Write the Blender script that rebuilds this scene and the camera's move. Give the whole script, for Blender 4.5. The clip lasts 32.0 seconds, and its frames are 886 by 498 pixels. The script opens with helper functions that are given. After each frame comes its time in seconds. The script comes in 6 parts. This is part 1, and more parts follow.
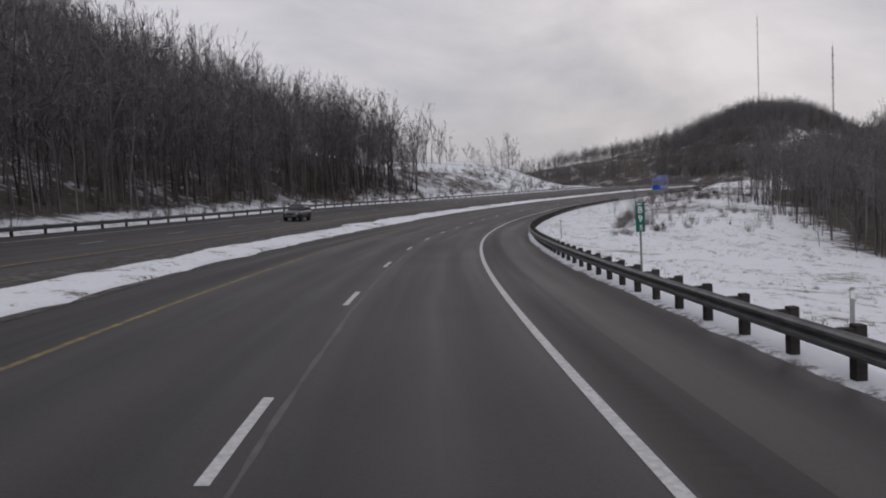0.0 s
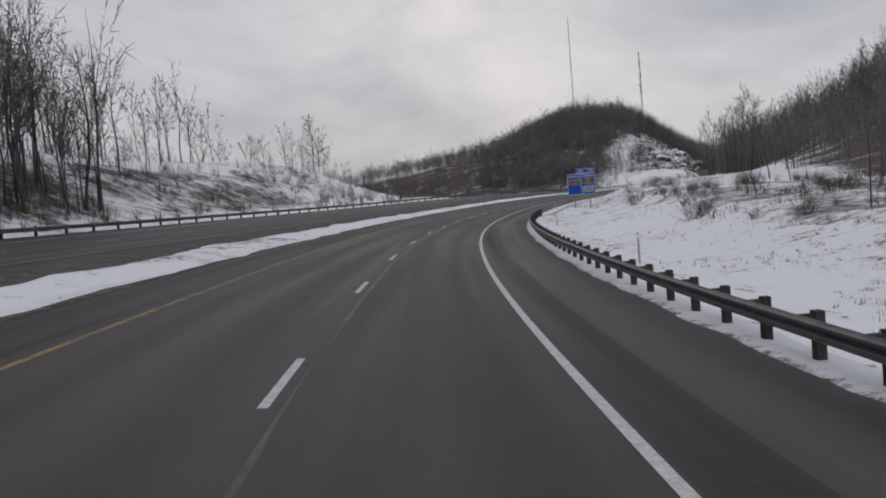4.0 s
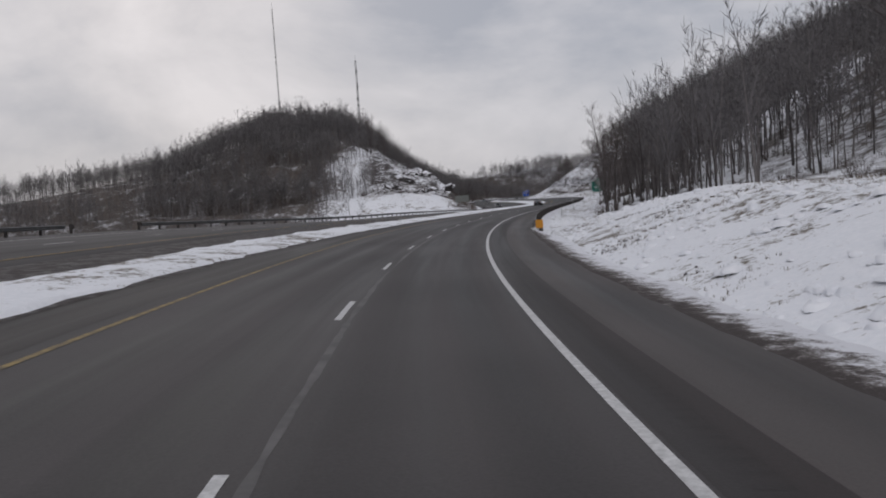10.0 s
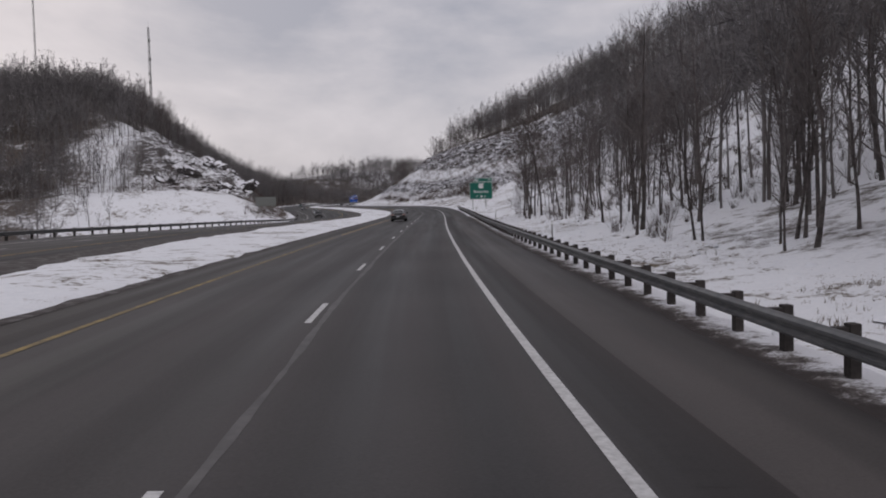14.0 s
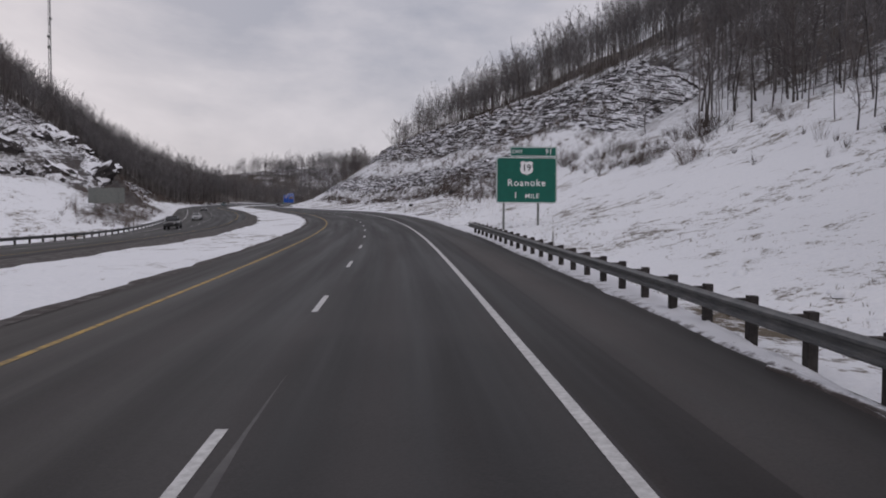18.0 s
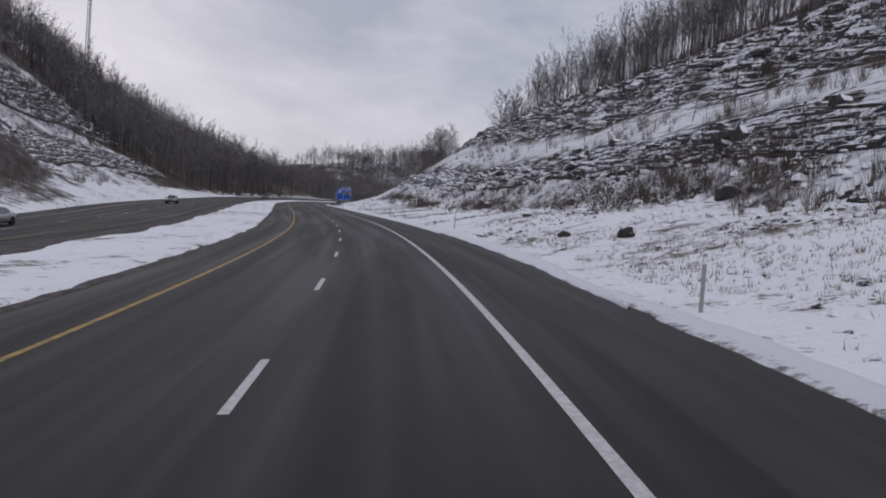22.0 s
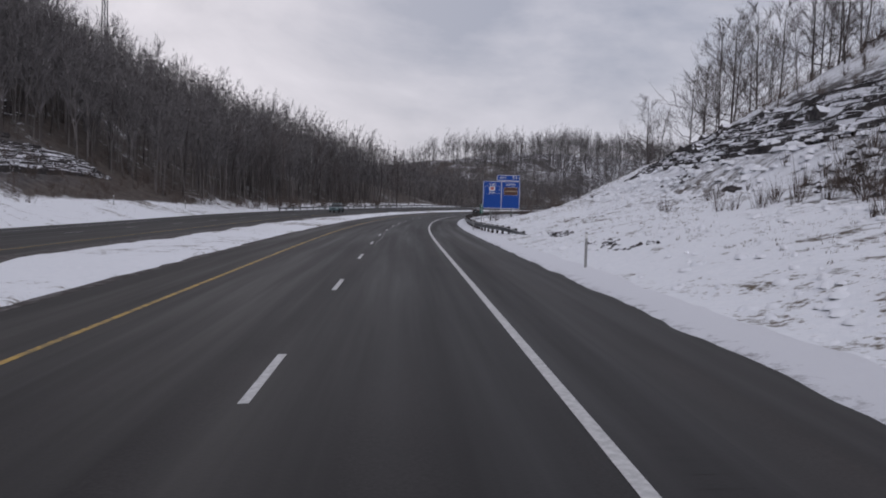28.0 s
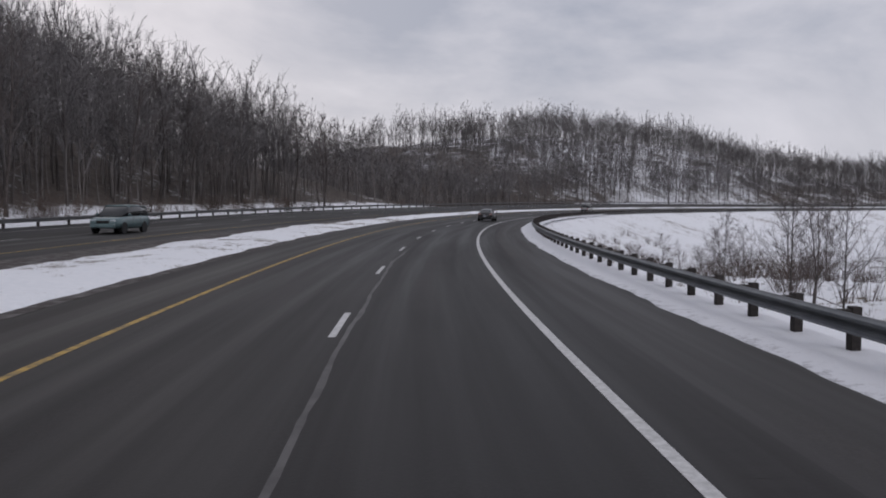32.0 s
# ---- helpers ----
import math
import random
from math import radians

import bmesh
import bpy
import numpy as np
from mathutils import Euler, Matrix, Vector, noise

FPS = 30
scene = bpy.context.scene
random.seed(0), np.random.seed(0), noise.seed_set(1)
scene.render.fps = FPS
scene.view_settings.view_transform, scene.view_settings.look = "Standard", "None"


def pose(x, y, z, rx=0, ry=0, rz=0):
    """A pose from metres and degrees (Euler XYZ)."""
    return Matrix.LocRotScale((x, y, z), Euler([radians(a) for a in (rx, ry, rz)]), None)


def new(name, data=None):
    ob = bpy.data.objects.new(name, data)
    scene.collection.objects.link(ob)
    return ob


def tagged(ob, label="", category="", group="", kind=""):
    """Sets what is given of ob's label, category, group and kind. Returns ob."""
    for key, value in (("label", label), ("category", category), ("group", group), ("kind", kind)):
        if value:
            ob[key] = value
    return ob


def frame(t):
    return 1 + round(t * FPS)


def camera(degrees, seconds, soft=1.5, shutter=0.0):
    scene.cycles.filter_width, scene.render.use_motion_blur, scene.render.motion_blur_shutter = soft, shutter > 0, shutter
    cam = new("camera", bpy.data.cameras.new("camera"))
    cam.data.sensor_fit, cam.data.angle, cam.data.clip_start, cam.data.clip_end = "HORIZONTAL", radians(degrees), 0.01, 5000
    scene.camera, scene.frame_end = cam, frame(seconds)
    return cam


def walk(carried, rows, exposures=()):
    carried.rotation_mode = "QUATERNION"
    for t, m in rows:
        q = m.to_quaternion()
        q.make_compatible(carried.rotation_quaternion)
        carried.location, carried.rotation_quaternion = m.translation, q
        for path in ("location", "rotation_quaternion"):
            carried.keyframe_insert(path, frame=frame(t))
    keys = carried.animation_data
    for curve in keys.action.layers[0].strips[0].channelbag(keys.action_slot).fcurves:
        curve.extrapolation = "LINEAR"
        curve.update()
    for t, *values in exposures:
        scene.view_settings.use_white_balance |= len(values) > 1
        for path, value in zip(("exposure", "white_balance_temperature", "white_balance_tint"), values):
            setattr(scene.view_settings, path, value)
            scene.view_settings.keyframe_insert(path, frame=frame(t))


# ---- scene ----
cam = camera(56.6, 32.0, soft=1.9)
EYE = 2.28
# seconds, x, y, z over the first eye, yaw, pitch, roll
ROWS = [
    (0.0, -0.06, -0.00, 0.00, 0.00, -3.87, 2.70),
    (0.5, -0.57, 13.75, -0.17, -1.61, -4.04, 2.76),
    (1.0, -0.67, 27.05, -0.41, -3.21, -4.24, 2.82),
    (1.5, -0.39, 40.61, -0.65, -4.96, -4.26, 2.93),
    (2.0, 0.31, 53.89, -0.88, -6.77, -4.07, 3.37),
    (2.5, 1.48, 67.76, -1.10, -8.64, -4.07, 3.58),
    (3.0, 2.89, 80.00, -1.26, -10.20, -3.92, 3.89),
    (3.5, 4.79, 93.35, -1.37, -11.84, -3.71, 4.50),
    (4.0, 7.11, 106.52, -1.43, -13.76, -3.23, 4.73),
    (4.5, 9.85, 119.64, -1.47, -15.54, -2.88, 4.79),
    (5.0, 12.97, 132.71, -1.48, -17.03, -2.91, 4.73),
    (5.5, 16.42, 145.73, -1.46, -18.44, -3.19, 4.61),
    (6.0, 20.69, 160.12, -1.42, -20.40, -3.26, 4.46),
    (6.5, 24.69, 172.17, -1.40, -22.06, -3.12, 4.36),
    (7.0, 29.32, 184.85, -1.36, -23.82, -2.87, 4.55),
    (7.5, 34.68, 198.23, -1.29, -25.57, -2.78, 4.68),
    (8.0, 39.63, 209.63, -1.19, -27.12, -2.66, 4.43),
    (8.5, 45.81, 222.85, -1.05, -29.00, -2.59, 4.24),
    (9.0, 52.00, 235.07, -0.91, -30.72, -2.42, 4.25),
    (9.5, 58.48, 246.94, -0.77, -32.41, -2.36, 4.18),
    (10.0, 65.47, 258.82, -0.62, -34.42, -2.73, 4.04),
    (10.5, 72.91, 270.41, -0.49, -36.49, -2.61, 4.02),
    (11.0, 81.20, 282.32, -0.38, -38.68, -2.85, 4.05),
    (11.5, 88.74, 292.45, -0.30, -40.12, -2.80, 4.22),
    (12.0, 97.51, 303.66, -0.19, -41.52, -2.70, 4.13),
    (12.5, 106.21, 314.24, -0.08, -42.88, -2.85, 3.98),
    (13.0, 115.04, 324.47, 0.02, -44.25, -2.39, 3.57),
    (13.5, 124.35, 334.76, 0.13, -45.74, -2.77, 2.22),
    (14.0, 133.86, 344.81, 0.23, -46.81, -2.86, 1.58),
    (14.5, 143.52, 354.68, 0.33, -47.61, -2.81, 1.39),
    (15.0, 153.27, 364.43, 0.43, -48.24, -2.74, 1.38),
    (15.5, 163.09, 374.04, 0.53, -48.71, -2.71, 1.30),
    (16.0, 172.54, 383.17, 0.63, -49.01, -2.76, 0.87),
    (16.5, 182.25, 392.41, 0.74, -49.18, -2.70, 0.45),
    (17.0, 191.86, 401.49, 0.84, -49.46, -2.56, 0.15),
    (17.5, 202.25, 411.31, 0.97, -49.72, -2.87, -0.25),
    (18.0, 211.28, 419.80, 1.09, -49.67, -2.56, -0.36),
    (18.5, 220.94, 428.94, 1.22, -49.43, -2.50, -0.85),
    (19.0, 231.45, 439.00, 1.39, -49.07, -2.52, -1.29),
    (19.5, 240.31, 447.53, 1.55, -48.67, -2.19, -1.98),
    (20.0, 250.16, 457.23, 1.74, -47.79, -2.41, -2.22),
    (20.5, 259.39, 466.65, 1.93, -46.77, -2.28, -2.89),
    (21.0, 268.89, 476.68, 2.12, -45.82, -2.42, -3.45),
    (21.5, 277.24, 485.82, 2.28, -44.92, -2.53, -3.70),
    (22.0, 285.77, 495.51, 2.45, -43.76, -2.39, -4.17),
    (22.5, 294.70, 506.04, 2.63, -42.53, -2.37, -4.30),
    (23.0, 302.17, 515.22, 2.77, -41.49, -2.37, -4.30),
    (23.5, 310.64, 526.02, 2.93, -40.29, -2.57, -4.12),
    (24.0, 318.46, 536.39, 3.07, -39.23, -2.61, -3.82),
    (24.5, 326.13, 547.12, 3.20, -38.20, -2.62, -3.66),
    (25.0, 332.84, 556.85, 3.30, -37.31, -2.80, -3.36),
    (25.5, 341.34, 569.40, 3.46, -36.58, -2.56, -2.97),
    (26.0, 348.55, 580.27, 3.60, -36.02, -2.43, -2.60),
    (26.5, 355.68, 591.22, 3.75, -35.70, -2.42, -2.26),
    (27.0, 362.77, 602.19, 3.89, -35.59, -2.51, -1.97),
    (27.5, 369.87, 613.20, 4.04, -35.52, -2.62, -1.76),
    (28.0, 376.93, 624.24, 4.18, -35.18, -2.58, -1.66),
    (28.5, 383.78, 635.08, 4.31, -34.85, -2.67, -1.68),
    (29.0, 390.74, 646.17, 4.42, -34.91, -2.48, -1.54),
    (29.5, 397.50, 657.08, 4.53, -35.11, -2.72, -1.48),
    (30.0, 404.55, 668.33, 4.64, -35.44, -2.80, -1.50),
    (30.5, 412.09, 679.92, 4.75, -35.97, -2.69, -1.34),
    (31.0, 418.73, 689.83, 4.84, -36.83, -2.70, -1.27),
    (31.5, 426.97, 701.79, 4.97, -37.96, -2.73, -1.18),
    (32.0, 434.54, 712.27, 5.10, -39.19, -2.63, -0.58),
]
EXPOSURES = [(0.0, -0.09, 6460, 15), (5.0, -0.11, 6440, 13), (9.0, -0.09, 6440, 13), (12.0, -0.05, 6530, 16), (17.0, -0.05, 6610, 18), (19.0, -0.06, 6310, 18), (23.0, -0.05, 6150, 18), (25.0, -0.06, 6110, 18), (29.0, -0.02, 6250, 17), (32.0, 0.03, 6310, 16)]
walk(cam, [(t, pose(x, y, EYE + z, 90 + pitch, roll, yaw)) for t, x, y, z, yaw, pitch, roll in ROWS], EXPOSURES)

# ---- world and sun: a bright winter overcast ----
world = bpy.data.worlds.new("overcast")
scene.world = world
world.use_nodes = True
wn, wl = world.node_tree.nodes, world.node_tree.links
sky = wn.new("ShaderNodeTexSky")
sky.sky_type, sky.sun_disc = "NISHITA", False
sky.sun_elevation, sky.sun_rotation = radians(28), radians(15)
sky.air_density, sky.dust_density, sky.ozone_density = 1.0, 3.0, 2.0
wco = wn.new("ShaderNodeTexCoord")
wmap = wn.new("ShaderNodeMapping")
wmap.inputs["Scale"].default_value = (1.0, 1.0, 2.1)
cloud = wn.new("ShaderNodeTexNoise")
cloud.inputs["Scale"].default_value, cloud.inputs["Detail"].default_value = 2.3, 8.0
cloud.inputs["Roughness"].default_value, cloud.inputs["Distortion"].default_value = 0.55, 0.35
ramp = wn.new("ShaderNodeValToRGB")
ramp.color_ramp.elements[0].position, ramp.color_ramp.elements[0].color = 0.35, (0.45, 0.49, 0.555, 1)
ramp.color_ramp.elements[1].position, ramp.color_ramp.elements[1].color = 0.60, (0.83, 0.835, 0.862, 1)
mid = ramp.color_ramp.elements.new(0.49)
mid.color = (0.685, 0.70, 0.735, 1)
skyscale = wn.new("ShaderNodeVectorMath")
skyscale.operation = "SCALE"
skyscale.inputs["Scale"].default_value = 0.10
wmix = wn.new("ShaderNodeMix")
wmix.data_type = "RGBA"
wmix.inputs["Factor"].default_value = 0.93
bg = wn["Background"]
wl.new(wco.outputs["Generated"], wmap.inputs["Vector"])
wl.new(wmap.outputs["Vector"], cloud.inputs["Vector"])
wl.new(cloud.outputs["Fac"], ramp.inputs["Fac"])
wl.new(sky.outputs["Color"], skyscale.inputs[0])
wl.new(skyscale.outputs["Vector"], wmix.inputs["A"])
wl.new(ramp.outputs["Color"], wmix.inputs["B"])
wl.new(wmix.outputs["Result"], bg.inputs["Color"])
bg.inputs["Strength"].default_value = 0.80

sun = new("sun", bpy.data.lights.new("sun", "SUN"))
sun.data.energy, sun.data.angle, sun.data.color = 0.6, radians(25), (1.0, 0.96, 0.92)
sun.matrix_world = pose(0, 0, 200, 55, 0, -15)

# ---- materials ----


def material(name, base, rough=0.8, metal=0.0, second=None, scale=3.0, detail=6.0, low=0.35, high=0.65, bump=0.0, bump_scale=None, spec=0.3, vary=0.0):
    """A surface of two colours mixed by a noise, with a finer bump and a little spread from piece to piece."""
    m = bpy.data.materials.new(name)
    m.use_nodes = True
    nd, ln = m.node_tree.nodes, m.node_tree.links
    b = nd["Principled BSDF"]
    b.inputs["Roughness"].default_value, b.inputs["Metallic"].default_value = rough, metal
    b.inputs["Specular IOR Level"].default_value = spec
    co = nd.new("ShaderNodeTexCoord")
    n1 = nd.new("ShaderNodeTexNoise")
    n1.inputs["Scale"].default_value, n1.inputs["Detail"].default_value, n1.inputs["Roughness"].default_value = scale, detail, 0.65
    ln.new(co.outputs["Object"], n1.inputs["Vector"])
    rp = nd.new("ShaderNodeValToRGB")
    rp.color_ramp.elements[0].position, rp.color_ramp.elements[0].color = low, (*base, 1)
    rp.color_ramp.elements[1].position, rp.color_ramp.elements[1].color = high, (*(second or [c * 0.8 for c in base]), 1)
    ln.new(n1.outputs["Fac"], rp.inputs["Fac"])
    out = rp.outputs["Color"]
    if vary:
        info = nd.new("ShaderNodeObjectInfo")
        mr = nd.new("ShaderNodeMapRange")
        mr.inputs["To Min"].default_value, mr.inputs["To Max"].default_value = 1 - vary, 1 + vary
        ln.new(info.outputs["Random"], mr.inputs["Value"])
        hs = nd.new("ShaderNodeHueSaturation")
        ln.new(mr.outputs["Result"], hs.inputs["Value"])
        ln.new(out, hs.inputs["Color"])
        out = hs.outputs["Color"]
    ln.new(out, b.inputs["Base Color"])
    if bump:
        n2 = nd.new("ShaderNodeTexNoise")
        n2.inputs["Scale"].default_value, n2.inputs["Detail"].default_value = bump_scale or scale * 6, 4
        ln.new(co.outputs["Object"], n2.inputs["Vector"])
        bp = nd.new("ShaderNodeBump")
        bp.inputs["Strength"].default_value, bp.inputs["Distance"].default_value = bump, 0.03
        ln.new(n2.outputs["Fac"], bp.inputs["Height"])
        ln.new(bp.outputs["Normal"], b.inputs["Normal"])
    return m


def asphalt(name, dark, pale, tint):
    """Worn asphalt: fine stone, wide blotches, and the paler tracks that wheels polish along the lanes (the second coordinate is metres across)."""
    m = bpy.data.materials.new(name)
    m.use_nodes = True
    nd, ln = m.node_tree.nodes, m.node_tree.links
    b = nd["Principled BSDF"]
    b.inputs["Specular IOR Level"].default_value = 0.35
    uv = nd.new("ShaderNodeUVMap")
    uv.uv_map = "plan"
    sep = nd.new("ShaderNodeSeparateXYZ")
    ln.new(uv.outputs["UV"], sep.inputs[0])
    co = nd.new("ShaderNodeTexCoord")
    fine = nd.new("ShaderNodeTexNoise")
    fine.inputs["Scale"].default_value, fine.inputs["Detail"].default_value = 26.0, 5.0
    ln.new(co.outputs["Object"], fine.inputs["Vector"])
    stretch = nd.new("ShaderNodeMapping")
    stretch.inputs["Scale"].default_value = (0.03, 1.1, 1.0)
    ln.new(uv.outputs["UV"], stretch.inputs["Vector"])
    streak = nd.new("ShaderNodeTexNoise")
    streak.inputs["Scale"].default_value, streak.inputs["Detail"].default_value = 1.0, 4.0
    ln.new(stretch.outputs["Vector"], streak.inputs["Vector"])
    blot = nd.new("ShaderNodeTexNoise")
    blot.inputs["Scale"].default_value, blot.inputs["Detail"].default_value = 0.12, 5.0
    ln.new(co.outputs["Object"], blot.inputs["Vector"])
    wave = nd.new("ShaderNodeMath")
    wave.operation = "MULTIPLY_ADD"
    wave.inputs[1].default_value, wave.inputs[2].default_value = 2 * math.pi / 1.83, 0.2
    ln.new(sep.outputs["Y"], wave.inputs[0])
    cosn = nd.new("ShaderNodeMath")
    cosn.operation = "COSINE"
    ln.new(wave.outputs[0], cosn.inputs[0])
    total = None
    for out, weight in ((fine.outputs["Fac"], 0.30), (streak.outputs["Fac"], 0.75), (blot.outputs["Fac"], 0.45), (cosn.outputs[0], 0.07)):
        mul = nd.new("ShaderNodeMath")
        mul.operation = "MULTIPLY"
        mul.inputs[1].default_value = weight
        ln.new(out, mul.inputs[0])
        if total is None:
            total = mul.outputs[0]
        else:
            add = nd.new("ShaderNodeMath")
            ln.new(total, add.inputs[0])
            ln.new(mul.outputs[0], add.inputs[1])
            total = add.outputs[0]
    newer = nd.new("ShaderNodeMapRange")
    newer.inputs["From Min"].default_value, newer.inputs["From Max"].default_value = 380, 600
    newer.inputs["To Min"].default_value, newer.inputs["To Max"].default_value = 0.0, 0.31
    ln.new(sep.outputs["X"], newer.inputs["Value"])
    less = nd.new("ShaderNodeMath")
    less.operation = "SUBTRACT"
    ln.new(total, less.inputs[0])
    ln.new(newer.outputs["Result"], less.inputs[1])
    total = less.outputs[0]
    rp = nd.new("ShaderNodeValToRGB")
    rp.color_ramp.elements[0].position, rp.color_ramp.elements[0].color = 0.50, (*[dark * c for c in tint], 1)
    rp.color_ramp.elements[1].position, rp.color_ramp.elements[1].color = 1.0, (*[pale * c for c in tint], 1)
    ln.new(total, rp.inputs["Fac"])
    ln.new(rp.outputs["Color"], b.inputs["Base Color"])
    rr = nd.new("ShaderNodeMapRange")
    rr.inputs["From Min"].default_value, rr.inputs["From Max"].default_value = 0.35, 0.65
    rr.inputs["To Min"].default_value, rr.inputs["To Max"].default_value = 0.54, 0.74
    ln.new(streak.outputs["Fac"], rr.inputs["Value"])
    ln.new(rr.outputs["Result"], b.inputs["Roughness"])
    bp = nd.new("ShaderNodeBump")
    bp.inputs["Strength"].default_value, bp.inputs["Distance"].default_value = 0.4, 0.006
    ln.new(fine.outputs["Fac"], bp.inputs["Height"])
    ln.new(bp.outputs["Normal"], b.inputs["Normal"])
    return m


def land(name):
    """Snow over leaf litter and rock: the mesh says how wooded a place is; rock shows where the ground is steep, grass tufts poke through open snow."""
    m = bpy.data.materials.new(name)
    m.use_nodes = True
    nd, ln = m.node_tree.nodes, m.node_tree.links
    b = nd["Principled BSDF"]
    b.inputs["Roughness"].default_value, b.inputs["Specular IOR Level"].default_value = 0.85, 0.15
    co = nd.new("ShaderNodeTexCoord")
    geo = nd.new("ShaderNodeNewGeometry")
    sep = nd.new("ShaderNodeSeparateXYZ")
    ln.new(geo.outputs["Normal"], sep.inputs[0])

    def noise_node(scale, detail, rough=0.6):
        n = nd.new("ShaderNodeTexNoise")
        n.inputs["Scale"].default_value, n.inputs["Detail"].default_value, n.inputs["Roughness"].default_value = scale, detail, rough
        ln.new(co.outputs["Object"], n.inputs["Vector"])
        return n.outputs["Fac"]

    def calc(op, a, c, clamp=False):
        n = nd.new("ShaderNodeMath")
        n.operation, n.use_clamp = op, clamp
        for i, v in enumerate((a, c)):
            if isinstance(v, (int, float)):
                n.inputs[i].default_value = v
            else:
                ln.new(v, n.inputs[i])
        return n.outputs[0]

    def span(v, lo, hi):
        n = nd.new("ShaderNodeMapRange")
        n.inputs["From Min"].default_value, n.inputs["From Max"].default_value = lo, hi
        ln.new(v, n.inputs["Value"])
        return n.outputs["Result"]

    def blend(f, a, c):
        n = nd.new("ShaderNodeMix")
        n.data_type = "RGBA"
        ln.new(f, n.inputs["Factor"])
        for k, v in (("A", a), ("B", c)):
            if isinstance(v, tuple):
                n.inputs[k].default_value = (*v, 1)
            else:
                ln.new(v, n.inputs[k])
        return n.outputs["Result"]

    coarse, medium, fine = noise_node(0.09, 5), noise_node(0.7, 6, 0.7), noise_node(4.5, 5, 0.7)
    woods = nd.new("ShaderNodeAttribute")
    woods.attribute_name = "woods"
    rocky = nd.new("ShaderNodeAttribute")
    rocky.attribute_name = "rocky"
    snow = blend(span(fine, 0.3, 0.7), (0.74, 0.76, 0.80), (0.84, 0.85, 0.88))
    litter = blend(span(medium, 0.35, 0.65), (0.060, 0.051, 0.046), (0.130, 0.111, 0.099))
    stone = blend(span(medium, 0.35, 0.68), (0.045, 0.044, 0.048), (0.17, 0.155, 0.150))
    # grass and weeds that the snow leaves bare, in clumps
    tuft = calc("ADD", calc("MULTIPLY", medium, 0.6), calc("ADD", calc("MULTIPLY", fine, 0.5), calc("MULTIPLY", coarse, 0.5)))
    bare = span(tuft, 0.855, 0.935)
    open_land = blend(bare, snow, (0.13, 0.105, 0.075))
    # under the trees the snow lies in patches
    patch = calc("ADD", calc("MULTIPLY", woods.outputs["Fac"], 0.85), calc("MULTIPLY", calc("ADD", calc("SUBTRACT", medium, 0.5), calc("SUBTRACT", coarse, 0.5)), 1.1))
    wooded = blend(span(patch, 0.42, 0.72), open_land, litter)
    bedmap = nd.new("ShaderNodeMapping")
    bedmap.inputs["Scale"].default_value = (0.30, 0.30, 2.6)
    ln.new(co.outputs["Object"], bedmap.inputs["Vector"])
    beds = nd.new("ShaderNodeTexNoise")
    beds.inputs["Scale"].default_value, beds.inputs["Detail"].default_value, beds.inputs["Roughness"].default_value = 1.0, 7.0, 0.72
    ln.new(bedmap.outputs["Vector"], beds.inputs["Vector"])
    steep = calc("ADD", calc("SUBTRACT", 1.0, sep.outputs["Z"]), calc("ADD", calc("MULTIPLY", calc("SUBTRACT", medium, 0.5), 0.28), calc("MULTIPLY", calc("SUBTRACT", fine, 0.5), 0.30)))
    blotch = calc("ADD", calc("MULTIPLY", calc("SUBTRACT", medium, 0.5), 2.0), calc("MULTIPLY", calc("SUBTRACT", coarse, 0.5), 2.2))
    face = calc("ADD", calc("MULTIPLY", calc("SUBTRACT", beds.outputs["Fac"], 0.5), 2.6), calc("ADD", blotch, calc("MULTIPLY", steep, 1.3)))
    cliff = calc("MULTIPLY", span(face, -0.02, 0.24), span(rocky.outputs["Fac"], 0.2, 0.7), True)
    ln.new(blend(cliff, wooded, stone), b.inputs["Base Color"])
    bp = nd.new("ShaderNodeBump")
    bp.inputs["Strength"].default_value, bp.inputs["Distance"].default_value = 0.55, 0.2
    ln.new(calc("ADD", medium, calc("ADD", calc("MULTIPLY", fine, 0.4), calc("MULTIPLY", calc("MULTIPLY", beds.outputs["Fac"], rocky.outputs["Fac"]), 6.0))), bp.inputs["Height"])
    ln.new(bp.outputs["Normal"], b.inputs["Normal"])
    return m


M_ROAD = asphalt("asphalt_worn", 0.011, 0.064, (1.07, 0.965, 0.97))
M_SHOULDER = asphalt("asphalt_shoulder", 0.020, 0.082, (1.10, 0.965, 0.935))
M_EDGE = asphalt("asphalt_edge", 0.010, 0.036, (1.16, 0.95, 0.92))
M_GUTTER = asphalt("asphalt_dirty_gutter", 0.012, 0.036, (1.12, 0.96, 0.90))
M_LAND = land("snowy_ground")
M_YELLOW_WORN = material("road_paint_yellow_worn", (0.29, 0.215, 0.09), 0.75, second=(0.13, 0.105, 0.07), scale=2.5, low=0.40, high=0.60)
M_WHITE = material("road_paint_white", (0.62, 0.62, 0.62), 0.7, second=(0.42, 0.42, 0.42), scale=9, bump=0.2)
M_YELLOW = material("road_paint_yellow", (0.46, 0.30, 0.08), 0.7, second=(0.19, 0.145, 0.075), scale=3.5, low=0.42, high=0.62)
M_BARK = material("bark_grey_brown", (0.042, 0.036, 0.034), 0.95, second=(0.12, 0.105, 0.10), scale=1.5, vary=0.25)
M_TWIG = material("twigs_brown", (0.080, 0.071, 0.069), 0.95, second=(0.15, 0.131, 0.126), scale=0.7, vary=0.25)
M_STEEL = material("weathered_steel", (0.10, 0.105, 0.11), 0.55, metal=0.35, second=(0.17, 0.17, 0.17), scale=2.5, bump=0.1)
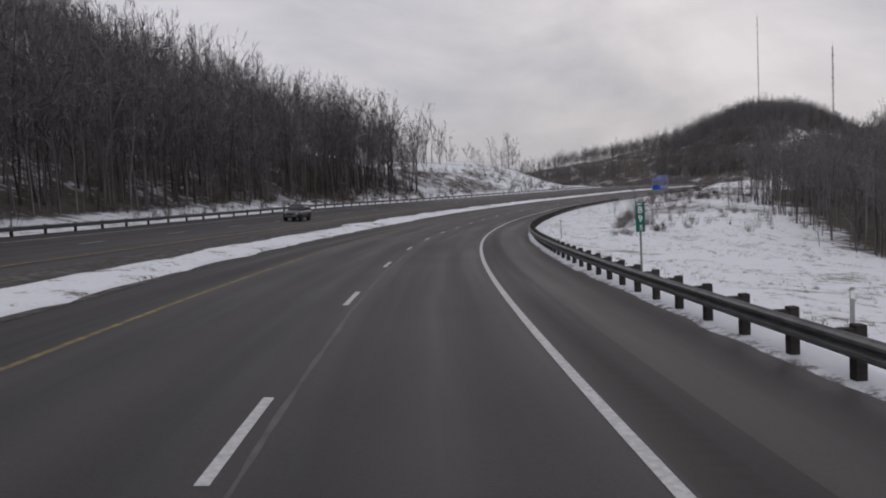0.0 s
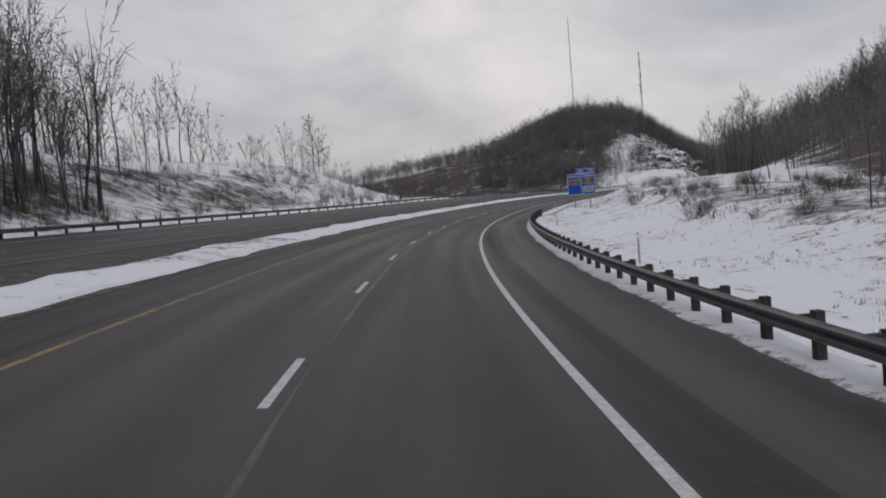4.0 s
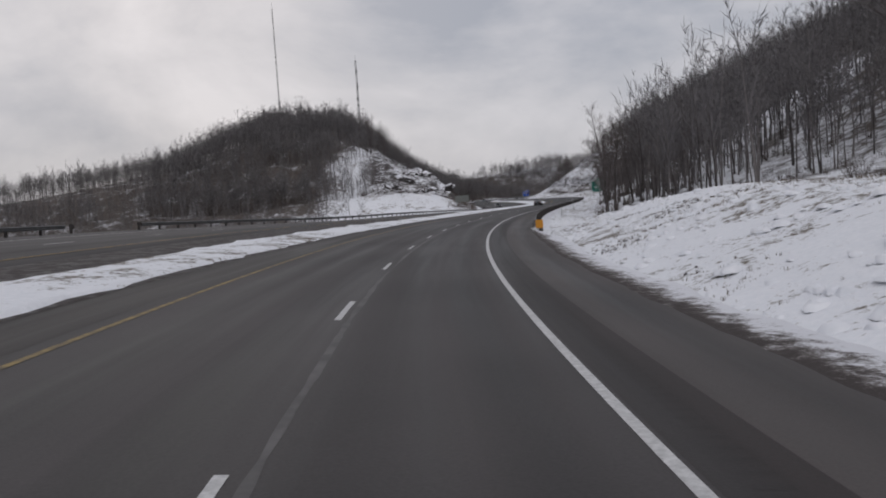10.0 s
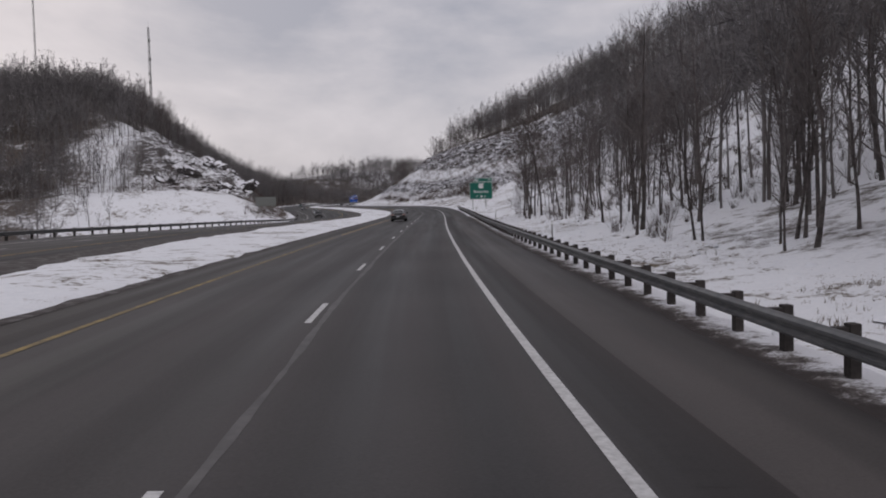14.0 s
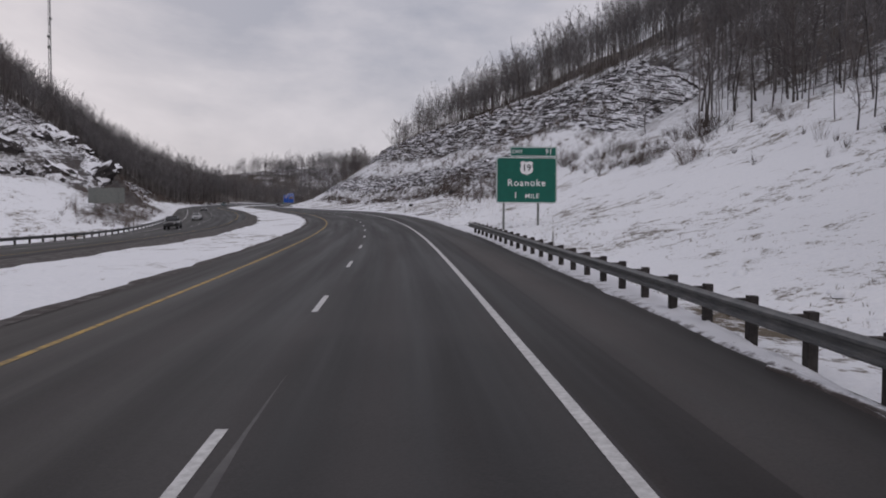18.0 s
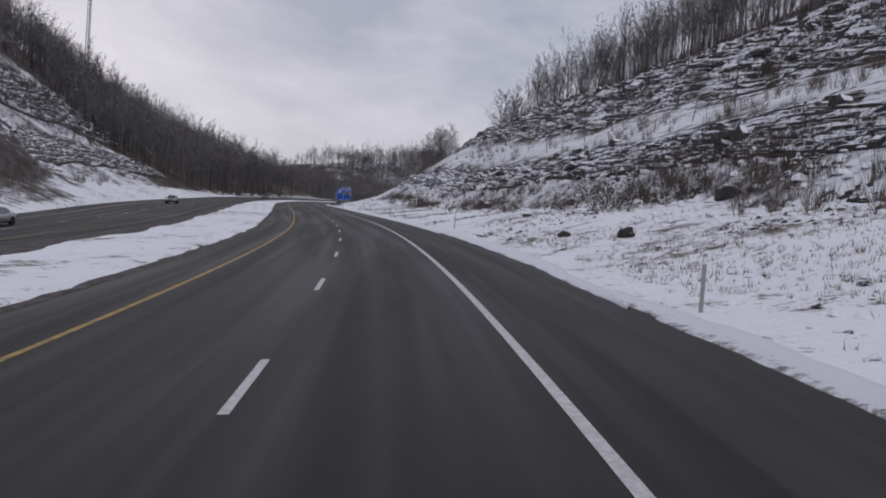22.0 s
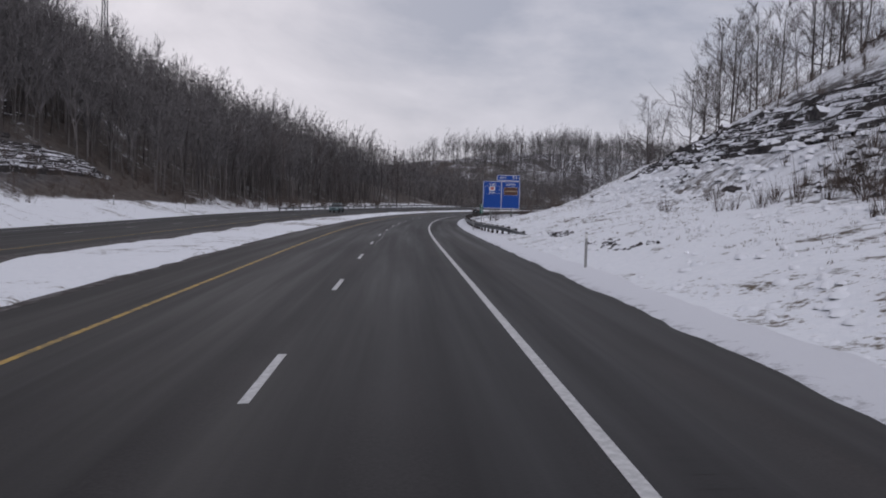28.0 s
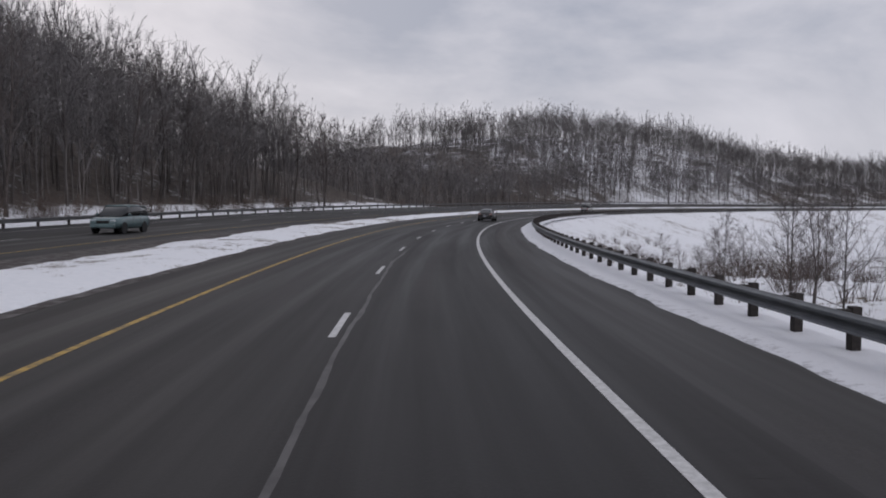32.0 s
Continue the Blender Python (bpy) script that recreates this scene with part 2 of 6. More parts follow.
M_GALV = material("galvanised_steel", (0.16, 0.17, 0.18), 0.5, metal=0.4, second=(0.11, 0.12, 0.13), scale=2.0)
M_POST = material("dark_wood_post", (0.028, 0.025, 0.024), 0.9, second=(0.058, 0.051, 0.048), scale=6, bump=0.3, vary=0.2)
M_GREEN = material("sign_green", (0.003, 0.095, 0.070), 0.45, second=(0.004, 0.11, 0.08), scale=2)
M_BLUE = material("sign_blue", (0.005, 0.058, 0.30), 0.45, second=(0.007, 0.066, 0.33), scale=2)
M_SIGNWHITE = material("sign_white", (0.78, 0.78, 0.78), 0.5, second=(0.70, 0.70, 0.70), scale=3)
M_BROWN = material("sign_brown", (0.105, 0.050, 0.034), 0.5, second=(0.085, 0.042, 0.03), scale=3)
M_BLACK = material("sign_black", (0.01, 0.01, 0.01), 0.5)
M_GREYSIGN = material("sign_back_grey", (0.20, 0.21, 0.20), 0.6, metal=0.3, second=(0.15, 0.16, 0.15), scale=3)
M_SNOW = material("snow", (0.82, 0.83, 0.86), 0.85, second=(0.72, 0.74, 0.78), scale=1.3, bump=0.5, bump_scale=6, spec=0.15)
M_GRAVEL = material("dirty_gravel_verge", (0.055, 0.048, 0.045), 0.95, second=(0.20, 0.19, 0.19), scale=2.2, low=0.45, high=0.75, bump=0.6, bump_scale=20)
M_ORANGE = material("end_marker_amber", (0.62, 0.27, 0.02), 0.5, second=(0.5, 0.22, 0.03), scale=5)
M_WEED = material("dry_weeds", (0.16, 0.12, 0.075), 0.95, second=(0.09, 0.07, 0.05), scale=0.8)
M_SHRUB = material("shrub_stems", (0.070, 0.055, 0.048), 0.95, second=(0.12, 0.095, 0.082), scale=1.0, vary=0.3)
M_RUBBER = material("tyre_rubber", (0.015, 0.015, 0.015), 0.85)

# ---- the road's alignment: heading in degrees, rise in metres and bank in degrees, a station every 40 m from -160 m ----
HEAD = [22.24, 17.19, 12.15, 7.05, 2.69, -1.96, -7.28, -12.47, -17.17, -22.5, -27.33, -32.83, -37.95, -42.09, -45.24, -46.2, -46.8, -46.13, -43.76, -40.46, -37.0, -34.1,
        -32.67, -32.46, -32.62, -34.93, -38.4, -43.5, -49.4, -55.6, -61.9, -68.2, -74.5, -80.8, -87.1, -93.4, -99.7, -106.0, -112.3, -118.4, -123.6, -127.6, -129.6]
RISE = [0.0, 0.0, 0.0, 0.0, 0.0, -0.65, -1.26, -1.47, -1.43, -1.31, -0.96, -0.54, -0.23, 0.08, 0.37, 0.67, 1.0, 1.43, 1.99, 2.52, 3.0, 3.39, 3.82,
        4.25, 4.61, 4.93, 5.33, 5.81, 6.29, 6.77, 7.25, 7.73, 8.21, 8.69, 9.17, 9.65, 10.13, 10.61, 11.09, 11.57, 12.05, 12.53, 12.78]
BANK = [2.7, 2.7, 2.7, 2.7, 2.7, 3.0, 4.0, 4.7, 4.5, 4.5, 4.2, 4.1, 4.1, 2.9, 1.4, 0.7, -0.3, -1.5, -3.0, -4.1, -4.0, -3.2,
        -2.1, -1.7, -1.5, -1.1, -0.2, 0.4, 1.1, 1.8, 2.4, 3.1, 3.8, 4.0, 4.0, 4.0, 4.0, 4.0, 4.0, 4.0, 4.0, 4.0, 4.0]
S0, S1, STEP = -160.0, 1520.0, 40.0


def glide(values, s):
    """Smooth curve through the stations' values."""
    v = np.asarray(values, float)
    u = np.clip((np.asarray(s, float) - S0) / STEP, 0, len(v) - 1.001)
    i = u.astype(int)
    u = u - i
    a, b, c, d = (v[np.clip(i + k, 0, len(v) - 1)] for k in (-1, 0, 1, 2))
    return 0.5 * (2 * b + (c - a) * u + (2 * a - 5 * b + 4 * c - d) * u * u + (3 * b - a - 3 * c + d) * u ** 3)


AXIS_S = np.arange(S0, S1 + 0.1, 2.0)
AXIS_H = np.radians(glide(HEAD, AXIS_S) + 90)
_hm = 0.5 * (AXIS_H[1:] + AXIS_H[:-1])
AXIS_X = np.concatenate([[0], np.cumsum(2 * np.cos(_hm))])
AXIS_Y = np.concatenate([[0], np.cumsum(2 * np.sin(_hm))])
_i0 = int(round(-S0 / 2))
AXIS_X, AXIS_Y = AXIS_X - AXIS_X[_i0], AXIS_Y - AXIS_Y[_i0]


def plan(s, o):
    """World x, y of the place s metres along the road and o metres to its right."""
    s, o = np.asarray(s, float), np.asarray(o, float)
    h = np.interp(s, AXIS_S, AXIS_H)
    return np.interp(s, AXIS_S, AXIS_X) + o * np.sin(h), np.interp(s, AXIS_S, AXIS_Y) - o * np.cos(h)


def road_z(s, o):
    return glide(RISE, s) - np.asarray(o, float) * np.tan(np.radians(glide(BANK, s)))


def heading(s):
    return float(np.degrees(np.interp(s, AXIS_S, AXIS_H))) - 90


# widths across: our carriageway, median, far carriageway
RIGHT_EDGE = 5.2


def right_edge(s):
    """Where the paved shoulder ends."""
    return np.interp(s, [540, 640, 740, 790], [5.15, 5.2, 5.2, 5.2])


def near_edge(s):
    """Where the far carriageway begins."""
    return np.interp(s, [0, 240, 300, 390, 470, 590, 690, 790, 865, 890, 1000], [-14.4, -14.7, -15.4, -16.2, -19.4, -19.2, -17.0, -17.3, -17.2, -16.0, -14.0])


def yellow_at(s):
    """Where the yellow line beside the median runs."""
    return np.interp(s, [0, 40, 375, 447, 529, 580, 660, 684], [-5.78, -6.02, -6.02, -5.78, -5.74, -5.52, -5.5, -5.66])


def dash_at(s):
    """Where the broken line between our two lanes runs."""
    return np.interp(s, [0, 40, 375, 447], [-1.84, -1.92, -1.91, -1.77])


def snow_near(s):
    """Where the median's snow begins, past the paved inner shoulder."""
    return np.interp(s, [0, 30, 290, 340, 375, 447, 500, 660, 684, 870], [-8.1, -8.7, -8.5, -7.9, -7.85, -7.5, -7.8, -8.0, -8.6, -8.45])


def snow_far(s):
    """Where the median's snow gives way to the far carriageway's dirty verge."""
    return np.interp(s, [0, 50, 250, 376, 470, 505, 546, 580, 710, 786, 808, 838, 884, 1000], [-11.2, -12.1, -12.0, -12.2, -17.0, -16.9, -14.8, -15.6, -15.8, -15.6, -15.0, -15.9, -13.7, -12.6])


def far_edge(s):
    """Where the far carriageway ends."""
    return np.interp(s, [0, 250, 430, 600, 830, 920, 1000], [-28.5, -29.2, -29.2, -33.5, -33.5, -30.5, -30.0])


def lattice(x, y, seed=0):
    """Value noise in 0..1."""
    xi, yi = np.floor(x).astype(np.int64), np.floor(y).astype(np.int64)
    fx, fy = x - xi, y - yi
    fx, fy = fx * fx * (3 - 2 * fx), fy * fy * (3 - 2 * fy)

    def h(i, j):
        n = (i * 374761393 + j * 668265263 + seed * 1442695041) & 0xFFFFFFFF
        n = ((n ^ (n >> 13)) * 1274126177) & 0xFFFFFFFF
        return ((n ^ (n >> 16)) & 0xFFFF) / 65535.0
    a, b, c, d = h(xi, yi), h(xi + 1, yi), h(xi, yi + 1), h(xi + 1, yi + 1)
    return (a * (1 - fx) + b * fx) * (1 - fy) + (c * (1 - fx) + d * fx) * fy


def rough(x, y, size, octaves=4, seed=0):
    t, amp, tot = 0, 1.0, 0.0
    for k in range(octaves):
        t = t + amp * lattice(x / size * 2 ** k, y / size * 2 ** k, seed + k)
        tot += amp
        amp *= 0.5
    return t / tot - 0.5


# ---- the land on either side: heights over the road at set distances, station by station ----
RIGHT_AT = [5.2, 7.0, 10, 14, 20, 28, 38, 52, 80, 120, 200, 320]
LEFT_AT = [0, 3, 8, 14, 22, 32, 48, 75, 120, 180, 290]
right_s, right_h, left_s, left_h = [], [], [], []


def right_bank(s, *h):
    right_s.append(s), right_h.append(h)


def left_bank(s, *h):
    left_s.append(s), left_h.append(h)


right_bank(-160, -.05, -.4, -1, -2, -2.5, -2, -1, 2, 7, 14, 22, 26)
right_bank(60, -.05, -.4, -1.2, -1.8, -2.6, -4, -5.5, -6, -4, 0, 8, 14)
right_bank(150, -.05, -.3, -.7, -.6, .3, .2, -1.5, -2.5, -1, 4, 13, 20)
right_bank(195, -.05, -.3, -.6, -.1, 1.0, 1.0, .5, 0, 3, 10, 20, 26)
right_bank(245, -.05, -.5, -1.0, -.2, 1.6, 1.9, 2.0, 3.0, 10, 22, 36, 44)
right_bank(300, -.05, -.2, .8, 2.0, 2.3, 2.3, 2.6, 5.5, 17, 31, 46, 50)
right_bank(332, -.05, -.2, .5, 1.7, 2.5, 2.5, 3.0, 7, 20, 34, 48, 51)
right_bank(364, -.05, -.2, -.5, -.4, .2, 1.6, 4.2, 10, 26, 40, 52, 54)
right_bank(420, -.05, -.2, -.6, -.1, 1.0, 3.2, 7.2, 15.5, 34, 48, 58, 58)
right_bank(520, -.05, -.2, -.6, .5, 2.2, 5.2, 9.6, 17.5, 35, 49, 58, 58)
right_bank(582, -.05, 0, .2, 1.0, 2.9, 6.2, 10.3, 16, 35, 51, 60, 60)
right_bank(635, -.05, .12, .8, 1.8, 3, 9.8, 14.5, 27, 44, 58, 66, 64)
right_bank(700, -.05, .12, .8, 1.6, 3, 10.3, 16, 28.5, 43, 57, 62, 60)
right_bank(760, -.05, .12, .8, 1.6, 3, 10, 17, 28, 38, 50, 55, 52)
right_bank(812, -.05, .12, .8, 1.6, 3, 9.3, 16, 26, 34, 40, 42, 40)
right_bank(850, -.05, 0, .5, 1.5, 3.4, 8.3, 12.8, 18, 20, 22, 22, 22)
right_bank(872, -.05, -.2, -.3, .6, 2.6, 7.2, 10.5, 12, 11, 9, 8, 10)
right_bank(892, -.05, -.3, -1.2, -1.5, -1, -1, -2, -3, -4, -4, -3, 5)
right_bank(950, -.05, -.4, -1.5, -3, -5, -7, -8, -9, -8, -5, 5, 15)
right_bank(1520, -.05, -.4, -1.5, -3, -5, -7, -9, -9, -5, 3, 14, 25)

left_bank(-160, 0, .5, 2, 5, 10, 17, 28, 42, 58, 64, 62)
left_bank(60, 0, .3, 1.5, 4.5, 9.5, 16.5, 27, 42, 57, 62, 60)
left_bank(130, 0, .5, 2.5, 6.5, 12, 18, 26, 36, 48, 52, 50)
left_bank(190, 0, .6, 3, 7, 11, 13.5, 16, 20, 24, 26, 25)
left_bank(260, 0, .5, 2.8, 7, 11.5, 13.8, 13.5, 10, 4, 0, -4)
left_bank(310, 0, .3, 1.2, 2.5, 3.5, 3, 1, -3, -6, -8, -8)
left_bank(350, -.1, -1.5, -3, -4.5, -6, -8, -10, -12, -14, -14, -12)
left_bank(600, -.1, -1.5, -4, -6, -8, -9, -11, -13, -14, -13, -8)
left_bank(680, 0, .4, 2.2, 4.5, 6.5, 8, 8.5, 7, 4, 5, 8)
left_bank(712, 0, .8, 3.0, 7, 12.5, 17, 24, 28, 25, 20, 14)
left_bank(740, 0, .6, 2, 5, 11, 16, 29, 41, 40, 22, 16)
left_bank(790, 0, .6, 2, 5, 11, 16, 31, 49, 52, 28, 18)
left_bank(850, 0, .6, 2, 5, 10, 15, 31, 51, 58, 40, 22)
left_bank(890, 0, .3, 1.5, 4, 9, 15.5, 28, 47, 57, 50, 26)
left_bank(950, -.1, 0, 1, 2.6, 7, 12, 20, 33, 41, 43, 34)
left_bank(1020, -.1, -.3, .5, 2, 4.5, 8, 14, 21, 26, 28, 24)
left_bank(1060, -.1, -.4, -.3, 0, 0, 0, 0, 1, 3, 6, 8)
left_bank(1088, -.1, -.6, -1, -2, -4, -6, -8, -8, -7, -5, 0)
left_bank(1118, -.1, -.4, -.3, 0, 1, 2, 4, 6, 8, 8, 8)
left_bank(1150, -.1, -.3, .5, 2, 6, 11, 17, 24, 27, 24, 20)
left_bank(1200, -.1, -.3, .5, 2, 6, 11, 22, 33, 36, 30, 22)
left_bank(1260, -.1, -.3, .5, 2, 7, 12, 22, 33, 36, 30, 22)
left_bank(1320, -.1, -.3, .4, 1.5, 4, 8, 14, 22, 25, 22, 18)
left_bank(1400, -.1, -.3, .3, 1, 3, 6, 10, 16, 20, 18, 15)
left_bank(1520, -.1, -.3, .3, 1, 3, 6, 10, 16, 20, 18, 15)


def table(stations, heights, at, s, d):
    s, d = np.broadcast_arrays(np.asarray(s, float), np.asarray(d, float))
    hs = np.array(heights)
    i = np.clip(np.searchsorted(stations, s) - 1, 0, len(stations) - 2)
    st = np.array(stations, float)
    u = np.clip((s - st[i]) / (st[i + 1] - st[i]), 0, 1)
    u = u * u * (3 - 2 * u)
    at = np.array(at, float)
    j = np.clip(np.searchsorted(at, d) - 1, 0, len(at) - 2)
    v = np.clip((d - at[j]) / (at[j + 1] - at[j]), 0, 1)
    lo = hs[i, j] * (1 - v) + hs[i, j + 1] * v
    hi = hs[i + 1, j] * (1 - v) + hs[i + 1, j + 1] * v
    return lo * (1 - u) + hi * u


def cut_right(s):
    return np.interp(s, [585, 630, 820, 862], [0, 1, 1, 0])


def cut_left(s):
    return np.interp(s, [668, 690, 850, 885], [0, 1, 1, 0])


def land_z(s, o):
    """Height of the open land, without the road's own layers."""
    s, o = np.broadcast_arrays(np.asarray(s, float), np.asarray(o, float))
    x, y = plan(s, o)
    tb = np.tan(np.radians(glide(BANK, s)))
    rise = glide(RISE, s)
    oF = far_edge(s)
    dr, dl = np.maximum(o - RIGHT_EDGE, 0), np.maximum(oF - o, 0)
    zr = rise - RIGHT_EDGE * tb * np.exp(-dr / 30) + table(right_s, right_h, RIGHT_AT, s, o)
    zl = rise - oF * tb * np.exp(-dl / 30) + table(left_s, left_h, LEFT_AT, s, oF - o)
    mid = rise - o * tb - 0.35
    z = np.where(o > RIGHT_EDGE, zr, np.where(o < oF, zl, mid))
    d = np.where(o > RIGHT_EDGE, dr, dl)
    near = np.clip(d / 4, 0, 1)
    z = z + near * (rough(x, y, 9, 4, 3) * 0.6 + np.clip(1 - d / 60, 0, 1) * rough(x, y, 2.6, 2, 33) * 0.35 + rough(x, y, 60, 4, 9) * np.clip(d / 30, 0, 1) * np.where((o > 0) & (s < 420), np.interp(s, [180, 220, 340, 420], [4, 1.2, 1.2, 6]), 6))
    z = z + np.interp(s, [668, 690, 750, 770], [0, 1, 1, 0]) * np.interp(dl, [5, 16, 55, 70], [0, 1, 1, 0]) * (rough(x, y, 15, 3, 71) * 8 + (0.22 - np.abs(rough(x, y, 9, 3, 77))) * 9 - 1)
    return z


# ---- mesh helpers ----


def mesh_of(name, verts, faces, mats=(), smooth=False, uv=None, attributes=None, slots=None):
    me = bpy.data.meshes.new(name)
    me.from_pydata([tuple(v) for v in np.asarray(verts, float).tolist()], [], np.asarray(faces).tolist() if not isinstance(faces, list) else faces)
    for m in mats:
        me.materials.append(m)
    if smooth:
        me.polygons.foreach_set("use_smooth", [True] * len(me.polygons))
    if slots is not None:
        me.polygons.foreach_set("material_index", slots)
    if uv is not None:
        layer = me.uv_layers.new(name="plan")
        idx = np.zeros(len(me.loops), int)
        me.loops.foreach_get("vertex_index", idx)
        layer.data.foreach_set("uv", np.asarray(uv, float)[idx].ravel())
    for key, values in (attributes or {}).items():
        at = me.attributes.new(key, "FLOAT", "POINT")
        at.data.foreach_set("value", np.asarray(values, float))
    me.update()
    return me


def grid_faces(rows, cols):
    i = np.arange(rows - 1)[:, None] * cols + np.arange(cols - 1)[None]
    i = i.ravel()
    return np.stack([i, i + 1, i + cols + 1, i + cols], 1)


def ribbon(name, s, offsets, heights, mat, smooth=True):
    """A strip along the road. offsets and heights: functions of s that give one column each."""
    s = np.asarray(s, float)
    cols_o = [np.broadcast_to(f(s) if callable(f) else f, s.shape) for f in offsets]
    cols_h = [np.broadcast_to(f(s) if callable(f) else f, s.shape) for f in heights]
    o, h = np.stack(cols_o, 1), np.stack(cols_h, 1)
    ss = np.repeat(s[:, None], o.shape[1], 1)
    x, y = plan(ss, o)
    z = road_z(ss, o) + h
    v = np.stack([x, y, z], 2).reshape(-1, 3)
    faces = grid_faces(len(s), o.shape[1])[:, ::-1]
    return new(name, mesh_of(name, v, faces, (mat,), smooth, uv=np.stack([ss.ravel(), o.ravel()], 1)))


def part(name, bm, mat, parent, label=""):
    """One bmesh as one mesh object under a thing or a part."""
    me = bpy.data.meshes.new(name)
    bm.to_mesh(me)
    bm.free()
    for m in (mat if isinstance(mat, (list, tuple)) else (mat,)):
        me.materials.append(m)
    ob = new(name, me)
    ob.parent = parent
    return tagged(ob, label) if label else ob


def place(s, o, lift=0.0, turn=0.0, on_land=True):
    x, y = plan(s, o)
    z = float(land_z(s, o)) if on_land else float(road_z(s, o))
    return pose(float(x), float(y), z + lift, 0, 0, heading(s) + turn)


def box(bm, x0, x1, y0, y1, z0, z1, bevel=0.0):
    g = bmesh.ops.create_cube(bm, size=1.0, matrix=Matrix.Translation(((x0 + x1) / 2, (y0 + y1) / 2, (z0 + z1) / 2)) @ Matrix.Diagonal((x1 - x0, y1 - y0, z1 - z0, 1)))
    if bevel:
        edges = list({e for v in g["verts"] for e in v.link_edges})
        bmesh.ops.bevel(bm, geom=edges, offset=bevel, segments=2, affect="EDGES", profile=0.5)
    return bm


# ---- ground: one sheet, with the distance beyond it ----
gs = np.concatenate([np.arange(-160, 560, 4.0), np.arange(560, 900, 2.0), np.arange(900, 1521, 5.0)])
go = np.concatenate([-np.geomspace(330, 95, 22), -np.arange(92, 26, -1.5), np.linspace(-25, 4.6, 8), np.arange(5.2, 24, 0.9), np.arange(24, 64, 1.0), np.geomspace(65, 300, 20)])
gss, goo = np.meshgrid(gs, go, indexing="ij")
# the far side of the sharp bend would fold over itself: keep the sheet short there
limit = np.interp(gs, [900, 1000, 1520], [300, 190, 190])[:, None]
goo = np.where(goo > 5.2, 5.2 + (goo - 5.2) * np.minimum(1, limit / 300), goo)
gx, gy = plan(gss, goo)


def sunk(s, o):
    """How far the sheet lies below the rock faces that are built over it."""
    d = far_edge(s) - o
    r = np.interp(s, [600, 612, 838, 852], [0, 1, 1, 0]) * np.maximum(np.interp(o, [23.4, 24.6, 26.5, 28], [0, 1, 1, 0]), np.interp(o, [39, 41, 50, 52], [0, 1, 1, 0]) * np.interp(s, [820, 830], [1, 0]))
    l = np.interp(s, [704, 716, 868, 880], [0, 1, 1, 0]) * np.maximum(np.interp(d, [15, 16.2, 19.5, 21], [0, 1, 1, 0]), np.interp(d, [31, 33, 44, 46], [0, 1, 1, 0]))
    return 1.6 * np.where(o > 0, r, l)


gz = land_z(gss, goo) - sunk(gss, goo)


def wooded(s, o):
    """How thickly trees stand at a place, 0..1."""
    s, o = np.broadcast_arrays(np.asarray(s, float), np.asarray(o, float))
    d = far_edge(s) - o
    left = np.where(s < 185, np.clip((d - 4) / 4, 0, 1), 0)
    left = np.maximum(left, np.where((s >= 185) & (s < 330), 0.25 * np.clip((d - 9) / 8, 0, 1) + 0.6 * np.clip((d - 40) / 20, 0, 1), 0))
    left = np.maximum(left, np.where((s >= 330) & (s < 672), np.clip((d - 45) / 40, 0, 1), 0))
    left = np.maximum(left, np.where((s >= 672) & (s < 880), np.clip((d - np.interp(s, [672, 690, 735, 760], [46, 50, 54, 46])) / np.interp(s, [690, 740], [34, 12]), 0, 1), 0))
    left = np.maximum(left, np.where(s >= 852, np.clip((d - np.interp(s, [852, 880, 905], [22, 10, 6])) / 5, 0, 1), 0))
    right = np.where(s < 200, np.clip((o - np.interp(s, [60, 130, 200], [30, 34, 34])) / 10, 0, 1), 0)
    right = np.maximum(right, np.where((s >= 200) & (s < 335), np.clip((o - np.interp(s, [200, 290, 320], [38, 38, 30])) / 10, 0, 1), 0))
    right = np.maximum(right, np.where((s >= 320) & (s < 508), np.clip((o - np.interp(s, [320, 350, 375], [30, 24, 12])) / 3, 0, 1) * np.maximum(np.interp(s, [415, 455, 480, 505], [1, .30, .22, .1]), np.clip((o - 55) / 12, 0, 1)), 0))
    right = np.maximum(right, np.where((s >= 508) & (s < 640), np.clip((o - np.interp(s, [508, 545, 640], [14, 44, 50])) / 6, 0, 1), 0))
    right = np.maximum(right, np.where((s >= 620) & (s < 870), np.clip((o - 53) / 8, 0, 1), 0))
    right = np.maximum(right, np.where(s >= 860, 0.8 * np.clip((o - 45) / 25, 0, 1), 0))
    return np.where(o < 0, left, right)


def bare_floor(s, o):
    """How much leaf litter shows under the trees: little on the shaded slope beside the road, most on the far hills."""
    near_slope = np.interp(s, [200, 330, 520, 620, 700], [0.75, 0.58, 0.55, 0.5, 0.8]) + np.clip((o - 45) / 60, 0, 0.4) + np.interp(s, [190, 215, 440, 480], [0.3, .12, .15, 0]) * np.clip((o - 30) / 12, 0, 1)
    return np.where(o > 0, near_slope, np.interp(s, [0, 190, 260, 700, 860, 900, 1130, 1190, 1420], [0.9, 0.9, 0.68, 0.92, 0.95, 0.95, 0.98, 0.55, 0.8]))


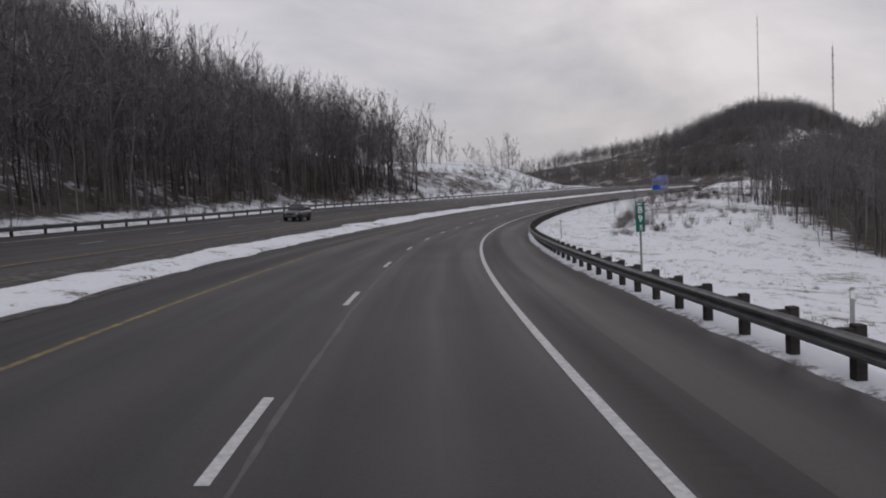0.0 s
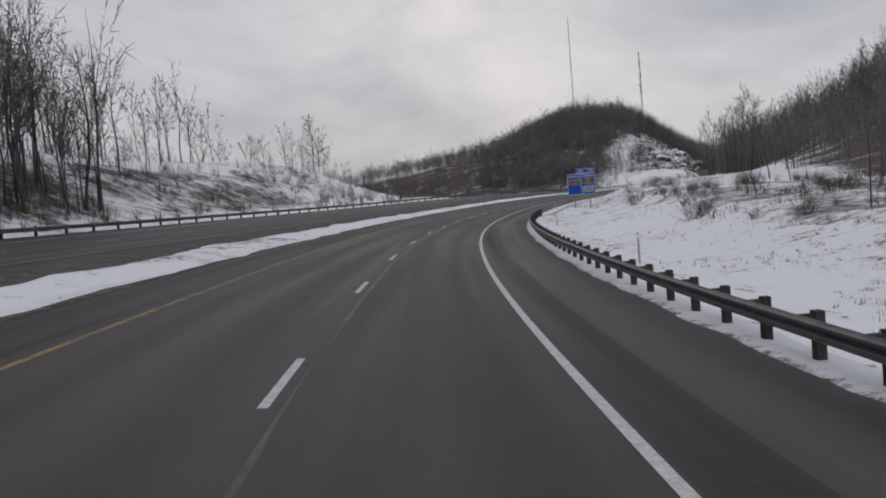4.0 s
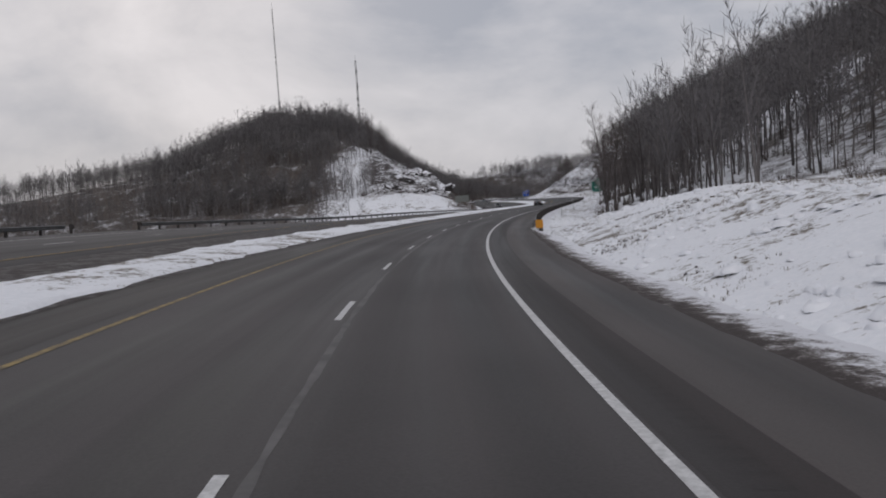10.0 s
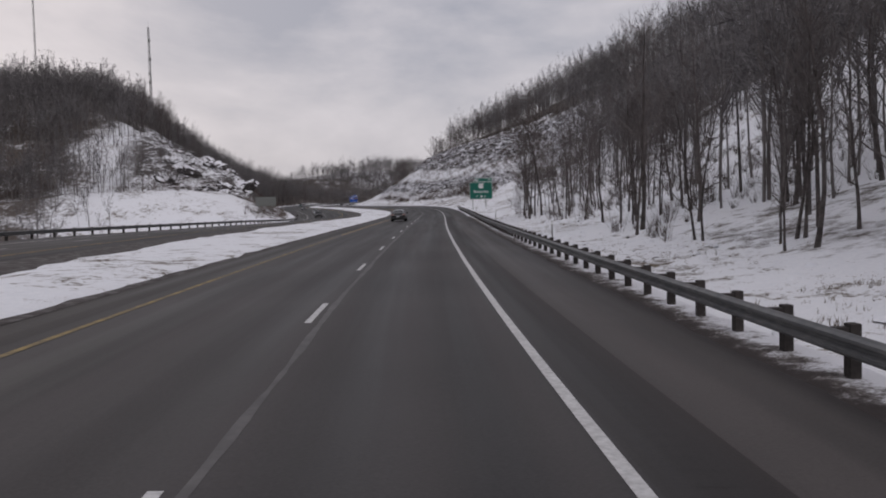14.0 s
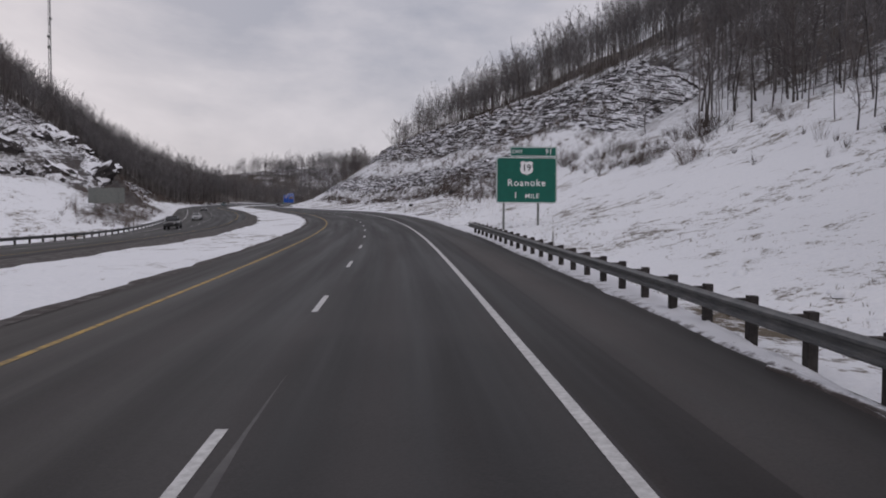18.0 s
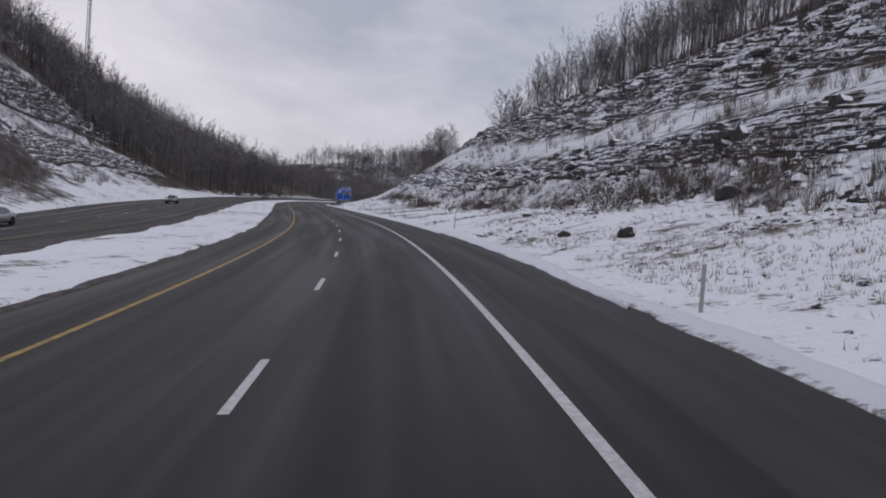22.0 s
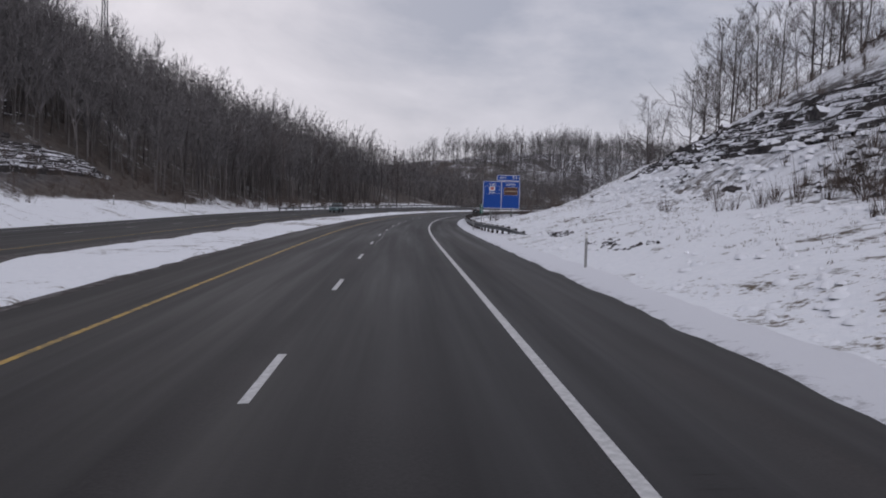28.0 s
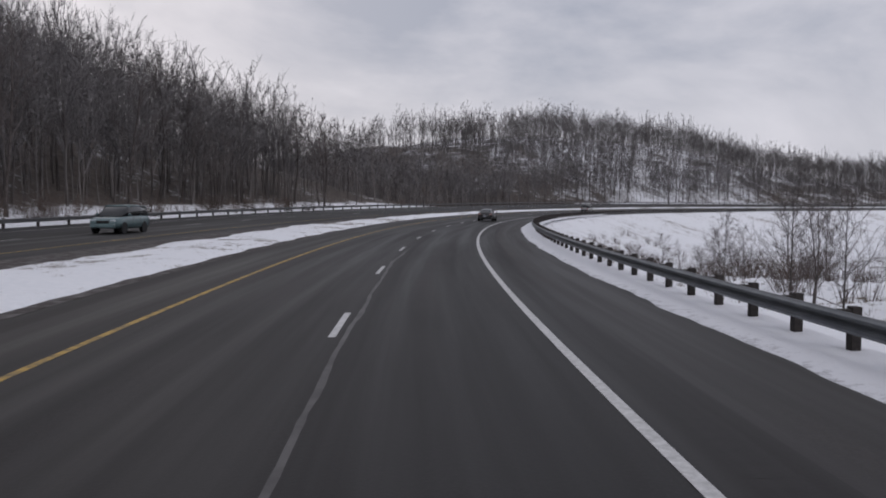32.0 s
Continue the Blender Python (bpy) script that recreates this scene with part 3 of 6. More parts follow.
def brushy(s, o):
    """Banks grown over with brush, where the snow is thin."""
    d = far_edge(s) - o
    return np.where(o < 0, 0.72 * np.interp(s, [630, 650, 722, 740], [0, 1, 1, 0]) * np.interp(d, [1, 3, 13, 17], [0, 1, 1, 0]) + 0.72 * np.interp(s, [70, 110, 235, 290], [0, 1, 1, 0]) * np.interp(d, [2, 5, 18, 26], [0, 1, 1, 0]) + 0.55 * np.interp(s, [690, 720, 880, 900], [0, 1, 1, 0]) * np.interp(d, [7, 9, 13, 16], [0, 1, 1, 0]) + 0.85 * np.interp(s, [838, 855, 890, 905], [0, 1, 1, 0]) * np.interp(d, [6, 9, 24, 30], [0, 1, 1, 0]) + 0.8 * np.interp(s, [1235, 1275, 1500, 1520], [0, 1, 1, 0]) * np.interp(d, [1, 4, 40, 60], [0, 1, 1, 0]),
                    0.62 * np.interp(s, [90, 120, 190, 215], [0, 1, 1, 0]) * np.interp(o, [14, 20, 36, 40], [0, 1, 1, 0]) + 0.5 * np.interp(s, [595, 620, 840, 860], [0, 1, 1, 0]) * np.maximum(np.interp(o, [7.5, 9.5, 15, 17, 22, 25], [0, .74, .78, 1, 1, 0]), .75 * np.interp(o, [28.5, 31, 37, 39], [0, 1, 1, 0])))


def rock_shows(s, o):
    dr, dl = o - RIGHT_EDGE, far_edge(s) - o
    r = cut_right(s) * np.interp(dr, [15, 18.5, 23, 26, 31, 34, 47, 52], [0, 0.5, 1, 0.25, 0.25, 1, 1, 0])
    l = cut_left(s) * np.interp(dl, [9, 14, 21, 24, 28, 32, 52, 60], [0, 0.9, 1, 0.4, 0.5, 1, 0.8, 0])
    bluff = np.interp(s, [668, 685, 745, 765], [0, .85, .85, 0]) * np.interp(dl, [4, 10, 50, 64], [0, 1, 1, 0])
    return np.where(o > 0, r, np.maximum(l, bluff))


ground = new("ground", mesh_of("ground", np.stack([gx, gy, gz], 2).reshape(-1, 3), grid_faces(*gss.shape)[:, ::-1], (M_LAND,), True,
                               attributes={"woods": np.maximum(wooded(gss, goo) * bare_floor(gss, goo), brushy(gss, goo)).ravel(), "rocky": rock_shows(gss, goo).ravel()}))
tagged(ground, "snow-covered hillsides with leaf litter and rock showing through", "ground", kind="structure")

# the country beyond: a wide apron that runs under the sheet's rim and out to the horizon, with low ridges
ang = np.radians(np.arange(0, 361, 3.0))
rad = np.concatenate([np.linspace(0, 500, 4), np.geomspace(650, 4200, 22)])
aa, rr_ = np.meshgrid(ang, rad, indexing="ij")
fx, fy = 300 + rr_ * np.cos(aa), 450 + rr_ * np.sin(aa)
fz = -22 + np.clip((rr_ - 600) / 1400, 0, 1) * (55 * (0.5 + rough(fx, fy, 700, 4, 50)) + 25)
country = new("backdrop", mesh_of("backdrop", np.stack([fx, fy, fz], 2).reshape(-1, 3), grid_faces(*aa.shape), (M_LAND,), True, attributes={"woods": np.full(fx.size, 1.5), "rocky": np.zeros(fx.size)}))
tagged(country, "distant wooded winter hills under snow", "distant hills", kind="structure")

# ---- pavements, median and lines ----
rs = np.arange(-150, 1500, 2.0)
road = tagged(ribbon("road", rs, [lambda s: snow_near(s) - .35, -6.3, -3.6, -1.8, 0, 2.1], [-.02, 0, 0, 0, 0, 0], M_ROAD), "worn dark grey asphalt carriageway with two lanes", "road", kind="structure")
edge_band = tagged(ribbon("road_edge", rs, [2.1, 2.5, 3.15], [0, 0, 0], M_EDGE), "darker strip of newer asphalt along the edge line", "road", kind="structure")
shoulder = tagged(ribbon("road_shoulder", rs, [3.15, 3.9, lambda s: right_edge(s) + 0.3, lambda s: right_edge(s) + 0.6], [0, -.005, -.01, -.3], M_SHOULDER), "dark paved hard shoulder beside the carriageway", "shoulder", kind="structure")
far_road = tagged(ribbon("far_road", rs, [lambda s: far_edge(s) - .3, far_edge, lambda s: .5 * (far_edge(s) + near_edge(s)), near_edge, lambda s: near_edge(s) + .3], [-.3, .02, .02, .0, -.3], M_ROAD),
                  "grey asphalt carriageway of the opposite direction", "road", kind="structure")
inner_edge = tagged(ribbon("road_edge", rs, [lambda s: snow_near(s) - .3, lambda s: snow_near(s) + .5, lambda s: yellow_at(s) - .8, lambda s: yellow_at(s) - .42], [-.01, .004, .004, .003], M_GUTTER), "darker strip of asphalt beside the yellow line", "road", kind="structure")
ms = np.arange(-150, 1500, 1.2)


def mound(k):
    def h(s):
        return 0.05 + 0.13 * math.sin(math.pi * k) * (0.4 + lattice(s / 3.1, s * 0 + k * 9, 4)) + 0.09 * (lattice(s / 0.9, s * 0 + k * 31, 5) - 0.5)
    return h


def across(k):
    def o(s):
        a = snow_near(s) + (0.45 * (lattice(s / 1.7, s * 0, 6) - 0.5) + 0.25 * (lattice(s / .6, s * 0, 8) - 0.5)) * (k < 0.1)
        b = snow_far(s) + (1.4 * (lattice(s / 4.3, s * 0, 7) - 0.5) + .5 * (lattice(s / .9, s * 0, 9) - .5)) * (k > 0.85)
        return a + (b - a) * k
    return o


ks = [0, 0.06, 0.14, 0.24, 0.36, 0.5, 0.64, 0.78, 0.9, 1.0]
median = tagged(ribbon("median", ms, [across(k) for k in ks], [-.12] + [mound(k) for k in ks[1:-1]] + [-.12], M_LAND), "grass median strip lying under wind-packed snow", "median", kind="structure")
verge = tagged(ribbon("verge", ms, [near_edge, lambda s: near_edge(s) + 0.5, lambda s: .5 * near_edge(s) + .5 * snow_far(s), snow_far, lambda s: snow_far(s) + 1.2], [-.02, .03, .05, .02, -.1], M_GRAVEL), "dirty gravel verge edged with dark slush", "verge", kind="structure")
inner_verge = tagged(ribbon("verge", ms, [lambda s: snow_near(s) - .6, lambda s: snow_near(s) - .1, lambda s: snow_near(s) + .22], [-.03, .015, .008], M_GRAVEL), "dirty gravel edge between asphalt and snow", "verge", kind="structure")


def line(name, s, o, width, mat, label, lift=0.006):
    f = o if callable(o) else (lambda q: q * 0 + o)
    ob = ribbon(name, s, [lambda q: f(q) - width / 2, lambda q: f(q) + width / 2], [lift, lift], mat)
    return tagged(ob, label, "road marking", kind="structure")


line("edge_line", rs, 1.96, 0.16, M_WHITE, "solid white edge line painted on asphalt")
line("edge_line", rs[rs < 440], yellow_at, 0.14, M_YELLOW_WORN, "faded yellow edge line, worn and dirty")
line("edge_line", rs[rs > 438], yellow_at, 0.14, M_YELLOW, "solid yellow edge line painted on asphalt")
line("edge_line", rs, lambda s: far_edge(s) + 3.4, 0.15, M_WHITE, "solid white edge line painted on asphalt", 0.03)
line("edge_line", rs, lambda s: near_edge(s) - 1.6, 0.13, M_YELLOW, "faded yellow edge line", 0.03)


def dashes(s_from, s_to, o, group, lift):
    """The broken lane line: strokes of 3.05 m, one every 12.19 m."""
    s = s_from
    while s < s_to:
        f = o if callable(o) else (lambda q: q * 0 + o)
        ob = ribbon("lane_dash", np.linspace(s, s + 3.05, 4), [lambda q: f(q) - 0.065, lambda q: f(q) + 0.065], [lift, lift], M_WHITE)
        ob.parent = road
        s += 12.19


dashes(6.55 - 12.19 * 4, 1250, dash_at, "lane dashes", 0.006)
dashes(-40, 1250, lambda s: 0.5 * (far_edge(s) + 3.4 + near_edge(s) - 1.6), "far lane dashes", 0.03)

# ---- guardrails ----
W_BEAM = [(0.0, 0.0), (0.02, 0.03), (0.075, 0.055), (0.075, 0.10), (0.0, 0.13), (0.0, 0.18), (0.075, 0.21), (0.075, 0.255), (0.02, 0.28), (0.0, 0.31)]


def guardrail(s_from, s_to, o, side, mat, label, spacing=1.905, flare=0.0, dip=0.0):
    """A W-beam on posts with offset blocks; side -1 faces the traffic to its left. flare: metres by which the first 25 m bend away; dip: metres over which the start comes up from the ground."""
    f = o if callable(o) else (lambda q: np.asarray(q, float) * 0 + o)

    def off(q):
        q = np.asarray(q, float)
        return f(q) + flare * np.clip((s_from + 26 - q) / 26, 0, 1) ** 2

    def sunken(q):
        return 0.60 * np.clip((s_from + dip - np.asarray(q, float)) / max(dip, .1), 0, 1) ** 1.5

    thing = new("guardrail")
    x, y = plan(s_from, float(off(s_from)))
    thing.location = (float(x), float(y), float(road_z(s_from, float(off(s_from)))))
    shift = Matrix.Translation(-thing.location)
    tagged(thing, label, "guardrail", "guardrails along the road")
    s = np.arange(s_from, s_to, 1.9)
    prof = [(side * a, 0.38 + b) for a, b in W_BEAM]
    prof = prof + [(a - side * 0.012, b) for a, b in prof[::-1]]
    n = len(prof)
    ss = np.repeat(s[:, None], n, 1)
    oo = off(s)[:, None] + np.array([p[0] for p in prof])[None]
    X, Y = plan(ss, oo)
    Z = road_z(ss, np.clip(off(s), -60, 5.9)[:, None]) + np.array([p[1] for p in prof])[None] - (sunken(s)[:, None] if dip else 0)
    v = np.stack([X, Y, Z], 2).reshape(-1, 3) - np.array(thing.location)
    i = np.arange(len(s) - 1)[:, None] * n + np.arange(n)[None]
    j = np.arange(len(s) - 1)[:, None] * n + (np.arange(n)[None] + 1) % n
    faces = np.stack([i, j, j + n, i + n], 2).reshape(-1, 4)
    beam = new("beam", mesh_of("beam", v, faces, (mat,)))
    beam.parent = thing
    bm = box(bmesh.new(), -0.075, 0.075, -0.09, 0.09, -0.9, 0.74, 0.008)
    first = part("post", bm, M_POST, None)
    post_mesh = first.data
    bpy.data.objects.remove(first)
    bm = box(bmesh.new(), -0.09, 0.09, -0.075, 0.075, 0.38, 0.70, 0.008)
    first = part("block", bm, M_POST, None)
    block_mesh = first.data
    bpy.data.objects.remove(first)
    q = s_from + .5 * dip
    while q < s_to:
        for name, me, k in (("post", post_mesh, 0.27), ("block", block_mesh, 0.10)):
            oc = float(off(q))
            px, py = plan(q, oc - side * k)
            ob = new(name, me)
            ob.parent = thing
            ob.matrix_local = shift @ pose(float(px), float(py), float(road_z(q, min(oc, 5.9))) - (float(sunken(q)) if dip else 0), 0, 0, heading(q))
        q += spacing
    return thing


RAIL_DARK = "weathered grey W-beam guardrail on dark posts beside the shoulder"
guardrail(-60.2, 211, lambda s: np.interp(s, [20, 190], [5.27, 5.6]), -1, M_STEEL, RAIL_DARK)
guardrail(334.2, 545.5, lambda s: np.interp(s, [480, 530], [5.55, 5.38]), -1, M_STEEL, "weathered grey W-beam guardrail with an amber end marker")
guardrail(803, 1180, 6.0, -1, M_GALV, "galvanised W-beam guardrail bending away and down into snow at its end", flare=2.5, dip=9.0)
guardrail(-120, 330, lambda s: far_edge(s) + 0.55, 1, M_STEEL, "weathered W-beam guardrail on the outer side of the far carriageway", 3.81)
guardrail(340, 662, lambda s: far_edge(s) + 0.55, 1, M_STEEL, "weathered W-beam guardrail on the outer side of the far carriageway", 3.81)
guardrail(905, 1300, lambda s: far_edge(s) + 0.55, 1, M_STEEL, "weathered W-beam guardrail on the outer side of the far carriageway", 3.81)

# ---- bare winter trees ----


def tube(p, r, sides):
    """A tapered tube through the points p with radii r: vertices and faces."""
    p, r = np.asarray(p, float), np.asarray(r, float)
    t = np.gradient(p, axis=0)
    t /= np.linalg.norm(t, axis=1)[:, None] + 1e-9
    ref = np.where(np.abs(t[:, 2:3]) > 0.9, np.array([[1.0, 0, 0]]), np.array([[0, 0, 1.0]]))
    a = np.cross(t, ref)
    a /= np.linalg.norm(a, axis=1)[:, None] + 1e-9
    b = np.cross(t, a)
    w = np.arange(sides) * 2 * math.pi / sides
    v = p[:, None] + r[:, None, None] * (np.cos(w)[None, :, None] * a[:, None] + np.sin(w)[None, :, None] * b[:, None])
    n = len(p)
    i = (np.arange(n - 1)[:, None] * sides + np.arange(sides)[None])
    j = (np.arange(n - 1)[:, None] * sides + (np.arange(sides)[None] + 1) % sides)
    return v.reshape(-1, 3), np.stack([i, j, j + sides, i + sides], 2).reshape(-1, 4)


def sweep(rng, start, way, length, bend, up, n):
    """A branch's wandering line."""
    p, q, w = [np.array(start, float)], np.array(start, float), np.array(way, float)
    for k in range(n):
        w = w + rng.normal(0, bend, 3) + np.array([0, 0, up])
        w /= np.linalg.norm(w)
        q = q + w * length / n
        p.append(q)
    return np.array(p), w


def grown(seed, height, girth, fork, spread, limbs, twigs, lean=0.06, rise_from=0.45, rise_to=1.1):
    """Trunk and crown meshes of a bare broad-leaved tree."""
    rng = np.random.default_rng(seed)
    trunk, w = sweep(rng, (0, 0, -0.3), (rng.normal(0, lean), rng.normal(0, lean), 1), height * 0.93, 0.045, 0.03, 9)
    k = np.linspace(0, 1, 10)
    rad = 0.72 * girth * (1 - k) ** 0.8 + 0.016
    rad[0] *= 1.35
    tv, tf = tube(trunk, rad, 6)
    vs, fs, base = [], [], 0

    def put(v, f):
        nonlocal base
        vs.append(v), fs.append(f + base)
        base += len(v)

    tips = []
    for i in range(limbs):
        u = fork + (0.97 - fork) * (i + rng.random()) / limbs
        at = np.array([np.interp(u, k, trunk[:, c]) for c in range(3)])
        ang = i * 2.4 + rng.normal(0, 0.5)
        rise = rng.uniform(rise_from, rise_to) + 0.5 * u
        way = np.array([math.cos(ang), math.sin(ang), rise])
        length = height * spread * (1.15 - u) * rng.uniform(0.7, 1.2) + 0.6
        p, w = sweep(rng, at, way / np.linalg.norm(way), length, 0.16, 0.07, 5)
        r0 = max(0.02, np.interp(u, k, rad) * 0.55)
        put(*tube(p, np.linspace(r0, 0.012, 6), 3))
        for j in range(6):
            g = 0.2 + 0.8 * (j + rng.random()) / 6
            a2 = np.array([np.interp(g, np.linspace(0, 1, 6), p[:, c]) for c in range(3)])
            d2 = way / np.linalg.norm(way) + rng.normal(0, 0.6, 3) + np.array([0, 0, 0.25])
            p2, w2 = sweep(rng, a2, d2 / np.linalg.norm(d2), length * rng.uniform(0.25, 0.5), 0.2, 0.08, 2)
            put(*tube(p2, np.linspace(max(0.012, r0 * 0.35), 0.006, 3), 3))
            tips.append((p2, w2))
    quads = []
    for p2, w2 in tips:
        for j in range(twigs):
            g = rng.uniform(0.1, 1)
            a3 = np.array([np.interp(g, np.linspace(0, 1, 3), p2[:, c]) for c in range(3)])
            d3 = w2 + rng.normal(0, 0.5, 3) + np.array([0, 0, 0.25])
            d3 /= np.linalg.norm(d3)
            side = np.cross(d3, rng.normal(0, 1, 3))
            side /= np.linalg.norm(side) + 1e-9
            ln = rng.uniform(0.5, 1.3) * height / 14
            quads.append(np.array([a3 - side * 0.011, a3 + side * 0.011, a3 + d3 * ln]))
    qv = np.concatenate(quads)
    fs = [q for f in fs for q in f.tolist()] + (np.arange(len(qv)).reshape(-1, 3) + base).tolist()
    return (tv, tf), (np.concatenate(vs + [qv]), fs)


TREES = []
for k, (height, girth, fork, spread, limbs, twigs) in enumerate([(16, .19, .24, .27, 18, 7), (18, .22, .32, .25, 18, 7), (13, .14, .2, .28, 17, 7), (15, .16, .32, .25, 16, 7), (11, .11, .18, .32, 16, 7), (17, .24, .36, .27, 18, 7), (12, .13, .07, .44, 26, 8), (14, .17, .10, .22, 40, 8)]):
    (tv, tf), (cv, cf) = grown(100 + k, height, girth, fork, spread, limbs, twigs, *((.02, -.15, .25) if k == 7 else (.06, .3, 1.0)))
    TREES.append((mesh_of("trunk", tv, tf, (M_BARK,), True), mesh_of("crown", cv, cf, (M_TWIG,), True)))


def tree(s, o, which, size, label, turn=0.0, group="bare trees beside the road"):
    x, y = plan(s, o)
    thing = new("tree")
    thing.matrix_basis = pose(float(x), float(y), float(land_z(s, o)) - 0.1, 0, 0, turn) @ Matrix.Diagonal((size, size, size, 1))
    for name, me in zip(("trunk", "crown"), TREES[which % len(TREES)]):
        p = new(name, me)
        p.parent = thing
    return tagged(thing, label, "tree", group)


# woods: slender trees of few faces, joined
def island_material(name, dark, pale):
    """Bark or twigs whose tone differs from stem to stem."""
    m = bpy.data.materials.new(name)
    m.use_nodes = True
    nd, ln = m.node_tree.nodes, m.node_tree.links
    b = nd["Principled BSDF"]
    b.inputs["Roughness"].default_value, b.inputs["Specular IOR Level"].default_value = 0.95, 0.2
    geo, co = nd.new("ShaderNodeNewGeometry"), nd.new("ShaderNodeTexCoord")
    n = nd.new("ShaderNodeTexNoise")
    n.inputs["Scale"].default_value, n.inputs["Detail"].default_value = 0.35, 5
    ln.new(co.outputs["Object"], n.inputs["Vector"])
    add = nd.new("ShaderNodeMath")
    add.operation = "MULTIPLY_ADD"
    add.inputs[1].default_value = 0.5
    ln.new(geo.outputs["Random Per Island"], add.inputs[0])
    ln.new(n.outputs["Fac"], add.inputs[2])
    rp = nd.new("ShaderNodeValToRGB")
    rp.color_ramp.elements[0].position, rp.color_ramp.elements[0].color = 0.42, (*dark, 1)
    rp.color_ramp.elements[1].position, rp.color_ramp.elements[1].color = 1.0, (*pale, 1)
    ln.new(add.outputs[0], rp.inputs["Fac"])
    ln.new(rp.outputs["Color"], b.inputs["Base Color"])
    return m


M_WOOD_BARK = island_material("woodland_bark", (0.050, 0.044, 0.042), (0.21, 0.193, 0.188))
# twigs paler and cooler than M_TWIG: distance haze is put into the colour
M_WOOD_TWIG = island_material("woodland_twigs", (0.080, 0.076, 0.078), (0.200, 0.189, 0.192))


def slim_tree(rng, height, girth, wide, limbs, twigs):
    """Trunk, limbs that reach out to a rounded crown, and fine twigs in its shell. wide: how stout the twigs are."""
    lean = rng.normal(0, 0.035, 2)
    k = np.array([0, .25, .5, .75, 1.0])
    trunk = np.stack([lean[0] * height * k + rng.normal(0, .14, 5) * (k > 0), lean[1] * height * k + rng.normal(0, .14, 5) * (k > 0), -0.6 + (height * .80 + .6) * k], 1)
    v, f = tube(trunk, girth * np.array([.72, .55, .38, .18, .05]), 3)
    vs, fs, base = [v], [f[:, [0, 1, 2]], f[:, [0, 2, 3]]], len(v)
    stem = 2 * len(f)

    def blade(a, b, w):
        nonlocal base
        d = b - a
        side = np.cross(d, rng.normal(0, 1, 3))
        side *= w / (np.linalg.norm(side) + 1e-9)
        vs.append(np.array([a - side, a + side, b]))
        fs.append(np.array([[0, 1, 2]]) + base)
        base += 3

    low = rng.uniform(.20, .42)
    mid = np.array([lean[0] * height * .7, lean[1] * height * .7, height * (low + 1.0) / 2])
    reach = np.array([height * rng.uniform(.17, .25), height * rng.uniform(.17, .25), height * (1.0 - low) / 2])
    for i in range(limbs):
        a, up = i * 2.4 + rng.normal(0, .5), rng.uniform(-.75, 1.0)
        flat = math.sqrt(max(0.05, 1 - up * up))
        end = mid + reach * np.array([math.cos(a) * flat, math.sin(a) * flat, up]) * rng.uniform(.60, .90)
        u = min(.97, max(low * .9, end[2] / height - rng.uniform(.10, .24)))
        at = np.array([np.interp(u, k, trunk[:, c]) for c in range(3)])
        w = end - at
        ln = np.linalg.norm(w)
        w = w / ln
        blade(at, end, min(wide, 2.0) * (0.020 * (1.3 - u) + .010))
        out = (end - mid) / reach
        out /= np.linalg.norm(out) + 1e-9
        for j in range(twigs):
            b = at + w * ln * rng.uniform(.35, 1)
            d = .45 * w + .5 * out + rng.normal(0, .55, 3) + np.array([0, 0, .08])
            d /= np.linalg.norm(d)
            blade(b, b + d * height * rng.uniform(.04, .09), wide * .023)
    return np.concatenate(vs), np.concatenate(fs), stem


_rng = np.random.default_rng(7)
SIZES = ((14, .15), (16, .17), (12, .12), (17, .19), (10, .10), (15, .14), (13, .13), (18, .2))
SLIM = [slim_tree(_rng, h, g, 1.3, 13, 9) for h, g in SIZES]
DENSE = [slim_tree(_rng, h, g, 1.5, 13, 11) for h, g in SIZES]
STOUT = [slim_tree(_rng, h, g * 1.1, 3.3, 10, 7) for h, g in SIZES]


def woods(label, spots, seed, kinds=SLIM, size=1.0):
    """One joined stand of trees at the given (s, o) spots."""
    rng = np.random.default_rng(seed)
    s, o = spots
    x, y = plan(s, o)
    z = land_z(s, o)
    vs, fs, slots, base = [], [], [], 0
    for i in range(len(s)):
        v, f, stem = kinds[rng.integers(len(kinds))]
        slots.append((np.arange(len(f)) < stem).astype(np.int32))
        a, k = rng.uniform(0, 6.28), size * rng.uniform(.72, 1.2)
        ca, sa = math.cos(a) * k, math.sin(a) * k
        w = np.empty_like(v)
        w[:, 0], w[:, 1], w[:, 2] = v[:, 0] * ca - v[:, 1] * sa + x[i], v[:, 0] * sa + v[:, 1] * ca + y[i], v[:, 2] * k + z[i]
        vs.append(w), fs.append(f + base)
        base += len(v)
    v, f = np.concatenate(vs), np.concatenate(fs)
    me = bpy.data.meshes.new("woods")
    me.vertices.add(len(v))
    me.vertices.foreach_set("co", v.ravel())
    me.loops.add(f.size)
    me.loops.foreach_set("vertex_index", f.ravel().astype(np.int32))
    me.polygons.add(len(f))
    me.polygons.foreach_set("loop_start", np.arange(len(f), dtype=np.int32) * 3)
    me.polygons.foreach_set("loop_total", np.full(len(f), 3, np.int32))
    me.materials.append(M_WOOD_TWIG)
    me.materials.append(M_WOOD_BARK)
    me.polygons.foreach_set("material_index", np.concatenate(slots))
    me.update(calc_edges=True)
    return tagged(new("woods", me), label, "woods", kind="stuff")


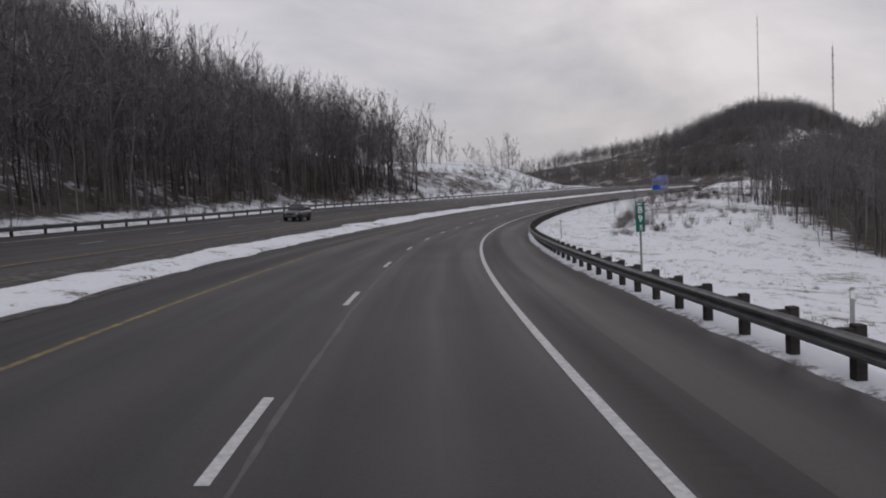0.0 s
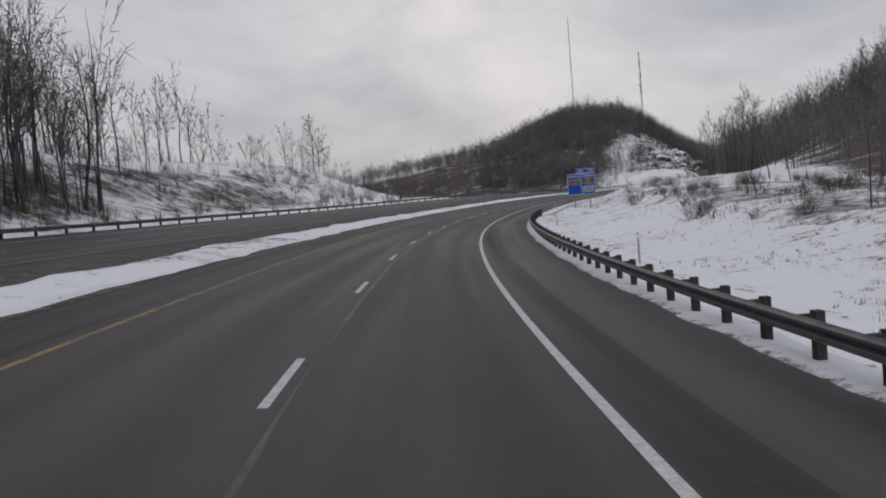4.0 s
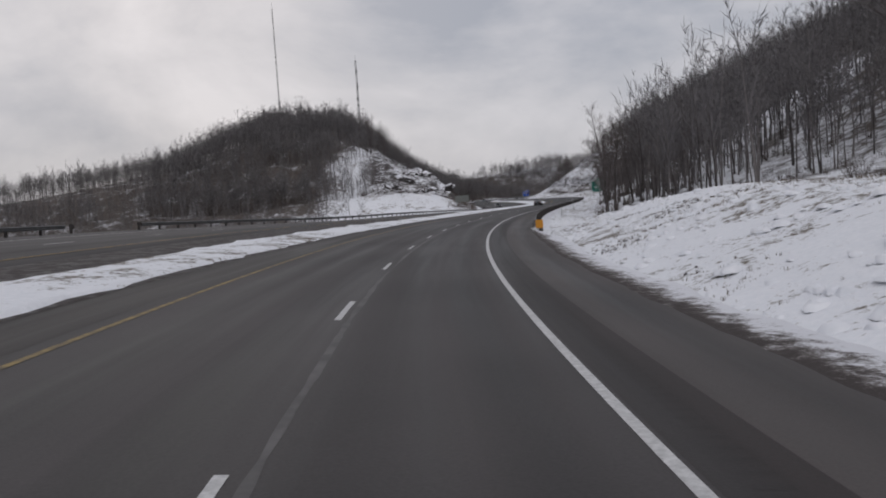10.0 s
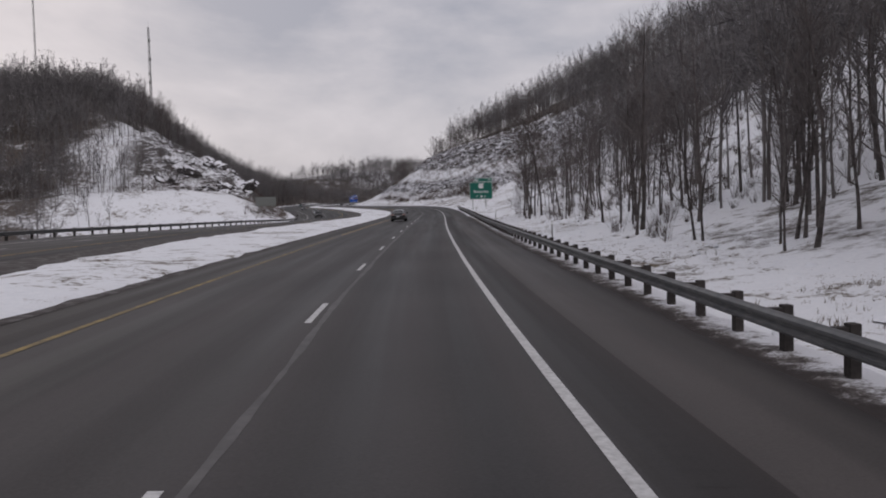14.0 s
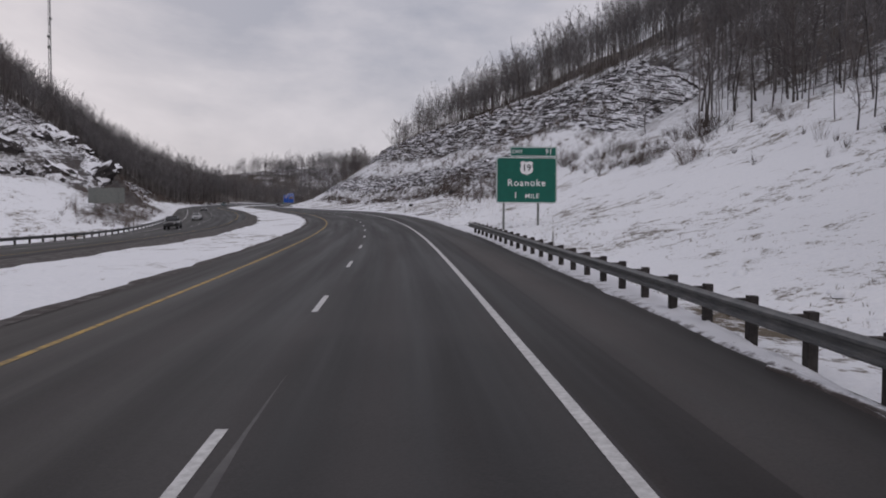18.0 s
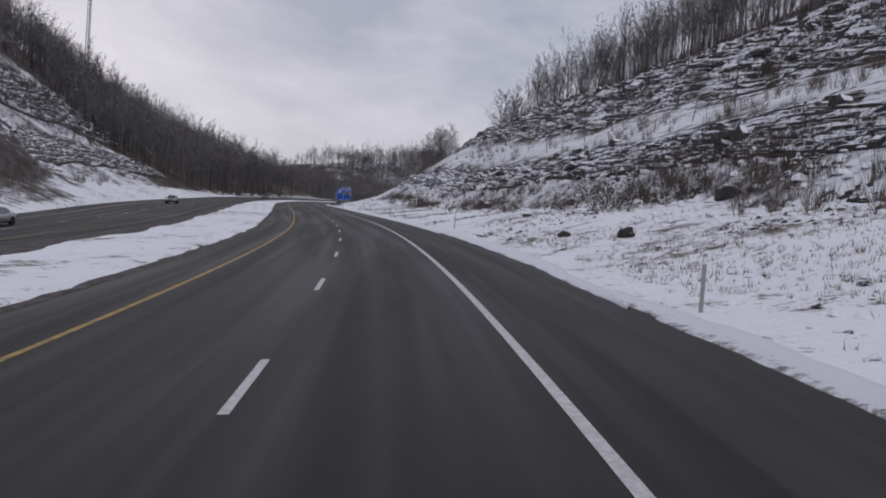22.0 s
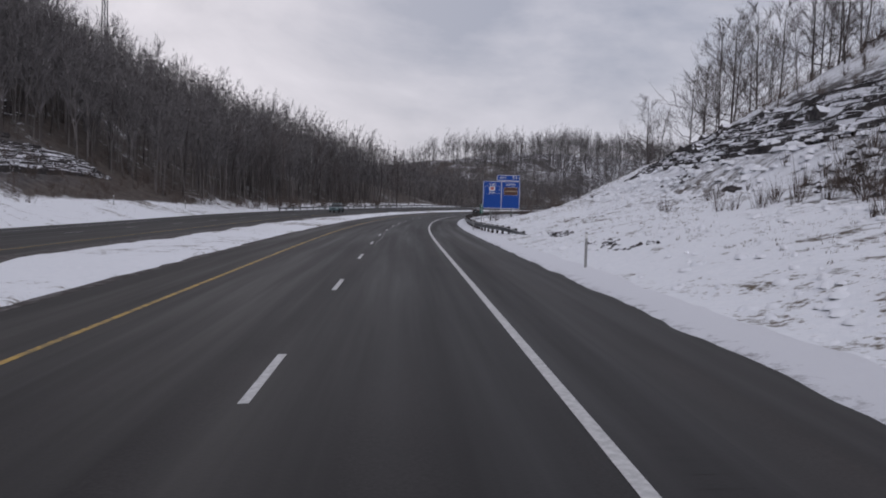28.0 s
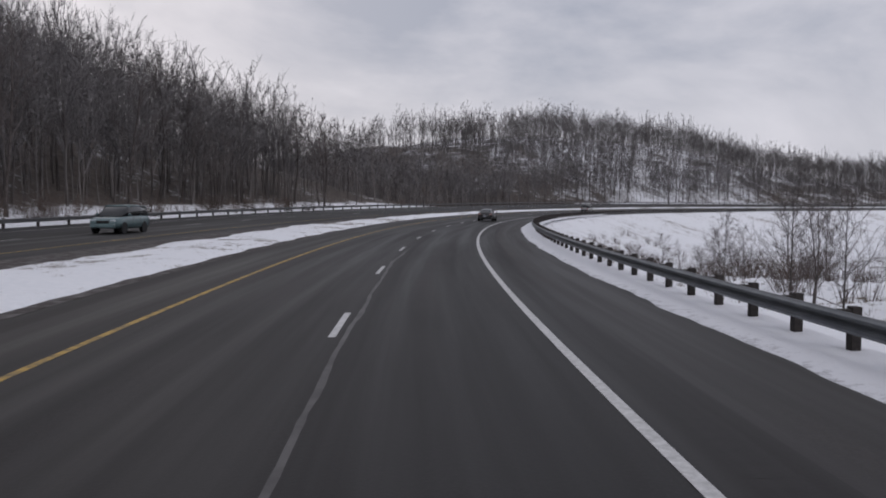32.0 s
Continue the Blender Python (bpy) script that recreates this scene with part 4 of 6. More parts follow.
def scatter(seed, s0, s1, o0, o1, count, floor=0.15, gamma=1.0):
    """Random spots in a stretch, kept where the land is wooded."""
    rng = np.random.default_rng(seed)
    s = rng.uniform(s0, s1, count)
    o = o0 + (o1 - o0) * rng.random(count) ** gamma
    keep = wooded(s, o) > np.maximum(floor, rng.random(count) * 0.98)
    return s[keep], o[keep]


woods("dense bare grey-brown woods climbing a snowy hillside", scatter(1, -40, 200, -36, -110, 2300, gamma=1.5), 1, DENSE, 1.15)
woods("thin bare woods on a low snowy knoll", scatter(2, 185, 340, -52, -120, 260), 2, STOUT)
woods("bare woods along a valley bottom", scatter(3, 330, 680, -75, -280, 1000), 3, STOUT)
woods("bare woods on a steep hill with radio masts", scatter(4, 668, 790, -60, -200, 2600, gamma=1.2), 4, STOUT, 1.1)
woods("bare woods above a rock cut on the far side", scatter(16, 790, 900, -60, -190, 1500, gamma=1.3), 16, STOUT, 1.08)
woods("dense bare woods rising from the far carriageway", scatter(5, 855, 1000, -40, -140, 1650, gamma=1.5), 5, DENSE, 1.2)
woods("dense bare woods on a hill along the far carriageway", scatter(15, 1000, 1160, -36, -160, 1400, gamma=1.4), 15, STOUT)
woods("bare woods along the crest of a far hill", scatter(14, 1150, 1500, -75, -140, 1100), 14, STOUT)
woods("bare woods on a hill round the far bend", scatter(6, 1150, 1480, -36, -120, 2400, gamma=1.4), 6, STOUT)
woods("bare woods beside a snowy slope", scatter(7, 40, 335, 20, 130, 1500, gamma=1.2), 7, DENSE, 0.72)
woods("dark bare woods below a snowy shoulder", scatter(13, 60, 195, 36, 75, 700), 13, DENSE, 0.85)
woods("bare woods on a steep snowy slope close to the road", scatter(8, 345, 640, 19, 125, 2700, gamma=1.15), 8, DENSE, 1.1)
woods("bare woods along the top of a rock cut", scatter(9, 600, 870, 53, 115, 1400, gamma=1.9), 9, DENSE)
woods("bare woods on distant slopes beyond a valley", scatter(12, 640, 1000, -200, -325, 1500), 12, STOUT)
woods("bare woods beyond a snowy hollow", scatter(10, 890, 1400, 60, 170, 800), 10, STOUT)


def fringe(seed, count, s0, s1, d0, d1):
    """Spots along the edge of the woods past the far carriageway."""
    rng = np.random.default_rng(seed)
    s = rng.uniform(s0, s1, count)
    return s, far_edge(s) - rng.uniform(d0, d1, count)


_spots = np.random.default_rng(25)
woods("thin bare trees on a snowy slope above the road", (_spots.uniform(540, 604, 60), _spots.uniform(35, 58, 60)), 25, SLIM, 0.8)
woods("bare trees on a snowy bluff", fringe(22, 60, 671, 712, 34, 60), 22, SLIM, 0.62)

# trees near enough to tell apart
BARE = ["tall slender bare tree with dark bark in the snow", "bare forked hardwood with fine grey twigs", "young bare tree with upswept branches", "straight-trunked bare tree with a high crown", "small spreading bare tree among brush", "old bare tree with heavy limbs and a broken top", "bushy bare tree with many stems fanning out from its foot", "tall narrow bare tree with short side branches"]
trng = np.random.default_rng(11)


def stand(count, s0, s1, o0, o1, lo, hi, edge=None, kinds=(0, 1, 2, 3, 4, 5)):
    for i in range(count):
        s, o = trng.uniform(s0, s1), trng.uniform(o0, o1)
        if edge:
            o = edge(s) - o
        k = kinds[int(trng.integers(len(kinds)))]
        tree(s, o, k, trng.uniform(lo, hi), BARE[k], trng.uniform(0, 360))


stand(48, 366, 440, 13.5, 27, 0.58, 0.86)
stand(34, 436, 512, 14, 25, 0.5, 0.76)
stand(18, 368, 515, 12, 19, 0.3, 0.55)
stand(10, 520, 552, 34, 48, 0.6, 0.9)
stand(9, 560, 600, 44, 52, 0.6, 0.95)
stand(12, 190, 285, 16, 30, 0.3, 0.55, far_edge)
stand(9, 120, 200, 30, 42, 0.35, 0.6)
stand(8, 290, 335, 30, 42, 0.6, 0.9)
stand(10, 640, 800, 52, 58, 0.6, 0.9)
stand(9, 818, 831, 32, 41, 0.6, 0.85, None, (4, 6, 6))
stand(6, 844, 858, 33, 40, 0.7, 0.95, None, (4, 6, 6))
stand(10, 655, 790, 30, 38, 0.25, 0.45)
stand(10, 885, 960, 16, 34, 0.2, 0.42, None, (2, 4, 6, 6))
stand(9, 905, 940, 18, 30, 0.3, 0.48, None, (4, 6, 6))
stand(8, 715, 860, 34, 44, 0.6, 0.9, far_edge)
stand(26, 20, 184, 5, 14, 0.8, 1.12, far_edge)
stand(20, 892, 1000, 5, 12, 0.85, 1.15, far_edge)
stand(14, 698, 800, 47, 56, 1.0, 1.35, far_edge)
for s, o, k, size in ((272.6, -51.0, 7, 0.95), (245, -46, 4, 0.75), (262, -50, 2, 0.6), (311, 34, 5, 0.95), (316, 36, 1, 0.9), (305, 33, 0, 0.85), (803, 50, 2, 0.8),
                      (828, 53, 6, 1.2), (829, 55, 4, 1.4), (832.6, 58.6, 6, 1.25), (834, 57, 4, 1.5), (849, 35, 6, 1.1), (851, 37, 6, 1.2), (853.5, 38, 4, 1.2), (847, 38.5, 6, 1.15), (825, 35, 6, 0.95), (823.5, 37, 4, 1.0), (866, 30.5, 6, 0.85), (872.5, 33.2, 2, .75), (903.5, 36.2, 1, 1.15), (905, 38.5, 5, 1.1), (908, 42, 3, 1.1),
                      (890.5, -76, 1, 0.9), (887, -73, 5, 0.95), (893, -78, 0, 0.9), (884, -70, 2, 1.0), (100, 17, 4, 0.5), (150, 22, 4, 0.5), (905, 17, 4, 0.3), (574, 45, 6, 1.25), (574.8, 46, 4, 1.1),
                      (495.5, 13.0, 2, 1.25), (493.5, 13.6, 4, 1.25), (490.5, 13.2, 2, 1.1), (486.5, 12.8, 4, 1.3), (486.9, 14.4, 2, 1.15), (490.4, 13.9, 4, 1.1), (335, 34.5, 2, 1.7), (337, 36, 4, 1.8), (896.3, 13.1, 4, 0.30), (882.5, 10.6, 6, 0.30), (879.5, 10.0, 4, 0.30), (878.9, 10.5, 6, 0.28), (884, 12, 2, 0.3), (120.9, 14.6, 4, 0.33), (109.8, 18.0, 4, 0.28), (97.2, 18.5, 2, 0.36), (95.1, 18.1, 4, 0.4), (225.7, 35.6, 2, 0.75), (216.2, 36.4, 2, 0.7), (332, 38, 2, 1.5), (496.4, 12.6, 6, 0.42), (495.2, 12.2, 6, 0.36), (582, 38.8, 3, 0.9), (583, 39.6, 5, 0.85), (586, 44.8, 3, 0.9), (587.5, 45.5, 2, 0.9), (513, 17, 4, 0.9)):
    tree(s, o, k, size, BARE[k], s * 37 % 360)

# ---- road signs ----


def lettering(text, height, mat, parent, x, z, y=-0.012, spacing=1.0, align="CENTER"):
    """Raised letters on a panel, in Blender's own font."""
    cu = bpy.data.curves.new("lettering", "FONT")
    cu.body, cu.align_x, cu.align_y, cu.extrude, cu.space_character, cu.resolution_u = text, align, "CENTER", 0.004, spacing, 3
    cu.size = height / 0.70
    cu.offset = 0.012 * height
    tmp = bpy.data.objects.new("lettering", cu)
    me = bpy.data.meshes.new_from_object(tmp)
    bpy.data.objects.remove(tmp)
    bpy.data.curves.remove(cu)
    me.materials.clear()
    me.materials.append(mat)
    ob = new("lettering", me)
    ob.parent = parent
    ob.matrix_local = pose(x, y, z, 90, 0, 0)
    return ob


def plate(bm, x0, x1, z0, z1, y0, y1, r):
    """An upright plate with rounded corners, from y0 (front) to y1 (back)."""
    pts = []
    for cx, cz, a0 in ((x1 - r, z1 - r, 0), (x0 + r, z1 - r, 90), (x0 + r, z0 + r, 180), (x1 - r, z0 + r, 270)):
        for k in range(5):
            a = radians(a0 + 22.5 * k)
            pts.append((cx + r * math.cos(a), cz + r * math.sin(a)))
    f = [bm.verts.new((x, y0, z)) for x, z in pts]
    b = [bm.verts.new((x, y1, z)) for x, z in pts]
    bm.faces.new(f)
    bm.faces.new(b[::-1])
    n = len(pts)
    for i in range(n):
        bm.faces.new((f[i], b[i], b[(i + 1) % n], f[(i + 1) % n]))
    bmesh.ops.recalc_face_normals(bm, faces=bm.faces[:])
    return bm


def rim(bm, x0, x1, z0, z1, w, y0, y1, r):
    """A rounded border line of width w."""
    def loop(inset):
        q = []
        rr = max(r - inset, 0.01)
        for cx, cz, a0 in ((x1 - inset - rr, z1 - inset - rr, 0), (x0 + inset + rr, z1 - inset - rr, 90), (x0 + inset + rr, z0 + inset + rr, 180), (x1 - inset - rr, z0 + inset + rr, 270)):
            for k in range(5):
                a = radians(a0 + 22.5 * k)
                q.append((cx + rr * math.cos(a), cz + rr * math.sin(a)))
        return q
    o, i = loop(0), loop(w)
    a = [bm.verts.new((x, y0, z)) for x, z in o]
    b = [bm.verts.new((x, y0, z)) for x, z in i]
    c = [bm.verts.new((x, y1, z)) for x, z in o]
    d = [bm.verts.new((x, y1, z)) for x, z in i]
    n = len(o)
    for k in range(n):
        j = (k + 1) % n
        bm.faces.new((a[k], a[j], b[j], b[k]))
        bm.faces.new((a[k], c[k], c[j], a[j]))
        bm.faces.new((b[k], b[j], d[j], d[k]))
    bmesh.ops.recalc_face_normals(bm, faces=bm.faces[:])
    return bm


def i_beam(bm, x, z0, z1, w=0.15, d=0.2, y=0.08):
    box(bm, x - w / 2, x + w / 2, y, y + 0.015, z0, z1)
    box(bm, x - w / 2, x + w / 2, y + d - 0.015, y + d, z0, z1)
    box(bm, x - 0.008, x + 0.008, y + 0.015, y + d - 0.015, z0, z1)
    return bm


def sign_base(name, s, o, turn, label, foot):
    thing = new(name)
    x, y = plan(s, o)
    thing.matrix_basis = pose(float(x), float(y), float(glide(RISE, s)), 0, 0, heading(s) + turn)
    return tagged(thing, label, "road sign", "guide signs")


def panel(thing, x0, x1, z0, z1, mat, name="panel", r=0.2):
    p = part(name, plate(bmesh.new(), x0, x1, z0, z1, 0.0, 0.02, r), mat, thing)
    part("border", rim(bmesh.new(), x0 + 0.03, x1 - 0.03, z0 + 0.03, z1 - 0.03, 0.05, -0.006, 0.0, r), M_SIGNWHITE, p, "white reflective border line")
    for k in (0.2, 0.5, 0.8):
        part("stiffener", box(bmesh.new(), x0 + 0.05, x1 - 0.05, 0.022, 0.06, z0 + (z1 - z0) * k - 0.03, z0 + (z1 - z0) * k + 0.03), M_GREYSIGN, p)
    return p


def bars(parent, x0, x1, z, h, mat, gaps):
    """Plain bars for names that are not lettered."""
    rng = random.Random(int(x0 * 100 + z * 10))
    x = x0
    while x < x1:
        w = min(rng.uniform(0.10, 0.2), x1 - x)
        part("bar", box(bmesh.new(), x, x + w * 0.8, -0.016, -0.010, z - h / 2, z + h / 2), mat, parent)
        x += w


def service_sign(s, o, z0, z1, width, label, left_word, right_word, boards, tab_x0, diesel=False, turn=0.0):
    t = sign_base("service_sign", s, o, turn, label, -1.5)
    w = width / 2
    p = panel(t, -w, w, z0, z1, M_BLUE)
    part("divider", box(bmesh.new(), -0.03, 0.03, -0.006, 0, z0 + 0.06, z1 - 0.06), M_SIGNWHITE, p)
    tab = panel(t, tab_x0, w - 0.05, z1 + 0.02, z1 + 0.74, M_BLUE, "exit_panel", 0.1)
    lettering("EXIT", 0.25, M_SIGNWHITE, tab, tab_x0 + 0.75, z1 + 0.37, spacing=1.1)
    lettering("91", 0.38, M_SIGNWHITE, tab, w - 0.65, z1 + 0.38, spacing=1.1)
    lettering(left_word, 0.27, M_SIGNWHITE, p, -w / 2, z1 - 0.42, spacing=1.08)
    lettering(right_word, 0.27, M_SIGNWHITE, p, w / 2, z1 - 0.42, spacing=1.08)
    for cx, cz, bw, bh, mat, ink, rows in boards:
        b = part("board", plate(bmesh.new(), cx - bw / 2, cx + bw / 2, cz - bh / 2, cz + bh / 2, -0.010, -0.001, 0.03), mat, p)
        part("border", rim(bmesh.new(), cx - bw / 2, cx + bw / 2, cz - bh / 2, cz + bh / 2, 0.02, -0.014, -0.010, 0.03), M_SIGNWHITE, b)
        for k, frac in enumerate(rows):
            z = cz + bh * 0.5 - bh * (k + 0.7) / (len(rows) + 0.4)
            bars(b, cx - bw * frac / 2, cx + bw * frac / 2, z, bh * 0.13, ink, 0.03)
    if diesel:
        cx, cz = -w / 2, z1 - 1.06
        b = part("board", rim(bmesh.new(), cx - 0.85, cx + 0.85, cz - 0.52, cz + 0.46, 0.015, -0.008, 0.0, 0.03), M_SIGNWHITE, p)
        e = bmesh.new()
        plate(e, cx - 0.36, cx + 0.36, cz - 0.12, cz + 0.40, -0.012, -0.001, 0.16)
        part("emblem", e, M_SIGNWHITE, p, "white emblem with a red block")
        part("emblem_centre", box(bmesh.new(), cx - 0.2, cx + 0.2, -0.018, -0.012, cz, cz + 0.32), M_RED, p)
        lettering("Diesel", 0.2, M_SIGNWHITE, p, cx, cz - 0.32)
    for x in (-w * 0.55, w * 0.55):
        part("post", i_beam(bmesh.new(), x, -2.6, z1 - 0.1), M_GREYSIGN, t, "grey steel post")
    return t


M_RED = material("emblem_red", (0.45, 0.06, 0.05), 0.5)
M_FADED = material("faded_board", (0.30, 0.34, 0.36), 0.6, second=(0.24, 0.29, 0.33), scale=3)
M_INK = material("faded_ink", (0.10, 0.14, 0.24), 0.6)
M_CREAM = material("board_letters", (0.42, 0.34, 0.26), 0.6)
service_sign(243.4, 9.65, 1.22, 4.6, 4.5, "blue service sign for lodging and camping on two posts in snow", "LODGING", "CAMPING",
             [(-1.12, 3.32, 1.75, 1.0, M_BROWN, M_CREAM, (0.8, 0.62)), (1.12, 3.38, 1.72, 1.0, M_BROWN, M_CREAM, (0.7, 0.5, 0.8)), (1.14, 2.1, 1.7, 1.02, M_FADED, M_INK, (0.6, 0.75, 0.85))], -0.72, turn=-4)
service_sign(851.0, 10.15, 2.0, 5.28, 4.4, "blue gas and food sign on two posts behind a guardrail", "GAS", "FOOD",
             [(1.1, 4.1, 1.65, 0.95, M_BROWN, M_CREAM, (0.85,))], -0.6, diesel=True, turn=-3)

# the green exit sign
gsign = sign_base("exit_sign", 552.3, 10.75, -4, "large green exit sign for Roanoke on two posts behind a guardrail", -1.2)
p = panel(gsign, -2.38, 2.38, 2.22, 5.82, M_GREEN, r=0.26)
tab = panel(gsign, -1.32, 2.36, 5.84, 6.64, M_GREEN, "exit_panel", 0.1)
lettering("EXIT", 0.26, M_SIGNWHITE, tab, -0.72, 6.22, spacing=1.1)
lettering("91", 0.38, M_SIGNWHITE, tab, 1.72, 6.24, spacing=1.05)
shield = bmesh.new()
outline = [(-.5, .42), (-.3, .52), (0, .44), (.3, .52), (.5, .42), (.43, .2), (.52, -.12), (.42, -.38), (.2, -.46), (0, -.56), (-.2, -.46), (-.42, -.38), (-.52, -.12), (-.43, .2)]
sf = [shield.verts.new((x, -0.012, 4.98 + z)) for x, z in outline]
sb = [shield.verts.new((x, -0.001, 4.98 + z)) for x, z in outline]
shield.faces.new(sf[::-1])
for i in range(len(sf)):
    shield.faces.new((sf[i], sb[i], sb[(i + 1) % len(sf)], sf[(i + 1) % len(sf)]))
bmesh.ops.recalc_face_normals(shield, faces=shield.faces[:])
route = part("route_shield", shield, M_SIGNWHITE, p, "white route shield")
lettering("19", 0.50, M_BLACK, route, 0, 4.97, -0.02)
lettering("Roanoke", 0.52, M_SIGNWHITE, p, 0, 3.80, spacing=1.15)
lettering("1", 0.50, M_SIGNWHITE, p, -0.85, 2.82)
lettering("MILE", 0.36, M_SIGNWHITE, p, 0.45, 2.78, spacing=1.1)
for x in (-1.75, 0.95):
    part("post", i_beam(bmesh.new(), x, -2.6, 5.7), M_GREYSIGN, gsign, "grey steel post")


def mile_marker(s, o, z0, digits, small, label):
    t = new("mile_marker")
    x, y = plan(s, o)
    t.matrix_basis = pose(float(x), float(y), float(glide(RISE, s)), 0, 0, heading(s) - 3)
    tagged(t, label, "mile marker", "mile markers")
    pn = part("panel", plate(bmesh.new(), -0.16, 0.16, z0, z0 + 1.05, 0, 0.006, 0.03), M_GREEN, t)
    lettering("MILE", 0.07, M_SIGNWHITE, pn, 0, z0 + 0.97, -0.006)
    for k, dgt in enumerate(digits):
        lettering(dgt, 0.24, M_SIGNWHITE, pn, 0, z0 + 0.76 - 0.31 * k, -0.006)
    lettering(small, 0.18, M_SIGNWHITE, pn, 0.02, z0 + 0.14, -0.006)
    part("post", box(bmesh.new(), -0.035, 0.035, 0.008, 0.05, -1.6, z0 + 1.0, 0.006), M_GREYSIGN, t)
    return t


mile_marker(29.0, 7.35, 1.06, "89", "5", "green mile marker on a steel post behind the guardrail")
mile_marker(846.8, 7.7, 1.46, "90", ".0", "green mile marker on a steel post by the service sign")

# back of a sign on the far verge
bs = sign_base("guide_sign", 655, -43, 180, "grey back of a large sign beside the far carriageway", -1)
pp = part("panel", plate(bmesh.new(), -3.2, 3.2, 1.5, 4.4, 0, 0.02, 0.1), M_GREYSIGN, bs)
for x in (-2.0, 2.0):
    part("post", i_beam(bmesh.new(), x, -6.0, 4.3), M_GREYSIGN, bs, "grey steel post")
for k in (2.0, 2.9, 3.8):
    part("stiffener", box(bmesh.new(), -3.15, 3.15, 0.022, 0.07, k - 0.05, k + 0.05), M_GREYSIGN, pp)


M_STAKE = material("stake_pale_grey", (0.34, 0.34, 0.33), 0.7, second=(0.22, 0.22, 0.22), scale=5, vary=0.2)


def delineator(s, o, height=1.25):
    t = new("delineator_post")
    t.matrix_basis = place(s, o, -0.3)
    tagged(t, "thin grey delineator post with a small reflector in snow", "post", "delineator posts")
    part("stake", box(bmesh.new(), -0.045, 0.045, -0.012, 0.012, 0, height + 0.3, 0.004), M_STAKE, t)
    part("reflector", box(bmesh.new(), -0.04, 0.04, -0.018, -0.013, height + 0.08, height + 0.24, 0.003), M_SIGNWHITE, t, "white reflector")
    return t


for s, o in ((15.6, 8.2), (73.4, 8.1), (97.2, 8.1), (140, 8.1), (185, 8.0), (230, 6.6), (273.6, 7.4), (384, 7.9), (430, 7.9), (478, 7.9), (530, 8.0), (576.5, 7.6), (612, 6.6), (657, 6.9), (697, 6.0), (740, 6.1), (781, 6.3), (825, 5.8),
             (896, 8.3), (856, -38.2), (876, -36.5), (905, -33)):
    delineator(s, o)

# amber marker on the guardrail's end
em = new("end_marker")
em.matrix_basis = place(333.6, 5.62, 0, on_land=False)
tagged(em, "amber striped end marker on the guardrail terminal", "marker")
part("face", plate(bmesh.new(), -0.28, 0.28, 0.28, 0.90, -0.04, 0.0, 0.04), M_ORANGE, em)
part("backing", box(bmesh.new(), -0.24, 0.24, 0.002, 0.10, 0.25, 0.84, 0.02), M_STEEL, em)
part("strut", box(bmesh.new(), -0.06, 0.06, 0.02, 0.14, -0.3, 0.25), M_POST, em)

# ---- radio masts on the hill ----


def mast(s, o, z0, z1, width, label, dishes=()):
    t = new("radio_mast")
    x, y = plan(s, o)
    t.location = (float(x), float(y), 0)
    tagged(t, label, "radio mast", "radio masts")
    legs = [(width * math.cos(a), width * math.sin(a)) for a in (0.3, 2.4, 4.5)]
    n = int((z1 - z0) / (width * 3.2))
    for k, (lx, ly) in enumerate(legs):
        v, f = tube([(lx, ly, z0), (lx * 0.5, ly * 0.5, z1)], [width * 0.15, width * 0.11], 5)
        ob = new("leg", mesh_of("leg", v, f, (M_MAST,)))
        ob.parent = t
    vs, fs, base = [], [], 0
    for i in range(n):
        za, zb = z0 + (z1 - z0) * i / n, z0 + (z1 - z0) * (i + 1) / n
        ka, kb = 1 - 0.5 * i / n, 1 - 0.5 * (i + 1) / n
        for k in range(3):
            a, b = legs[k], legs[(k + 1) % 3]
            for p0, p1 in (((a[0] * ka, a[1] * ka, za), (b[0] * kb, b[1] * kb, zb)), ((b[0] * ka, b[1] * ka, za), (a[0] * ka, a[1] * ka, za))):
                v, f = tube([p0, p1], [width * 0.07] * 2, 3)
                vs.append(v), fs.append(f + base)
                base += len(v)
    lat = new("lattice", mesh_of("lattice", np.concatenate(vs), np.concatenate(fs), (M_MAST,)))
    lat.parent = t
    for z, a in dishes:
        bm = bmesh.new()
        bmesh.ops.create_cone(bm, cap_ends=True, segments=14, radius1=1.1, radius2=0.7, depth=0.7, matrix=pose(1.2 * math.cos(a), 1.2 * math.sin(a), z, 90, 0, math.degrees(a) + 90))
        part("dish", bm, M_GREYSIGN, t, "round grey antenna dish")
    v, f = tube([(0, 0, z1 - 1), (0, 0, z1 + 5)], [0.12, 0.06], 5)
    ob = new("antenna", mesh_of("antenna", v, f, (M_MAST,)))
    ob.parent = t
    return t


M_MAST = material("mast_steel", (0.10, 0.10, 0.105), 0.6, metal=0.2, second=(0.14, 0.14, 0.145), scale=0.2)
mast(910, -178, float(land_z(910, -178)) - .5, 169.5, 0.72, "very tall slender guyed radio mast on a wooded hill")
mast(1006, -162, float(land_z(1006, -162)) - .5, 148.5, 1.35, "lattice radio tower with dishes on a wooded hill", ((124, 0.5), (113, 2.0), (106, 3.6), (138, 4.4)))

# ---- rock ledges, boulders, shrubs and weeds ----


